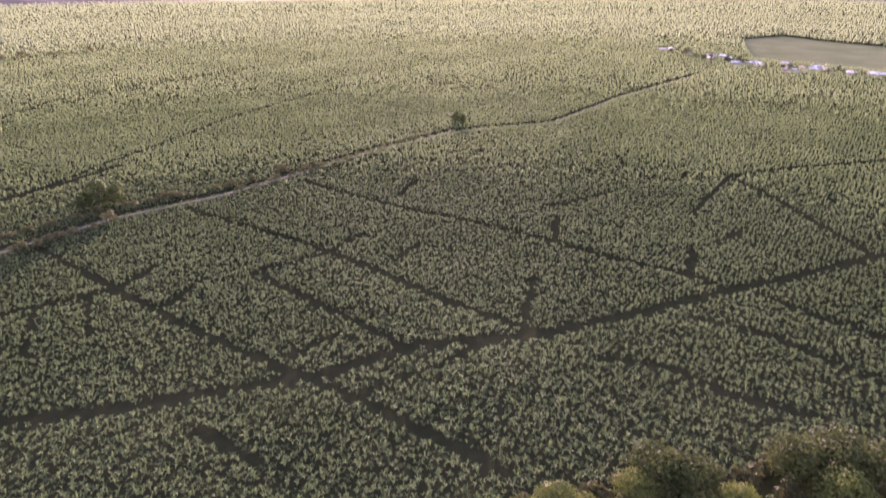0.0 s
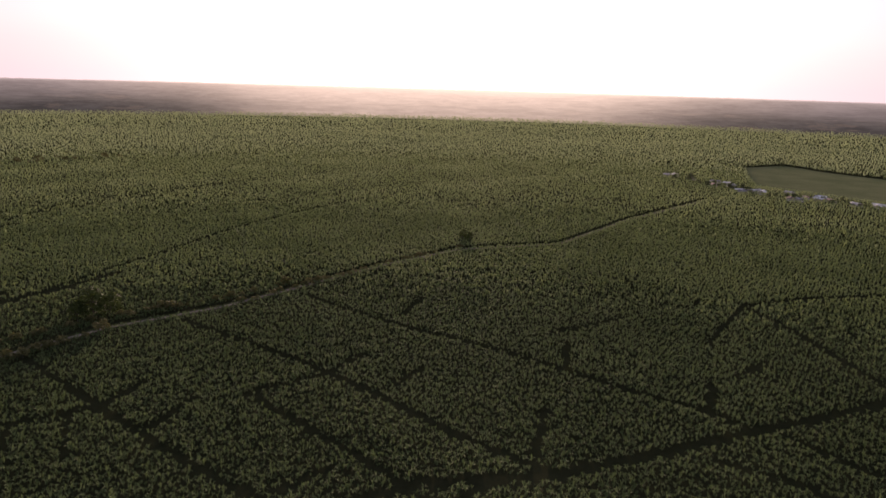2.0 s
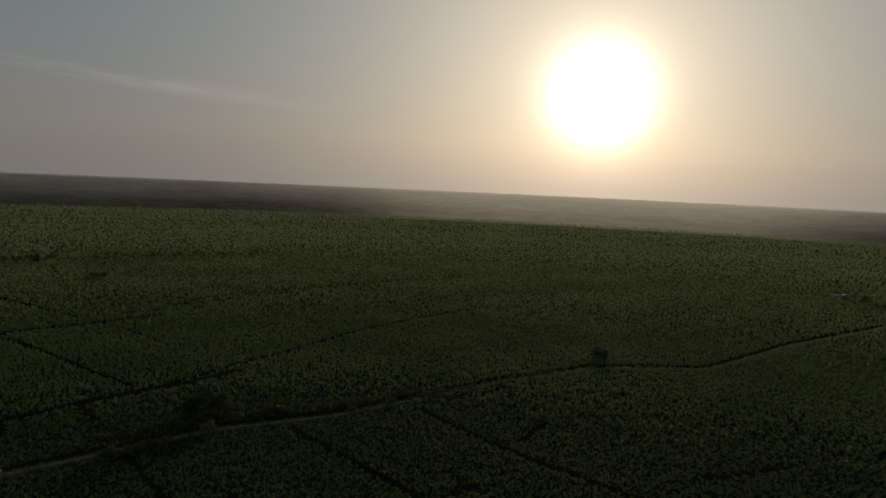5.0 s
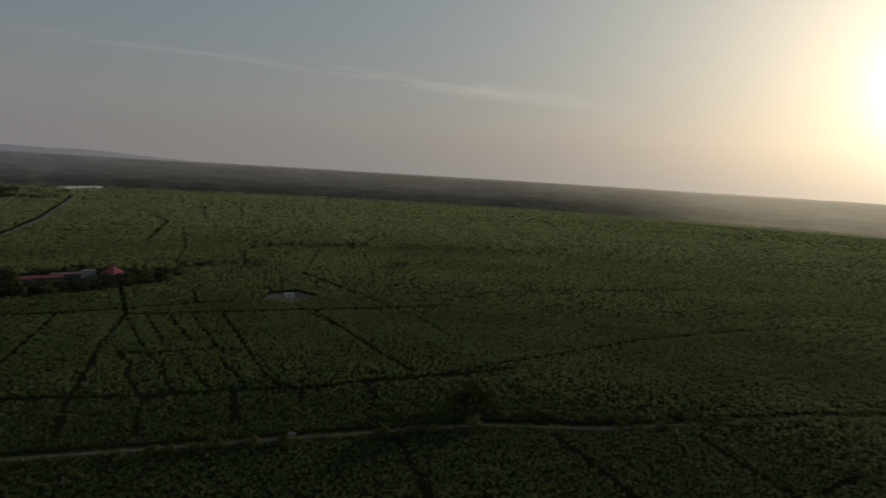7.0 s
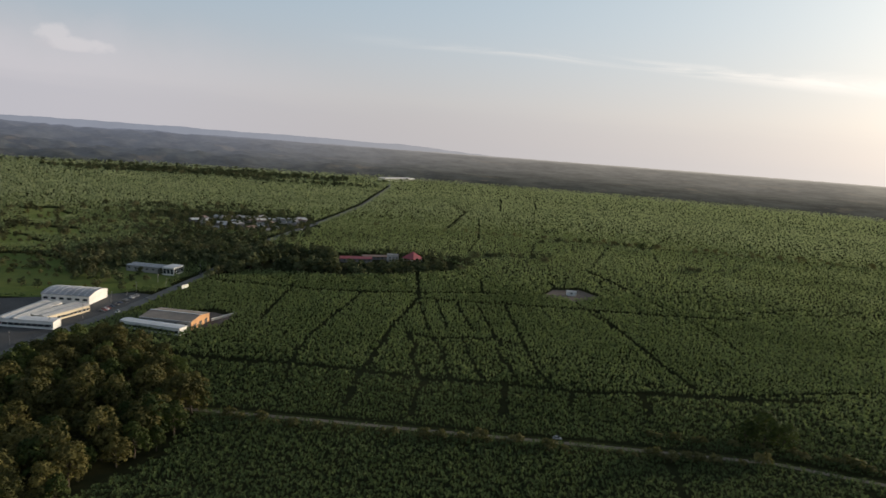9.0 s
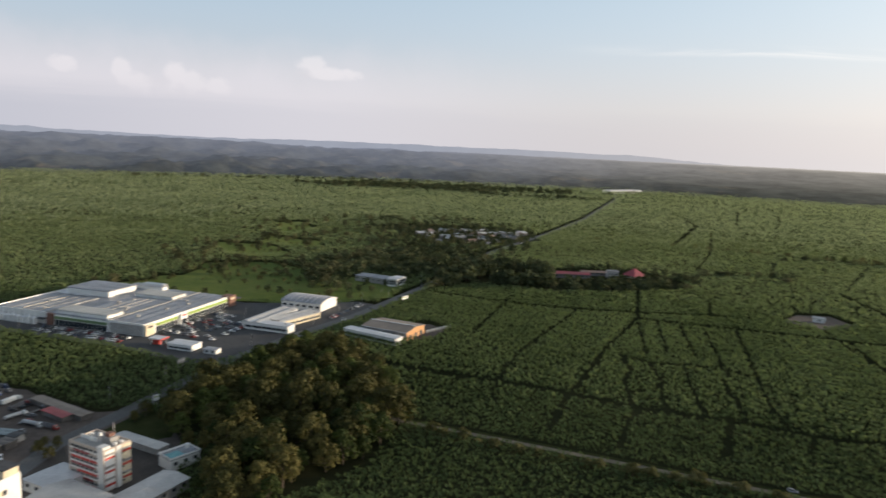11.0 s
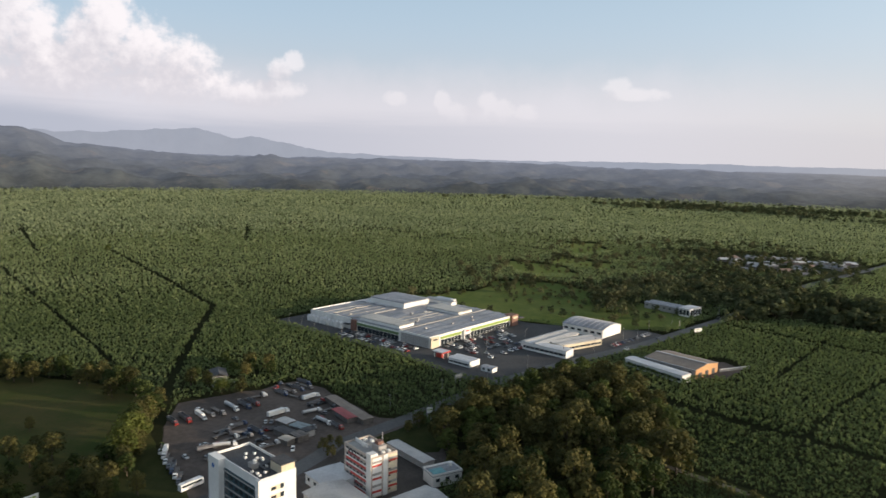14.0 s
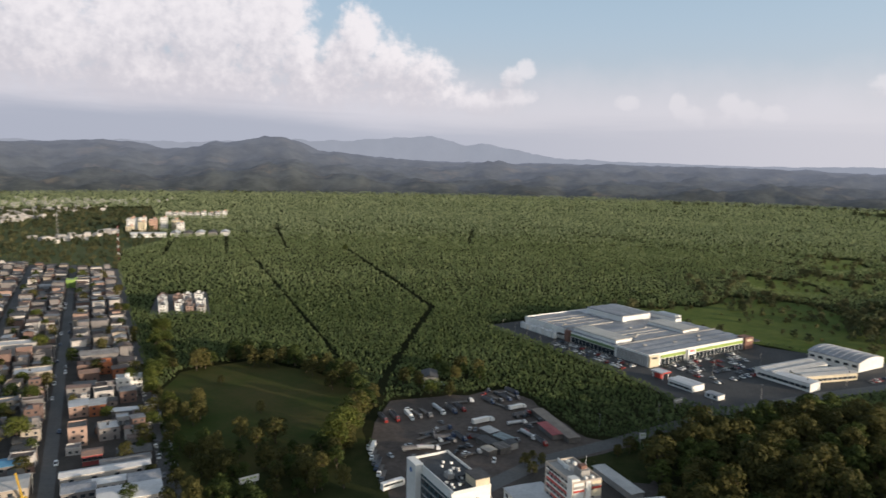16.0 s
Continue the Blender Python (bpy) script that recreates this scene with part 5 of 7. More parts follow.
for k in range(3):
    part("window", box(2.6, 0.14, 4.6, GLASS), front, "tall dark pane", pose(-3.4 + k * 3.4, -9.53, 1.6))
for k in range(4):
    part("window", box(0.14, 3.4, 4.6, GLASS), front, "tall dark pane", pose(5.53, -6.6 + k * 4.4, 1.6))
simple_hall("shop_kiosk", *mall_xy(-11.5, -41), MV.x, MV.y, 18, 11, 3.8, WHITE, ROOF_WHITE, 0.5, "low white kiosk in the car park", 2)
simple_hall("shop_kiosk", *mall_xy(-13, -63), MV.x, MV.y, 9, 6, 2.8, WHITE, ROOF_GREY, 0.4, "small white guard hut in the car park", 1, cols=2)


def fuel_canopy(x, y):
    t = thing("canopy", frame_of(x, y, MV.x, MV.y), "red and white canopy on four posts", "canopy")
    part("roof", box(10, 8, 0.7, ROOF_WHITE, 0.08), t, m=pose(0, 0, 4.2))
    part("fascia", box(10.2, 0.2, 0.9, RED), t, "red fascia", pose(0, -4.1, 4.1))
    part("fascia", box(0.2, 8.2, 0.9, RED), t, m=pose(-5.1, 0, 4.1))
    for sx in (-4, 4):
        for sy in (-2.6, 2.6):
            part("post", cached_box(0.4, 0.4, 4.2, WHITE), t, m=pose(sx, sy, 0))
    part("kiosk", box(5, 3, 2.8, RED, 0.05), t, m=pose(1, 0, 0))


fuel_canopy(*mall_xy(-10.5, -20))


def build_hotel():
    """White eight-storey hotel: local x along its long side, +x end lit by the sun."""
    t = thing("hotel", frame_of(-260.2, -3.6, 0.55, 0.835), "white eight-storey hotel with dark flat roof and teal glass", "building")
    L, W, H = 31.4, 14.6, 25.8
    part("wall", box(L, W, H, WHITE), t)
    part("roof", box(L - 0.8, W - 0.8, 0.2, MEMBRANE), t, "dark roof membrane", pose(0, 0, H))
    parapet(t, L, W, H, WHITE, 1.1, 0.4)
    # long side towards the drone: glazed bay between a blank end and a frame
    bay = part("glass_bay", box(20.6, 0.5, 22, TEAL), t, "teal curtain glass", pose(2.2, -W / 2 - 0.1, 1.5))
    for i in range(7):
        part("floor_band", cached_box(20.8, 0.25, 0.5, CONCRETE), bay, m=pose(0, -0.3, 2.6 + i * 3.05))
        for k in range(6):
            part("balcony_opening", cached_box(2.4, 0.14, 1.3, GLASS), bay, m=pose(-8.6 + k * 3.44, -0.3, 0.8 + i * 3.05))
    tower = part("end_tower", box(7.6, 3.2, 27.2, WHITE, 0.1), t, "blank white end tower with a round blue emblem", pose(-11.9, -W / 2 - 1.0, 0))
    part("emblem", tube(0.9, 0.9, 0.12, BLUE, 20), tower, m=pose(0, -1.6, 24, 90, 0, 0))
    part("frame_fin", box(2.2, 0.7, 26.4, WHITE), t, m=pose(14.6, -W / 2 - 0.3, 0))
    # sunny end
    for i in range(7):
        z = 2.2 + i * 3.2
        part("window_panel", cached_box(0.12, 4.6, 1.7, CREAM), t, m=pose(L / 2 + 0.03, -0.6, z))
        part("window", cached_box(0.12, 2.0, 1.0, GLASS), t, m=pose(L / 2 + 0.1, -2.0, z + 0.3))
        part("window", cached_box(0.12, 1.4, 1.7, GLASS), t, m=pose(L / 2 + 0.1, 1.4, z))
    # roof plant
    house = part("stair_house", box(7, 5.5, 3.4, CREAM), t, "cream stair house", pose(11.9, 4.2, H + 0.2))
    part("roof", box(7.8, 6.2, 0.3, MEMBRANE), house, m=pose(0, 0, 3.4))
    cabin = part("plant_room", box(3.6, 2.6, 1.8, CONCRETE, 0.05), t, m=pose(3.5, -2.4, H + 0.2))
    part("water_tank", tube(0.7, 0.7, 1.3, WHITE, 12), cabin, m=pose(0.8, 0, 1.8))
    for x, y in ((-8, 1.2), (-6, 3.6), (-5, -0.8), (-1.8, 2.2), (-0.6, 3.4), (1.0, 2.8), (6.5, 1.0), (9.5, -4.5), (7.2, -5.4), (11.6, -5.0), (10.5, -2.0), (4.5, 4.8)):
        unit = part("air_unit", cached_box(1.0, 0.85, 0.9, WHITE, 0.06), t, m=pose(x, y, H + 0.2))
        part("fan_grille", cached_box(0.6, 0.6, 0.06, DARK), unit, m=pose(0, 0, 0.9))
    part("duct", box(8, 1.0, 0.9, DARK), t, m=pose(7.4, -1.0, H + 0.2))
    part("duct", box(1.0, 6, 0.9, DARK), t, m=pose(5.2, 1.5, H + 0.22))


TEAL = paint("teal_glass", (0.05, 0.10, 0.115), (0.035, 0.07, 0.085), 0.15, 0.2, 8, spec=0.8)
BLUE = paint("blue_enamel", (0.05, 0.16, 0.42), (0.04, 0.13, 0.36), 0.4, 0.5, 5)
build_hotel()


def build_red_block():
    t = thing("office_block", frame_of(-303.9, 27.4, 0.64, 0.77), "cream six-storey block with red window bands", "building")
    L, W, H = 20.4, 12.8, 16.7
    part("wall", box(L, W, H, CREAMY), t)
    part("roof", box(L - 0.8, W - 0.8, 0.2, CONCRETE), t, m=pose(0, 0, H))
    parapet(t, L, W, H, CREAMY, 0.9, 0.4)
    # long face: red and grey bands between rows of small windows
    for i in range(6):
        z = 0.4 + i * 2.7
        x0, w = ((-0.8, 15.5), (-2.2, 12.5), (0.8, 12.0), (-1.6, 14.0), (-0.8, 15.5), (-2.6, 9.0))[i]
        part("red_band", cached_box(w, 0.16, 0.95, RED_FADED if i % 2 else RED), t, m=pose(x0, -W / 2 - 0.04, z))
        part("pale_band", cached_box(17.0, 0.14, 0.55, WHITE), t, m=pose(-0.8, -W / 2 - 0.04, z + 1.0))
        part("grey_band", cached_box(17.0, 0.12, 1.15, CONCRETE), t, m=pose(-0.8, -W / 2 - 0.03, z + 1.6))
        for k in range(6):
            part("window", cached_box(1.35, 0.2, 0.85, GLASS), t, m=pose(-7.6 + k * 2.7, -W / 2 - 0.06, z + 1.75))
    for k in range(3):
        part("tall_window", cached_box(0.7, 0.2, 1.5, GLASS), t, m=pose(-6.2 + k * 2.4, -W / 2 - 0.1, 14.6))
    # sunny end: two panelled strips beside a plain white spine
    for y, w in ((-3.6, 4.4), (4.2, 4.2)):
        part("cream_panel", box(0.12, w, 16.2, CREAM if y > 0 else WHITE), t, m=pose(L / 2 + 0.02, y, 0.6))
        for k in range(3):
            part("red_band", cached_box(0.22, w, 0.9, RED), t, m=pose(L / 2 + 0.08, y, 2.2 + k * 5.5 + (0.6 if y > 0 else 0.0)))
            part("grey_band", cached_box(0.18, w, 1.0, CONCRETE), t, m=pose(L / 2 + 0.06, y, 4.6 + k * 5.0))
    for k in range(5):
        part("window", cached_box(0.2, 0.9, 0.55, GLASS), t, m=pose(L / 2 + 0.12, 2.5, 1.8 + k * 2.9))
    part("spine", box(0.5, 2.2, H + 0.6, WHITE), t, "plain white vertical strip", pose(L / 2 + 0.1, 0.4, 0))
    part("stair_tower", box(3.4, 3.4, 18.6, WHITE), t, m=pose(L / 2 - 1.8, -W / 2 + 1.5, 0))
    cabin = part("plant_room", box(5.0, 4.0, 2.6, CONCRETE), t, m=pose(4.0, 1.6, H + 0.2))
    part("rusty_tank", box(2.6, 2.6, 1.4, BRICK), cabin, m=pose(0, 0, 2.6))
    part("mast", tube(0.12, 0.06, 5.5, WHITE, 6), cabin, m=pose(1.2, 0.8, 2.6))
    for x, y in ((-7, 2), (-4.5, 3.6), (-3, -1.5), (8.4, 3.4), (8.2, 0.6)):
        part("air_unit", cached_box(1.4, 1.2, 1.2, WHITE, 0.06), t, m=pose(x, y, H + 0.2))
    part("low_screen", box(9, 0.3, 1.6, WHITE), t, m=pose(-5, -1.2, H + 0.2))


CREAMY = paint("off_white_render", (0.50, 0.43, 0.36), (0.40, 0.345, 0.295), 0.8, 0.15, 8)
build_red_block()
simple_hall("annex", -301, 12, 0.64, 0.77, 16, 17, 4.6, WHITE, ROOF_WHITE, 0.2, "low annex with a flat white roof beside the office block", 1, cols=3)
simple_hall("annex", -281, 22, 0.64, 0.77, 25, 18, 5.0, WHITE, ROOF_PALE, 1.6, "pale sheet-roofed hall beside the hotel", cols=5)
simple_hall("annex", -284, 48, -0.79, 0.61, 30, 13, 4.6, CONCRETE, ROOF_PALE, 1.0, "long pale gabled hall beside the office block", cols=6)
simple_hall("shelter", -336, 37, 0.64, 0.77, 28, 6, 3.0, CONCRETE, ROOF_PALE, 0.3, "long pale grey parking shelter beside the road", 1)
home = simple_hall("house", -316, 56, -0.64, 0.77, 14, 9, 4.8, WHITE, ROOF_GREY, 0.3, "small white house with a teal roof terrace under the trees", 1, cols=3, doors=1)
part("terrace", box(6, 5, 0.2, TEAL_PAINT), home, "pale teal roof terrace", pose(-3, -1, 5.3))
parapet(home, 14.4, 9.4, 4.8, WHITE, 1.0, 0.3)
part("water_tank", tube(0.9, 0.9, 1.8, WHITE, 10), home, m=pose(4.5, 1.5, 5.2))
simple_hall("house", -420, -104, 0.8, 0.5, 15, 9, 3.4, CONCRETE, MEMBRANE, 1.6, "dark-roofed farm house among trees", cols=3, doors=1)
simple_hall("yard_shed", -385, -9, 0.68, 0.73, 42, 6, 2.7, TARP, ROOF_BROWN, 0.3, "long open-fronted brown shed in the truck yard", 1, doors=0)
simple_hall("yard_shed", -376.5, -8, 0.68, 0.73, 17, 6.5, 2.6, TARP, RED_FADED, 0.3, "faded red lean-to shed in the truck yard", 1)
simple_hall("yard_shed", -359, -34, 0.45, 0.89, 8, 6, 2.4, TARP, ROOF_PALE, 0.2, "weathered patched lean-to in the truck yard", 1)
simple_hall("yard_shed", -354, -24, 0.35, 0.93, 9, 6, 2.6, TARP, ROOFS_SLATE, 0.2, "grey sheet-roofed shed in the truck yard", 2)
simple_hall("yard_shed", -346, -29, 0.45, 0.89, 10, 6, 2.7, TARP, MEMBRANE, 0.2, "patched dark grey shed in the truck yard", 1)
simple_hall("yard_shed", -343, -20, 0.55, 0.83, 7, 6, 2.8, TARP, TARP, 0.3, "patched brown shed in the truck yard", 2)
simple_hall("yard_shed", -337, -24, 0.40, 0.91, 6, 5, 2.6, TARP, ROOF_TAN, 0.3, "small tan lean-to in the truck yard", 1)
simple_hall("yard_shed", -349, -18, 0.5, 0.86, 5, 5, 3.0, CONCRETE, MEMBRANE, 0.3, "small dark hut in the truck yard", 1)

# Vehicles
PAINTS = [paint("car_paint_" + n, c, tuple(0.92 * v for v in c), 0.3, 0.8, 4, spec=0.6) for n, c in
          (("white", (0.75, 0.75, 0.74)), ("silver", (0.45, 0.46, 0.47)), ("black", (0.025, 0.025, 0.028)), ("red", (0.26, 0.03, 0.025)), ("blue", (0.035, 0.055, 0.11)), ("grey", (0.16, 0.16, 0.17)))]


def shaped(profile, width, material, taper=0.0):
    """Side profile (x, z) given width across y, narrowed at the top by taper."""
    zt = max(z for _, z in profile)
    n = len(profile)
    verts = []
    for s in (-1, 1):
        verts += [(x, s * (width / 2 - taper * z / zt), z) for x, z in profile]
    faces = [tuple(range(n)), tuple(range(2 * n - 1, n - 1, -1))] + [(i, n + i, n + (i + 1) % n, (i + 1) % n) for i in range(n)]
    return mesh_from("shaped", verts, faces, material)


WHEEL = {}


def wheel(parent, x, y, r):
    if r not in WHEEL:
        WHEEL[r] = (tube(r, r, 0.28, RUBBER, 10), tube(r * 0.6, r * 0.6, 0.3, CONCRETE, 8))
    w = part("wheel", WHEEL[r][0], parent, m=pose(x, y + 0.14, r, 90, 0, 0))
    if r > 0.4:
        part("rim", WHEEL[r][1], w, m=pose(0, 0, -0.01))


def car_pattern(k, material):
    t = thing("car", pose(0, 0, 0), "parked " + material.name.replace("car_paint_", "") + " car with dark windows", "car", "parked cars")
    tall = 0.25 if k % 3 == 0 else 0.0
    part("body", shaped([(-2.1, 0.35), (2.1, 0.35), (2.15, 0.75), (1.2, 0.95), (-2.05, 1.0 + tall)], 1.75, material, 0.06), t)
    part("cabin", shaped([(-1.85, 0.96), (1.1, 0.94), (0.35, 1.45 + tall), (-1.5, 1.47 + tall)], 1.6, GLASS, 0.18), t)
    part("roof", shaped([(-1.5, 1.46 + tall), (0.35, 1.44 + tall), (0.3, 1.52 + tall), (-1.45, 1.53 + tall)], 1.28, material), t)
    for x in (-1.35, 1.35):
        for y in (-0.76, 0.76):
            wheel(t, x, y, 0.32)
    for y in (-0.6, 0.6) if k == 0 else ():
        part("headlight", cached_box(0.1, 0.35, 0.18, WHITE), t, m=pose(2.12, y, 0.6))
    return t


CARS = []
CAR_RNG = random.Random(9)


def put_car(x, y, deg, label_kind=None):
    k = label_kind if label_kind is not None else CAR_RNG.choice([0, 0, 0, 1, 1, 2, 3, 4, 5, 5])
    m = pose(x, y, 0.07, 0, 0, deg)
    if len(CARS) <= k or CARS[k] is None:
        while len(CARS) <= k:
            CARS.append(None)
        CARS[k] = car_pattern(k, PAINTS[k])
        CARS[k].matrix_basis = m
        return CARS[k]
    return copy_thing(CARS[k], m)


MALL_DEG = math.degrees(math.atan2(MU.y, MU.x))
for row, b in ((0, 9), (1, 0)):
    for i in range(26):
        if CAR_RNG.random() < 0.82:
            put_car(*mall_xy(-8 - row * 9 + CAR_RNG.uniform(-.3, .3), 6 + i * 2.9), MALL_DEG + CAR_RNG.choice([0, 180]))
for r, b in enumerate((-6, -14, -22, -30, -38, -46)):
    for i in range(25):
        a = 12 + i * 3.1
        if CAR_RNG.random() < (0.5 if r < 4 else 0.3) and a < 92 - r * 6:
            put_car(*mall_xy(a, b + CAR_RNG.uniform(-.3, .3)), MALL_DEG + 90 + CAR_RNG.choice([0, 180]))
for i in range(20):
    if CAR_RNG.random() < 0.6:
        put_car(-566 + i * -2.6 + CAR_RNG.uniform(-.4, .4), 150 + i * 1.7 - 12, 40 + CAR_RNG.uniform(-8, 8))
for x, y, d in ((-600, 174, 146), (-640, 206, 146), (-690, 236, 146), (-560, 148, 326), (-1010, 452, 146), (-935, 390, 146), (-284, -32, 200), (-270, -42, 225), (-262, -55, 225), (-330, -18, 20), (-336, 22, 205),
                (-253, 311, 55), (-366, -86, 120), (-420, -52, 100), (-404, -98, 40), (-415, -92, 70)):
    put_car(x, y, d)


def truck_pattern(k, cab_paint, load, label):
    t = thing("truck", pose(0, 0, 0), label, "truck", "trucks in the yard")
    cab = part("cab", shaped([(4.6, 0.6), (7.4, 0.6), (7.5, 1.9), (6.9, 2.1), (6.4, 3.1), (4.7, 3.2)], 2.4, cab_paint, 0.05), t)
    part("windscreen", shaped([(6.93, 2.12), (6.98, 2.16), (6.5, 3.0), (6.45, 2.98)], 2.1, GLASS), cab)
    part("chassis", box(13.5, 1.0, 0.35, DARK), t, m=pose(-0.6, 0, 0.75))
    if load == "box":
        part("trailer", box(11.6, 2.5, 2.7, WHITE, 0.04), t, "white box trailer", pose(-2.2, 0, 1.15))
    elif load == "tank":
        part("tank", tube(1.2, 1.2, 11.0, PAINTS[1], 12), t, "silver tank", pose(-7.8, 0, 2.3, 0, 90, 0))
    elif load == "flat":
        part("flatbed", box(11.6, 2.5, 0.3, TARP), t, m=pose(-2.2, 0, 1.15))
        part("headboard", box(0.2, 2.4, 1.4, DARK), t, m=pose(3.5, 0, 1.4))
    else:
        bed = part("open_body", box(11.6, 2.5, 0.3, PAINTS[5]), t, m=pose(-2.2, 0, 1.15))
        for s in (-1, 1):
            part("side_board", box(11.6, 0.14, 1.6, PAINTS[5]), bed, m=pose(0, s * 1.18, 0.3))
            part("end_board", box(0.14, 2.2, 1.6, PAINTS[5]), bed, m=pose(s * 5.7, 0, 0.3))
    for x in (6.2, 3.2, -5.4, -6.7):
        for y in (-1.05, 1.05):
            wheel(t, x, y, 0.5)
    return t


TRUCKS = {}


def put_truck(k, x, y, deg):
    spec = ((PAINTS[0], "box", "white lorry with a white box trailer"), (PAINTS[3], "open", "red lorry with an open grey body"), (PAINTS[0], "flat", "white lorry with an empty weathered flatbed"),
            (PAINTS[4], "open", "dark blue lorry with an open body"), (PAINTS[0], "tank", "white lorry with a silver tank"), (PAINTS[5], "flat", "grey lorry with an empty flatbed"))[k]
    m = pose(x, y, 0.07, 0, 0, deg) @ Matrix.Scale(0.86, 4)
    if k not in TRUCKS:
        TRUCKS[k] = truck_pattern(k, *spec)
        TRUCKS[k].matrix_basis = m
    else:
        copy_thing(TRUCKS[k], m)


for k, x, y, d in ((0, -371, -43, 150), (1, -352, -86, 52), (0, -357, -80, 52), (5, -366, -75, 55), (4, -373, -71, 55), (3, -378, -66, 52), (1, -383, -63, 55), (2, -392, -66, 140),
                   (3, -402, -55, 60), (5, -407, -52, 60), (3, -412, -49, 60), (5, -417, -46, 60), (2, -306, -68, 25), (5, -302, -64, 25), (3, -298, -60, 25), (2, -294, -56, 25), (0, -311, -72, 25),
                   (5, -338, -58, 160), (2, -333, -52, 150), (3, -342, -50, 140), (4, -326, -50, 120), (0, -318, -40, 165), (3, -346, -44, 60), (1, -392, -30, 150), (5, -384, -20, 150), (4, -378, -27, 140), (3, -374, -8, 60), (0, -400, -36, 150),
                   (5, -358, -22, 75), (2, -331, -30, 150), (3, -350, -36, 100), (5, -336, -46, 150), (2, -344, -60, 150), (3, -350, -56, 150), (1, -322, -56, 140), (5, -314, -48, 150), (3, -396, -22, 60), (4, -366, -16, 60), (1, -362, -8, 55), (5, -398, -44, 70), (3, -424, -50, 62), (2, -315, -76, 25), (5, -290, -52, 25), (1, -347, -90, 52), (5, -362, -78, 52)):
    put_truck(k, x, y, d)


def build_bus(x, y, deg):
    t = thing("bus", pose(x, y, 0.1, 0, 0, deg), "white coach parked beside the road", "bus")
    part("body", shaped([(-5.4, 0.4), (5.4, 0.4), (5.5, 2.0), (5.1, 3.2), (-5.4, 3.2)], 2.5, PAINTS[0], 0.05), t)
    for s in (-1, 1):
        part("window_band", cached_box(9.6, 0.08, 0.9, GLASS), t, m=pose(-0.3, s * 1.23, 1.8))
    part("roof_unit", box(3, 1.6, 0.3, PAINTS[1], 0.05), t, m=pose(-1, 0, 3.2))
    for xx in (-3.4, 3.6):
        for yy in (-1.05, 1.05):
            wheel(t, xx, yy, 0.5)


build_bus(-284.5, -43.5, 156)

# cars and wrecks between the lorries
for i in range(30):
    x, y = CAR_RNG.choice([(-345, -52), (-352, -38), (-335, -34), (-390, -32), (-372, -14), (-318, -58), (-360, -66), (-412, -58)])
    put_car(x + CAR_RNG.uniform(-9, 9), y + CAR_RNG.uniform(-7, 7), CAR_RNG.uniform(0, 360), CAR_RNG.choice([2, 2, 5, 5, 3, 1, 4, 0]))

# Street furniture
def lamp_post(x, y, deg, tall=8.0):
    t = thing("street_lamp", pose(x, y, 0, 0, 0, deg), "tall grey steel street lamp", "street lamp", "street lamps")
    part("pole", POLE, t, m=Matrix.Diagonal((1, 1, tall / 8, 1)))
    part("arm", cached_box(1.8, 0.1, 0.1, CONCRETE), t, m=pose(0.8, 0, tall))
    part("lamp_head", cached_box(0.7, 0.3, 0.14, CONCRETE), t, m=pose(1.7, 0, tall - 0.05))


POLE = tube(0.14, 0.08, 8.0, CONCRETE, 6)
for i in range(9):
    lamp_post(*mall_xy(-23, 5 + i * 16), MALL_DEG)
for a in (20, 45, 70):
    for b in (-18, -36):
        lamp_post(*mall_xy(a, b), MALL_DEG, 9)
for x, y in ((-548, 124), (-590, 158), (-640, 196), (-700, 238)):
    lamp_post(x, y, 230, 9)


def billboard(x, y, deg, w, h, z, material, label, tilt=0):
    t = thing("billboard", pose(x, y, 0, 0, 0, deg), label, "billboard")
    part("panel", box(w, 0.3, h, material), t, m=pose(0, 0, z, 0, tilt, 0))
    text_bars(t, pose(0, -0.25, z + h * 0.55, 0, tilt, 0), w * 0.8, h * 0.2, GREEN if material is WHITE else WHITE, 4)
    for s in (-0.3, 0.3):
        part("post", tube(0.25, 0.2, z + 0.2, CONCRETE, 8), t, m=pose(s * w, 0.35, 0))
    part("brace", box(w * 0.7, 0.15, 0.15, DARK), t, m=pose(0, 0.35, z - 0.6))


billboard(-251, -91.5, 156, 8.4, 2.8, 4, WHITE, "large roadside billboard with faded print")
billboard(-451, 40, 150, 7, 3.0, 2.5, CONCRETE, "grey roadside sign board")
billboard(-622, 208, 130, 8, 3.0, 3.0, WHITE, "white roadside sign board")
billboard(-384, 36, 120, 3, 3.0, 4.0, WHITE, "small sign board beside the highway")


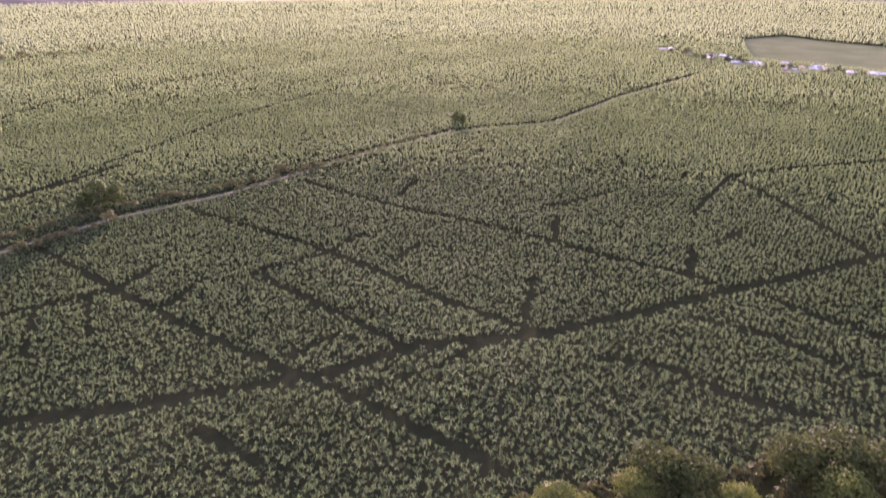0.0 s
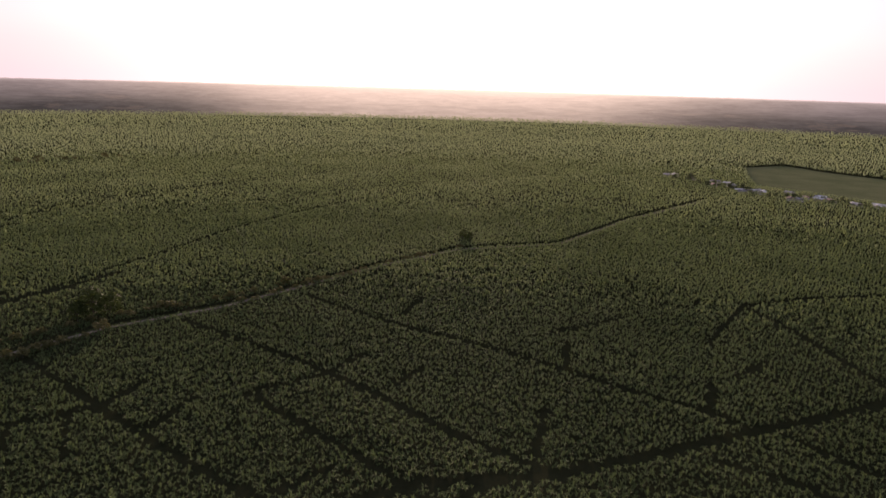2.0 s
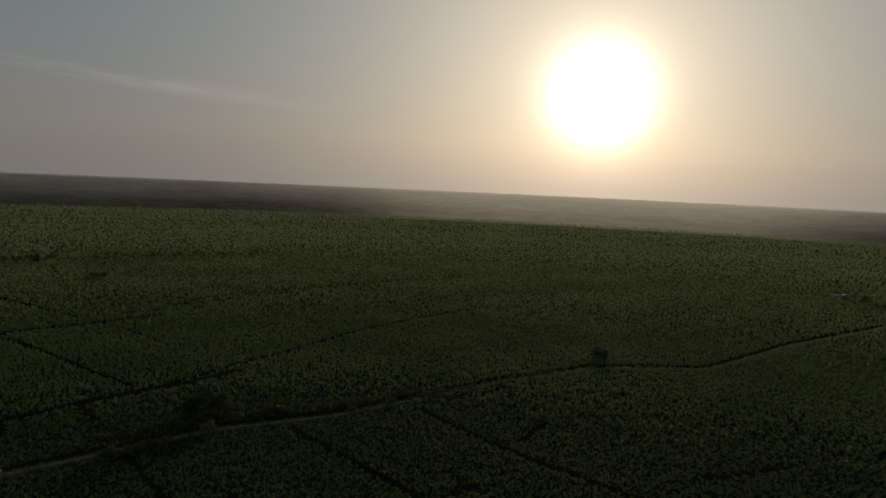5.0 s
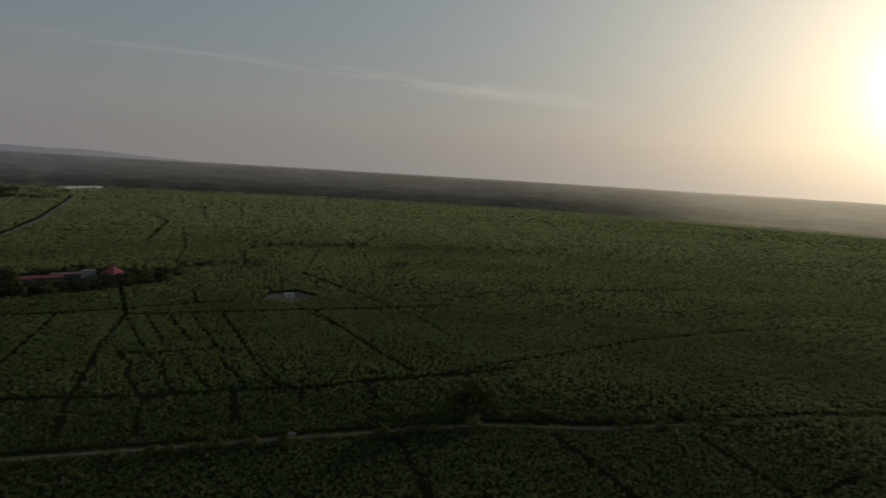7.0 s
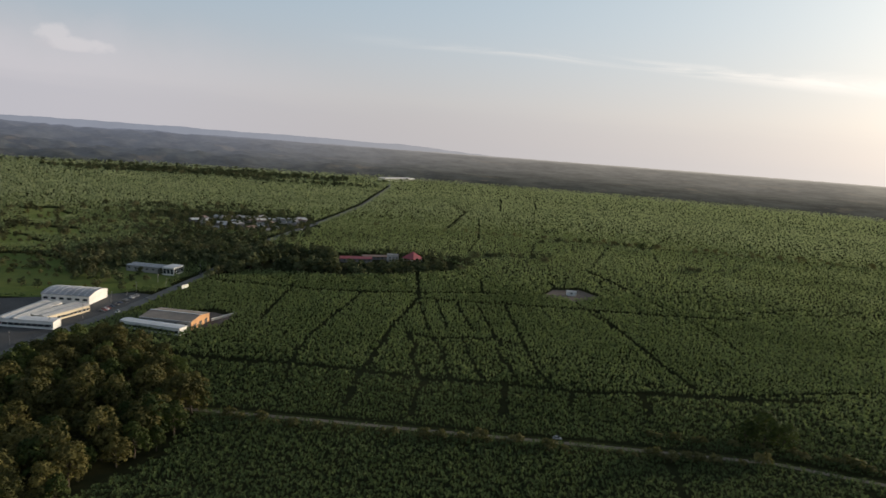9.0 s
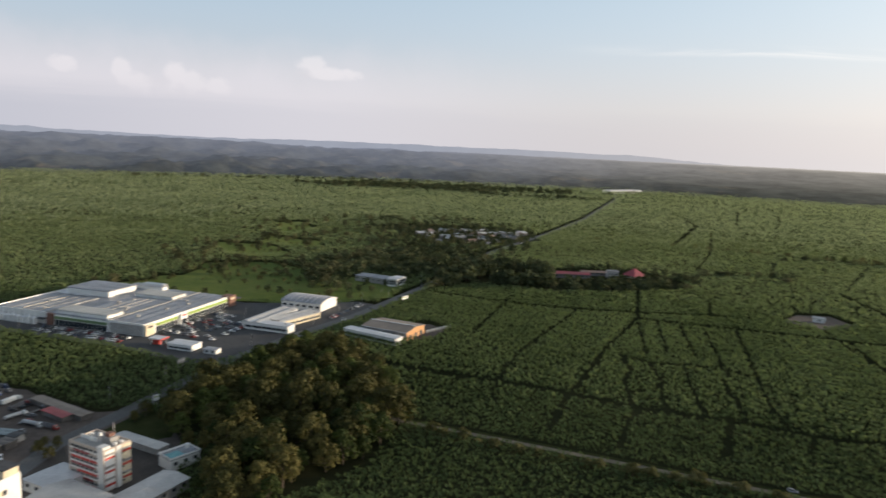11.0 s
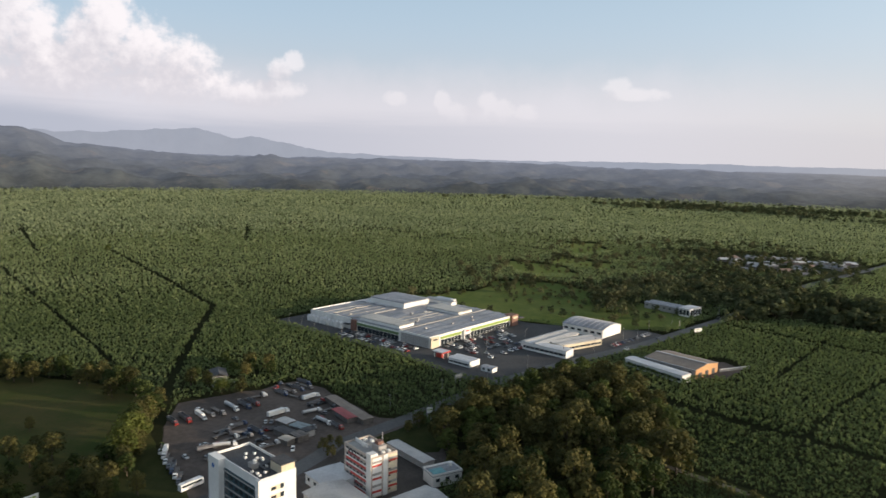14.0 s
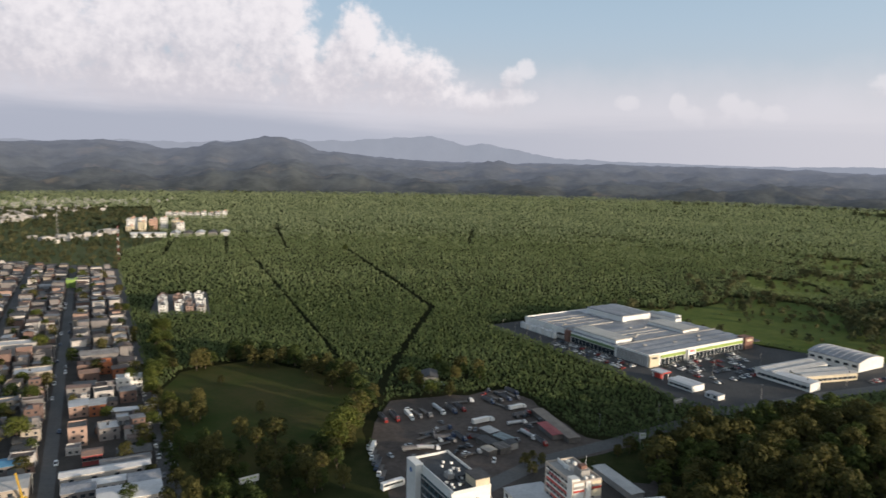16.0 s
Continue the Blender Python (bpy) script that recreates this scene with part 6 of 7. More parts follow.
def lattice_tower(x, y, tall, shades):
    t = thing("radio_mast", pose(x, y, 0), "slender lattice radio mast", "mast")
    n = 9
    for i in range(n):
        w0, w1 = 1.1 * (1 - i / n) + 0.45, 1.1 * (1 - (i + 1) / n) + 0.45
        z0, z1 = tall * i / n, tall * (i + 1) / n
        verts, faces = [], []

        def strut(p, q, r=0.04):
            d = (q - p).to_track_quat("Z", "Y")
            k = len(verts)
            for c in (p, q):
                verts.extend(c + d @ Vector(o) for o in ((r, r, 0), (-r, r, 0), (-r, -r, 0), (r, -r, 0)))
            faces.extend((k + j, k + (j + 1) % 4, k + 4 + (j + 1) % 4, k + 4 + j) for j in range(4))

        lo = [Vector((sx * w0, sy * w0, z0)) for sx, sy in ((-1, -1), (1, -1), (1, 1), (-1, 1))]
        hi = [Vector((sx * w1, sy * w1, z1)) for sx, sy in ((-1, -1), (1, -1), (1, 1), (-1, 1))]
        for j in range(4):
            strut(lo[j], hi[j], 0.07)
            strut(lo[j], hi[(j + 1) % 4])
            strut(lo[(j + 1) % 4], hi[j])
        part("mast_section", mesh_from("mast_section", verts, faces, shades[i % 2]), t)
    for z in (0.8, 0.92):
        part("antenna", tube(0.3, 0.3, 2.0, WHITE, 8), t, m=pose(0.6, 0.3, tall * z))


lattice_tower(-637, -690, 44, (RED_FADED, WHITE))
lattice_tower(-733, -966, 42, (CONCRETE, CONCRETE))

# Town houses
HOUSE_RNG = random.Random(21)
WALLS = [paint("house_wall_" + n, c, tuple(0.78 * v for v in c), 0.85, 0.15, 9, vary=0.15) for n, c in
         (("white", (0.50, 0.47, 0.44)), ("cream", (0.37, 0.32, 0.265)), ("grey", (0.215, 0.20, 0.195)), ("salmon", (0.34, 0.235, 0.19)), ("brick", (0.19, 0.125, 0.105)), ("orange", (0.42, 0.15, 0.07)), ("green", (0.22, 0.34, 0.08)))]
ROOFS = [paint("house_roof_" + n, c, c2, 0.7, 0.25, 9, vary=0.25) for n, c, c2 in
         (("grey", (0.26, 0.26, 0.26), (0.16, 0.15, 0.15)), ("rusty", (0.24, 0.15, 0.11), (0.17, 0.12, 0.10)), ("dark", (0.10, 0.098, 0.095), (0.07, 0.066, 0.064)), ("pale", (0.52, 0.51, 0.49), (0.38, 0.37, 0.36)), ("brown", (0.17, 0.12, 0.095), (0.12, 0.09, 0.075)))]
TOWN_DEG = math.degrees(math.atan2(TQ.y, TQ.x))


def town_house(x, y, deg, w, d, h, wall, roof, style, rich=True, name="house", label=None):
    """House d deep along x and w wide along y, with a flat, lean-to or gabled roof."""
    wname, rname = wall.name.split("_")[-1], roof.name.split("_")[-1]
    kind = {"flat": "flat concrete", "lean": "lean-to sheet", "gable": "gabled sheet"}[style]
    storeys = max(1, round(h / 3))
    t = thing(name, pose(x, y, 0, 0, 0, deg), label or f"{wname}-walled {('one', 'two', 'three')[min(storeys, 3) - 1]}-storey house with {rname} {kind} roof", "house", "houses of the town")
    part("wall", cached_box(d, w, h, wall), t)
    if style == "flat":
        part("roof", cached_box(d - 0.5, w - 0.5, 0.12, roof), t, m=pose(0, 0, h))
        if rich:
            parapet(t, d, w, h, wall, 0.7, 0.22)
            if HOUSE_RNG.random() < 0.5:
                part("water_tank", TANKLET, t, m=pose(HOUSE_RNG.uniform(-d / 4, d / 4), 0, h + 0.12))
            if HOUSE_RNG.random() < 0.4:
                part("stair_house", cached_box(2.6, 2.4, 2.2, wall), t, m=pose(-d / 4, w / 5, h + 0.1))
    elif style == "lean":
        s = HOUSE_RNG.choice([-1, 1])
        part("roof", cached_box(d + 0.7, w + 0.5, 0.14, roof), t, m=pose(0, 0, h + 0.35, 0, s * 2.6, 0))
    else:
        key = ("gable", round(d, 1), round(w, 1), roof.name)
        if key not in BOXES:
            BOXES[key] = gable_roof(d, w, 0.16 * w, roof, 0.4)
        part("roof", BOXES[key], t, m=pose(0, 0, h))
    if rich:
        for f in range(storeys):
            z = 1.0 + f * 2.9
            for sx in (1,):
                for yy in (-w / 4, w / 4):
                    if f == 0 and yy > 0:
                        part("door", cached_box(0.12, 1.0, 2.05, DARK), t, m=pose(sx * (d / 2 + 0.03), yy, 0))
                    elif z + 1.3 < h:
                        part("window", cached_box(0.12, 1.3, 1.1, GLASS), t, m=pose(sx * (d / 2 + 0.03), yy, z))
            if z + 1.3 < h:
                for xx in (-d / 4, d / 5):
                    part("window", cached_box(1.2, 0.12, 1.1, GLASS), t, m=pose(xx, w / 2 + 0.03, z))
    return t


TANKLET = tube(0.6, 0.55, 1.2, DARK, 10)


def yard_shed(x, y, w):
    """Lean-to behind a house."""
    t = thing("lean_to", pose(x, y, 0, 0, 0, TOWN_DEG + HOUSE_RNG.uniform(-8, 8)), "patched sheet-roofed lean-to behind a house", "shed", "lean-tos of the town")
    d = HOUSE_RNG.choice([3.5, 4.5, 5.5])
    part("wall", cached_box(d, 4.0, 2.3, HOUSE_RNG.choice([WALLS[2], WALLS[4]])), t)
    part("roof", cached_box(d + 0.6, 4.6, 0.1, HOUSE_RNG.choice(ROOFS)), t, m=pose(0, 0, 2.45, 0, HOUSE_RNG.choice([-4, 4]), 0))


FAR_ROW, FAR_FACES = 285, {}


def far_house(x, y, deg, w, d, h, wall, roof):
    """Adds one of the many houses at the far end of the town to the joined roofscape."""
    m = pose(x, y, 0, 0, 0, deg)

    def face(material, *pts):
        FAR_FACES.setdefault(material.name, (material, []))[1].extend(m @ Vector(p) for p in pts)

    a, b, tilt = d / 2, w / 2, HOUSE_RNG.uniform(-0.5, 0.5)
    for (x0, y0), (x1, y1) in (((-a, -b), (a, -b)), ((a, -b), (a, b)), ((a, b), (-a, b)), ((-a, b), (-a, -b))):
        face(wall, (x0, y0, 0), (x1, y1, 0), (x1, y1, h), (x0, y0, h))
    a, b, top = a + 0.3, b + 0.3, h + 0.55
    face(roof, (-a, -b, top + tilt), (a, -b, top - tilt), (a, b, top - tilt), (-a, b, top + tilt))
    face(roof, (a, -b, top - tilt - 0.2), (-a, -b, top + tilt - 0.2), (-a, b, top + tilt - 0.2), (a, b, top - tilt - 0.2))
    face(GLASS, (d / 2 + 0.04, -0.7, 1), (d / 2 + 0.04, 0.7, 1), (d / 2 + 0.04, 0.7, 2.2), (d / 2 + 0.04, -0.7, 2.2))


def lot_row(s0, s1, q0, q1, near):
    """Row of houses side by side along the street, between two depths."""
    s = s0
    while s < s1:
        w = HOUSE_RNG.choice([4.5, 5.0, 6.0, 6.5, 7.0, 8.0, 9.5])
        d = (q1 - q0) * HOUSE_RNG.uniform(0.5, 1.0)
        h = HOUSE_RNG.choice([2.6, 2.8, 3.0, 3.1, 3.3, 3.4, 3.9, 5.4, 5.6, 6.1, 6.4, 8.4])
        x, y = town_xy(s + w / 2, (q0 + q1) / 2 + HOUSE_RNG.uniform(-0.5, 0.5) * ((q1 - q0) - d))
        if HOUSE_RNG.random() < 0.86 and not any(a < s + w / 2 < b and c < (q0 + q1) / 2 < e for a, b, c, e in TOWN_LOTS):
            style = HOUSE_RNG.choice(["lean", "lean", "gable", "flat", "flat"])
            wall = HOUSE_RNG.choice([WALLS[0], WALLS[0], WALLS[0], WALLS[1], WALLS[2], WALLS[2], WALLS[2], WALLS[2], WALLS[3], WALLS[4], WALLS[4]])
            roof = HOUSE_RNG.choice([ROOFS[0], ROOFS[0], ROOFS[1], ROOFS[2], ROOFS[2], ROOFS[2], ROOFS[2], ROOFS[3], ROOFS[4], ROOFS[4]])
            deg = TOWN_DEG + HOUSE_RNG.choice([0, 0, 0, 90 if abs(w - d) < 4 else 0]) + HOUSE_RNG.uniform(-9, 9)
            if s > FAR_ROW:
                far_house(x, y, deg, w - 0.4, d, h, wall, roof)
                s += w
                continue
            town_house(x, y, deg, round((w - 0.4) * 2) / 2, round(d * 2) / 2, h, wall, roof, style, s < near)
            if HOUSE_RNG.random() < 0.16:
                bx, by = town_xy(s + w / 2, q0 + 2.2)
                yard_shed(bx, by, w)
        s += w


# stretches of the town kept free for its larger buildings: along from, to, across from, to
TOWN_LOTS = ((118, 196, -42, -5), (150, 176, 0, 34), (224, 252, 5, 42), (40, 58, -20, -5), (62, 98, -42, -5))
for q0, q1, near in ((-42, -31, 190), (-30, -18, 190), (-17, -5, 215), (5, 16, 200), (17, 28, 170), (29, 40, 150)):
    lot_row(34 if q0 < 0 else 14 if q0 < 10 else 70, 592 if q0 < 0 else 640, q0, q1, near)
for q0, q1 in ((48, 60), (61, 72), (73, 84)):
    lot_row(150 if q0 < 50 else 300, 670, q0, q1, 0)
settled, slots, kinds = [], [], []
for material, pts in FAR_FACES.values():
    kinds += [len(slots)] * (len(pts) // 4)
    slots.append(material)
    settled += [tuple(p) for p in pts]
roofscape = quads("town_houses", np.array(settled), slots[0])
for material in slots[1:]:
    roofscape.materials.append(material)
roofscape.polygons.foreach_set("material_index", kinds)
tagged(new("town_houses", roofscape), "crowded small houses at the far end of the town", "houses", kind="stuff")


def town_shed(s, q, w, d, h, wall, roof, label):
    x, y = town_xy(s, q)
    simple_hall("warehouse", x, y, TQ.x, TQ.y, d, w, h, wall, roof, 0.8, label, 1, cols=4)


town_shed(-26, -30, 13, 23, 6, WALLS[0], ROOF_WHITE, "white-roofed hall with a pale blue eave")
town_shed(-12, -12, 10, 12, 5, WALLS[2], ROOF_GREY, "grey-roofed store beside the street")
town_shed(-10, -23, 6, 12, 5, WALLS[0], ROOF_WHITE, "small store with a white sheet roof")
town_shed(-13, -36, 9, 12, 5.5, WALLS[2], ROOF_GREY, "grey-roofed warehouse beside the lane")
town_shed(1, -22, 6, 34, 5.5, WALLS[0], ROOF_WHITE, "long narrow warehouse with a bright white roof")
town_shed(10, -30, 7, 20, 4.5, WALLS[2], ROOFS[0], "long warehouse with a grey sheet roof")
town_shed(24, -17, 8, 8, 4.5, RED_FADED, ROOFS[1], "small store with faded red walls")
town_shed(22, -34, 9, 14, 3.6, WALLS[4], ROOFS[2], "dark sheet-roofed store in the town")
town_shed(2, 14, 14, 16, 5, WALLS[1], ROOFS[3], "cream hall with a pale roof in the town")
town_shed(26, 16, 9, 13, 4.5, WALLS[2], BLUE_SHEET, "small hall with a bright blue sheet roof")

def town_block(s, q, w, d, h, wall, roof, style, label):
    x, y = town_xy(s, q)
    town_house(x, y, TOWN_DEG + HOUSE_RNG.uniform(-3, 3), w, d, h, wall, roof, style, True, "town_building", label)


town_block(185, -22, 12, 22, 8.0, WALLS[2], ROOFS[0], "gable", "large grey hall with red eaves in the town")
town_block(166, -14, 10, 9, 6.4, WALLS[4], ROOFS[1], "flat", "red-brick two-storey house with rusty roof")
town_block(165, -25, 10, 8, 7.0, WALLS[5], ROOFS[1], "flat", "bright orange two-storey house with flat roof")
town_block(153, -33, 8, 9, 5.6, WALLS[5], ROOFS[4], "lean", "bright orange house with brown sheet roof")
town_block(152, -16, 9, 11, 5.2, WALLS[4], ROOFS[1], "gable", "brick house with rusty gabled roof")
town_block(172, -37, 12, 9, 5.0, WALLS[1], ROOFS[4], "lean", "cream house with brown lean-to roof")
town_block(128, -34, 8, 8, 6.6, WHITE, ROOFS[3], "flat", "white two-storey house with arched windows")
town_block(131, -41, 8, 6, 6.0, WHITE, ROOF_WHITE, "gable", "white house with a white gabled roof")
town_block(133, -14, 9, 12, 3.4, WALLS[2], ROOFS[2], "lean", "grey single-storey house with dark roof")
town_block(91, -11, 11, 9, 5.8, WALLS[3], ROOF_WHITE, "lean", "salmon house with a white sheet roof")
town_block(89, -20, 11, 8, 5.8, WALLS[5], ROOFS[3], "lean", "orange-walled house with pale sheet roof")
town_block(76, -36, 6, 20, 4.2, WALLS[2], ROOF_WHITE, "lean", "long shed with a white sheet roof")
town_block(69, -31, 6, 6, 3.6, WALLS[0], ROOF_WHITE, "flat", "small white-roofed store in the town")
town_block(67, -40, 7, 8, 5.0, WALLS[3], ROOFS[4], "lean", "tan house with a brown sheet roof")
town_block(161, 14, 13, 20, 6.6, WALLS[1], ROOFS[3], "flat", "large tan hall with a row of openings in the town")
town_block(234, 28, 12, 24, 7.0, WALLS[0], ROOFS[3], "flat", "large white hall with a dark red eave in the town")
town_block(49, -11, 9, 8, 9.0, WALLS[3], ROOFS[2], "flat", "salmon three-storey house with dark flat roof")
town_block(62, 9, 8, 8, 5.6, WALLS[1], ROOFS[4], "flat", "cream two-storey house in the town")
town_block(488, -2, 9, 12, 8, WALLS[6], ROOFS[3], "flat", "bright green three-storey house in the town")
for i in range(34):
    s, q = HOUSE_RNG.uniform(-10, 420), HOUSE_RNG.choice([-2.6, 2.6, -43.6, -48.2, 41.6, 46.2])
    x, y = town_xy(s, q)
    put_car(x, y, TOWN_DEG + HOUSE_RNG.choice([90, -90]))


def utility_pole(x, y, deg):
    t = thing("utility_pole", pose(x, y, 0, 0, 0, deg), "grey concrete utility pole with cross arm", "utility pole", "utility poles")
    part("pole", POLE, t, m=Matrix.Diagonal((1, 1, 1.15, 1)))
    part("cross_arm", cached_box(2.0, 0.12, 0.14, CONCRETE), t, m=pose(0, 0, 8.6))
    part("transformer", cached_box(0.5, 0.5, 0.9, DARK, 0.06), t, m=pose(0.35, 0, 6.6))


for i in range(14):
    x, y = town_xy(0 + i * 30, 4.6)
    utility_pole(x, y, TOWN_DEG)
    x, y = town_xy(10 + i * 30, -42.4)
    utility_pole(x, y, TOWN_DEG)
for i in range(10):
    k = i / 9
    utility_pole(-393 - 300 * k, 12 + 203 * k, 60)

# cars and vans left along the street beside the pasture
for i in range(16):
    x, y = town_xy(-6 + i * 7.5 + HOUSE_RNG.uniform(-2, 2), -49.2 + HOUSE_RNG.uniform(-0.8, 0.8) + (5.6 if i % 3 == 0 else 0))
    put_car(x, y, TOWN_DEG + 90 + HOUSE_RNG.uniform(-8, 8), HOUSE_RNG.choice([0, 0, 0, 1, 5]))


def crane(x, y):
    t = thing("mobile_crane", pose(x, y, 0, 0, 0, TOWN_DEG + 80), "yellow mobile crane with a raised boom beside the street", "crane")
    part("carrier", box(6.5, 2.4, 1.3, YELLOW, 0.1), t, m=pose(0, 0, 0.5))
    part("cab", box(1.8, 2.0, 1.5, YELLOW, 0.15), t, m=pose(2.2, 0, 1.8))
    part("boom", box(0.6, 0.6, 15, YELLOW), t, "raised yellow boom", pose(-1.5, 0, 1.8, 0, 28, 0))
    for xx in (-2.2, 2.2):
        for yy in (-1.05, 1.05):
            wheel(t, xx, yy, 0.5)


YELLOW = paint("yellow_enamel", (0.62, 0.40, 0.05), (0.50, 0.32, 0.05), 0.5, 0.5, 6)
crane(*town_xy(-8, 8))

# Row houses in the plantation


def row_house(i, r, rng):
    """A narrow house on the lane grid: column i along the front, r houses back from it."""
    o, a, b = Vector((-449, -385)), Vector((-26, 31)).normalized(), Vector((-50, -62)).normalized()
    p = o + a * ((3.4, 16.5, 24.6, 35.0)[i] + rng.uniform(-0.6, 0.6)) + b * (6.5 + r * 15.2 + (0, 4, -1, 0)[i] + rng.uniform(-1, 1))
    h, storeys = ((8.6, 3), (6.0, 2), (7.6, 3), (9.2, 3))[(i * 3 + r * 2) % 4]
    w = (WHITE, WALLS[3], WALLS[0], WHITE, WALLS[2], WALLS[0], WALLS[3])[(i * 3 + 5 * r) % 7]
    t = thing("row_house", frame_of(p.x, p.y, a.x, a.y), "narrow %s row house with a flat roof terrace" % ("three-storey" if storeys == 3 else "two-storey"), "house", "row houses")
    wide, deep = rng.uniform(5.6, 6.6), rng.uniform(9.0, 11.5)
    part("wall", box(wide, deep, h, w), t)
    part("roof", box(wide - 0.5, deep - 0.5, 0.12, ROOFS[1 if (i + r) % 2 else 0]), t, m=pose(0, 0, h))
    for side in (-1, 1):
        part("parapet", box(0.18, deep, 0.8, w), t, m=pose(side * (wide / 2 - 0.09), 0, h))
    part("stair_house", box(2.4, 3, 2.2, w), t, m=pose(rng.uniform(-1, 1), rng.uniform(1, 3), h))
    if rng.random() < 0.6:
        part("terrace_roof", box(wide * 0.7, deep * 0.36, 0.12, ROOFS[r % 2]), t, "sheet roof over the terrace", pose(0, -deep * 0.25, h + 2.1))
        for sx in (-1, 1):
            part("post", box(0.15, 0.15, 2.1, w), t, m=pose(sx * wide * 0.3, -deep * 0.4, h))
    windows(t, "-y", -wide / 2 + 0.4, wide / 2 - 0.4, 0.6, h, 2, storeys, 1.2, 1.1, deep / 2, sills=False)
    windows(t, "+x", -deep / 2 + 0.5, deep / 2 - 0.5, 0.6, h, 3, storeys, 1.2, 1.1, wide / 2, sills=False)


ROW_RNG = random.Random(71)
for r in range(4):
    for i in range(4):
        row_house(i, r, ROW_RNG)

# Apartment blocks and stores beyond the fields


def apartment(x, y, w, d, h, floors, label, wall=WHITE):
    t = thing("apartment_block", frame_of(x, y, -0.68, 0.73), label, "building", "apartment blocks")
    part("wall", cached_box(w, d, h, wall), t)
    part("roof", cached_box(w - 0.6, d - 0.6, 0.3, ROOF_GREY), t, m=pose(0, 0, h))
    part("stair_house", cached_box(4, 4, 3, SALMON), t, m=pose(w / 5, 0, h))
    windows(t, "-y", -w / 2, w / 2, 1, h, 3 if floors > 3 else 5, floors, 1.8, 1.5, d / 2, sills=False)


for x, y, w, h, f, wall in ((-866, -964, 12, 22, 7, WHITE), (-879, -952, 11, 17, 5, CREAM), (-892, -966, 12, 23, 7, WHITE), (-905, -954, 12, 20, 6, SALMON), (-917, -941, 11, 23, 7, WHITE),
                            (-930, -926, 12, 19, 6, CREAM), (-888, -988, 14, 21, 6, WHITE), (-918, -900, 12, 16, 5, WHITE), (-850, -945, 12, 12, 4, CREAM)):
    apartment(x, y, w, 14, h, f, f"{'white' if wall is WHITE else 'cream' if wall is CREAM else 'salmon'} apartment block of several storeys beyond the fields", wall)
simple_hall("store", -828, -872, -0.68, 0.73, 54, 20, 6.5, WHITE, ROOF_WHITE, 1.0, "long white store hall at the field edge", 2, cols=10)
for i in range(5):
    simple_hall("store", -866 - i * 15, -852 + i * 13, 0.73, 0.68, 26, 14, 6, WHITE if i % 2 == 0 else CONCRETE, ROOF_WHITE if i % 2 == 0 else ROOFS[2], 3.0, "white barrel-roofed store at the field edge" if i % 2 == 0 else "dark-roofed store at the field edge", cols=3)
for i in range(9):
    apartment(-1095 - i * 10.5, -1140 + i * 9.6, 10.5, 14, (12, 11, 12, 10, 11, 13, 10, 12, 14)[i], 3, "cream terrace house row in the distance")


# Village, estate and hamlet
def cottage(x, y, big=1.0, red=False, group="village houses"):
    wall = HOUSE_RNG.choice([WALLS[0], WALLS[0], WALLS[1], WALLS[2]])
    roof = RED_SHEET if red else HOUSE_RNG.choice([ROOFS[0], ROOFS[3], ROOFS[3], ROOF_WHITE, ROOFS[1]])
    d, w = round(HOUSE_RNG.uniform(9, 15) * big), round(HOUSE_RNG.uniform(7, 10) * big)
    t = thing("cottage", pose(x, y, 0, 0, 0, HOUSE_RNG.uniform(0, 180)), ("white cottage with a bright red sheet roof" if red else f"{wall.name.split('_')[-1]} village cottage with a sheet roof"), "house", group)
    part("wall", cached_box(d, w, 3.4, wall), t)
    key = ("gable", d, w, roof.name)
    if key not in BOXES:
        BOXES[key] = gable_roof(d, w, 0.2 * w, roof, 0.5)
    part("roof", BOXES[key], t, m=pose(0, 0, 3.4))
    part("door", cached_box(0.12, 1.0, 2.05, DARK), t, m=pose(d / 2 + 0.03, 1, 0))
    for yy in (-w / 4,):
        for s in (-1, 1):
            part("window", cached_box(0.12, 1.3, 1.1, GLASS), t, m=pose(s * (d / 2 + 0.03), yy, 1.1))
            part("window", cached_box(1.4, 0.12, 1.1, GLASS), t, m=pose(-d / 5, s * (w / 2 + 0.03), 1.1))


RED_SHEET = paint("red_sheet_roof", (0.30, 0.05, 0.06), (0.20, 0.04, 0.05), 0.5, 0.1, 8)
VILLAGE = [(-1147, 318), (-1163, 380), (-1150, 434), (-1130, 500), (-1025, 462), (-988, 420), (-984, 366), (-1016, 312)]
made = 0
while made < 46:
    x, y = HOUSE_RNG.uniform(-1170, -980), HOUSE_RNG.uniform(300, 505)
    if inside(np.array([x]), np.array([y]), VILLAGE)[0]:
        cottage(x, y, HOUSE_RNG.uniform(0.8, 1.5))
        made += 1
simple_hall("estate_hall", -742, 415, 0.25, 0.97, 46, 12, 4.5, WALLS[2], RED_SHEET, 2.0, "long estate hall with a red sheet roof", cols=8)
simple_hall("estate_hall", -756, 452, 0.25, 0.97, 30, 12, 3.6, WALLS[2], ROOFS[1], 1.4, "estate hall with a rusty sheet roof", cols=6)
simple_hall("estate_house", -738, 466, 0.25, 0.97, 12, 9, 8, WALLS[0], ROOFS[0], 1.2, "grey-white two-storey estate house", cols=3, doors=1)


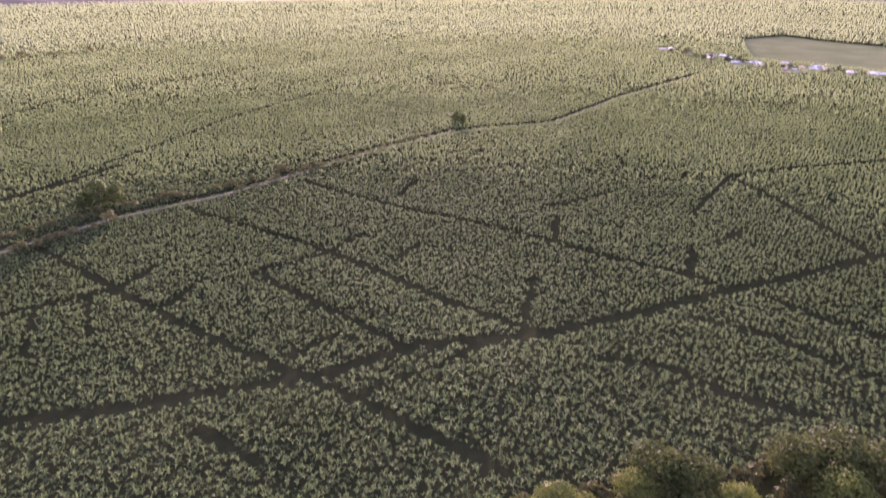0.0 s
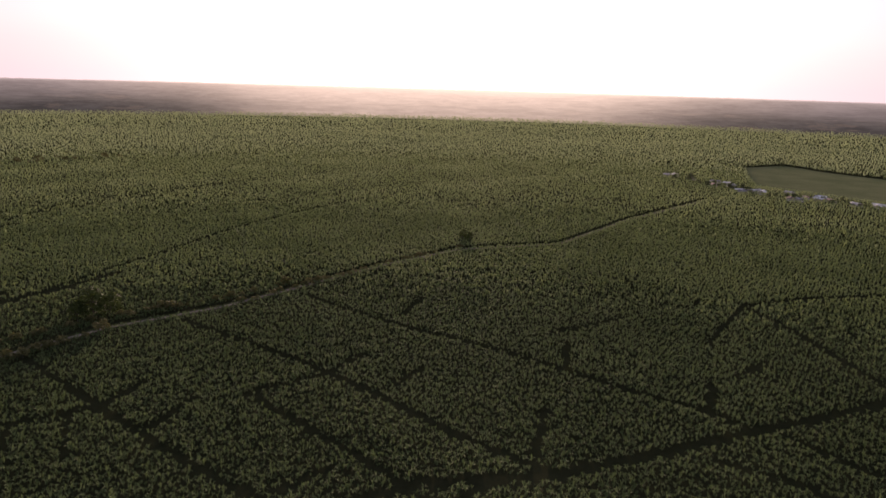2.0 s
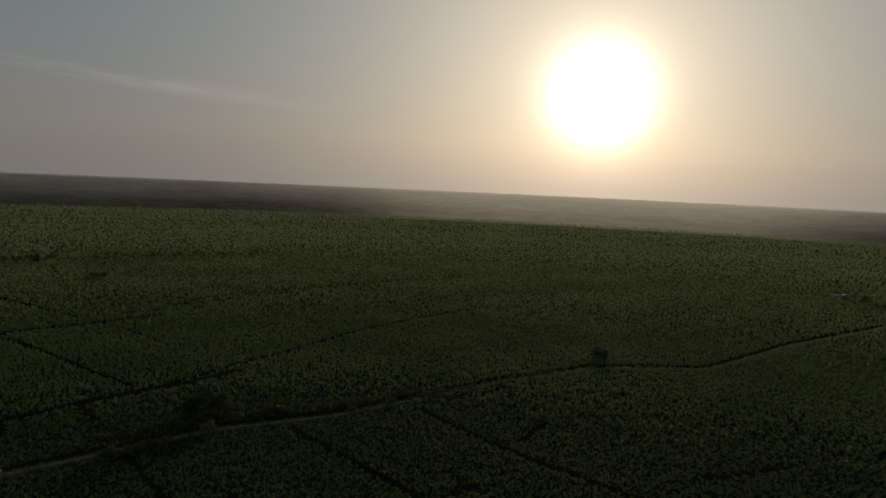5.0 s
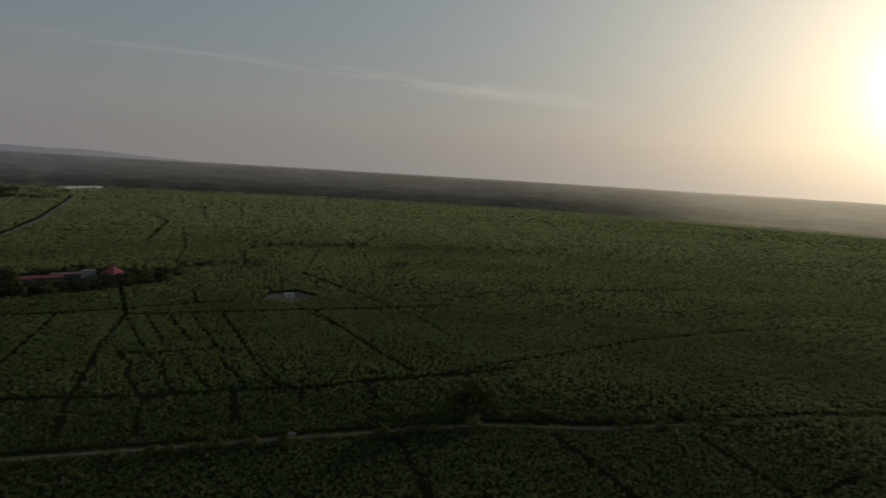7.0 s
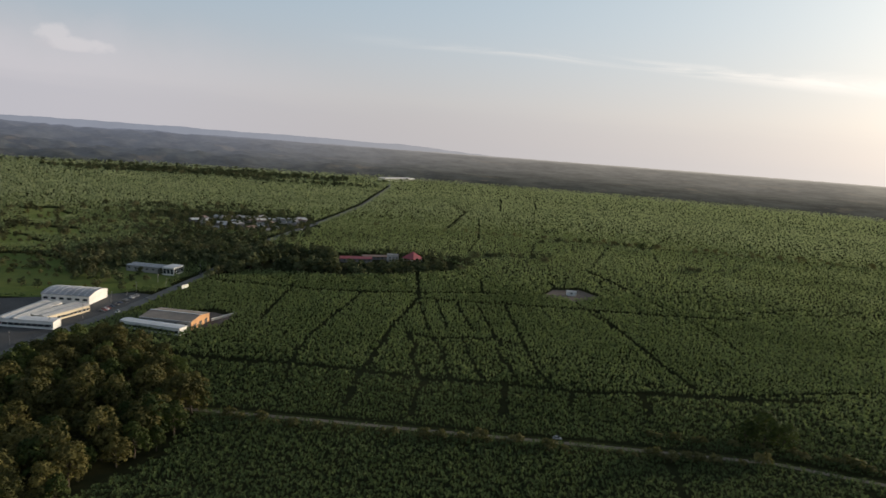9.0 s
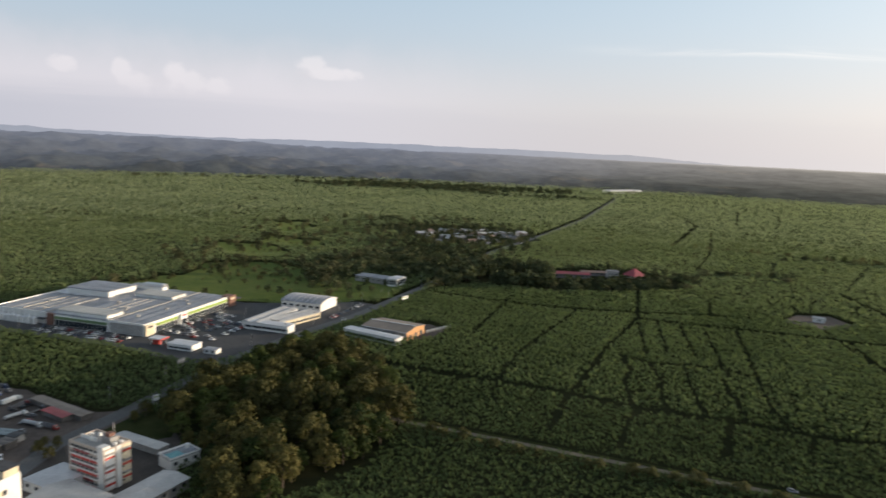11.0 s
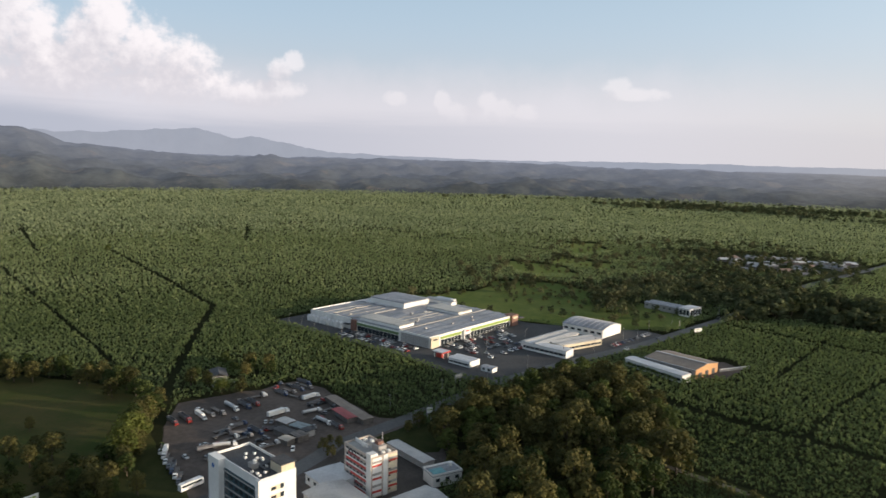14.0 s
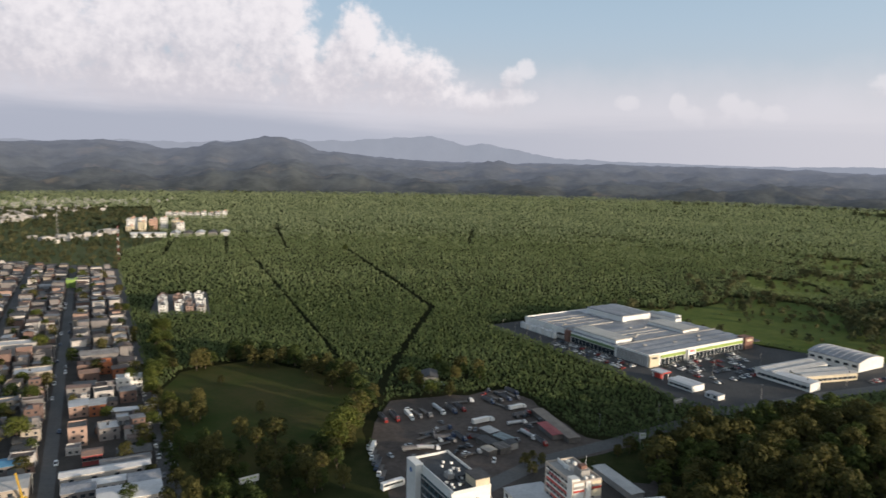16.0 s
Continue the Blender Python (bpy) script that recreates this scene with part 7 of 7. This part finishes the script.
def pavilion(x, y):
    t = thing("pavilion", pose(x, y, 0, 0, 0, 20), "open pavilion with a steep red pyramid roof", "pavilion", "")
    part("roof", tube(13.5, 0.5, 8, RED_SHEET, 4), t, m=pose(0, 0, 3.6, 0, 0, 45))
    for sx in (-1, 1):
        for sy in (-1, 1):
            part("post", cached_box(0.5, 0.5, 3.7, WHITE), t, m=pose(sx * 8, sy * 8, 0))
    part("floor", box(17, 17, 0.2, CONCRETE), t)


pavilion(-735, 492)
for i in range(30):
    k = i / 29
    px = np.interp(k, [0, .25, .45, .65, .8, 1], [377, 403, 433, 480, 510, 560])
    py = np.interp(k, [0, .25, .45, .65, .8, 1], [1157, 1014, 980, 952, 917, 850])
    cottage(px + HOUSE_RNG.uniform(-24, 34), py + HOUSE_RNG.uniform(-24, 34), 1.0, group="houses of the far hamlet")
simple_hall("packing_house", -2345, 1300, -0.39, 0.92, 170, 34, 9, WHITE, ROOF_WHITE, 2.0, "long white packing house on the horizon", 3, cols=0)
simple_hall("pump_house", -530, 562, 0.6, 0.8, 9, 6, 4, WHITE, ROOFS[3], 0.8, "small white pump house in the clearing", cols=1)


def far_town():
    """Roofs of the distant town: too small to tell apart one by one."""
    rng = np.random.default_rng(4)
    out = []
    for cx, cy, rx, ry, n in ((-1150, -1720, 190, 150, 150), (-1330, -1640, 90, 60, 50), (-870, -1330, 60, 60, 60), (-735, -950, 45, 36, 16), (-815, -975, 45, 30, 14), (-1010, -1480, 160, 90, 40)):
        for _ in range(n):
            x, y = cx + rng.normal(0, rx * 0.6), cy + rng.normal(0, ry * 0.6)
            a, w, d, h = rng.uniform(0, 3), rng.uniform(3, 5.5), rng.uniform(3, 6), rng.uniform(3.5, 7)
            c, s = math.cos(a), math.sin(a)
            p = [(x + c * u * w - s * v * d, y + s * u * w + c * v * d) for u, v in ((-1, -1), (1, -1), (1, 1), (-1, 1))]
            out.append([(*q, h) for q in p])
            for i in range(4):
                q0, q1 = p[i], p[(i + 1) % 4]
                out.append([(*q0, 0), (*q1, 0), (*q1, h), (*q0, h)])
    tagged(new("far_houses", quads("far_houses", np.array(out).reshape(-1, 3), WALLS[0])), "pale houses of the distant town", "houses", kind="stuff")


far_town()
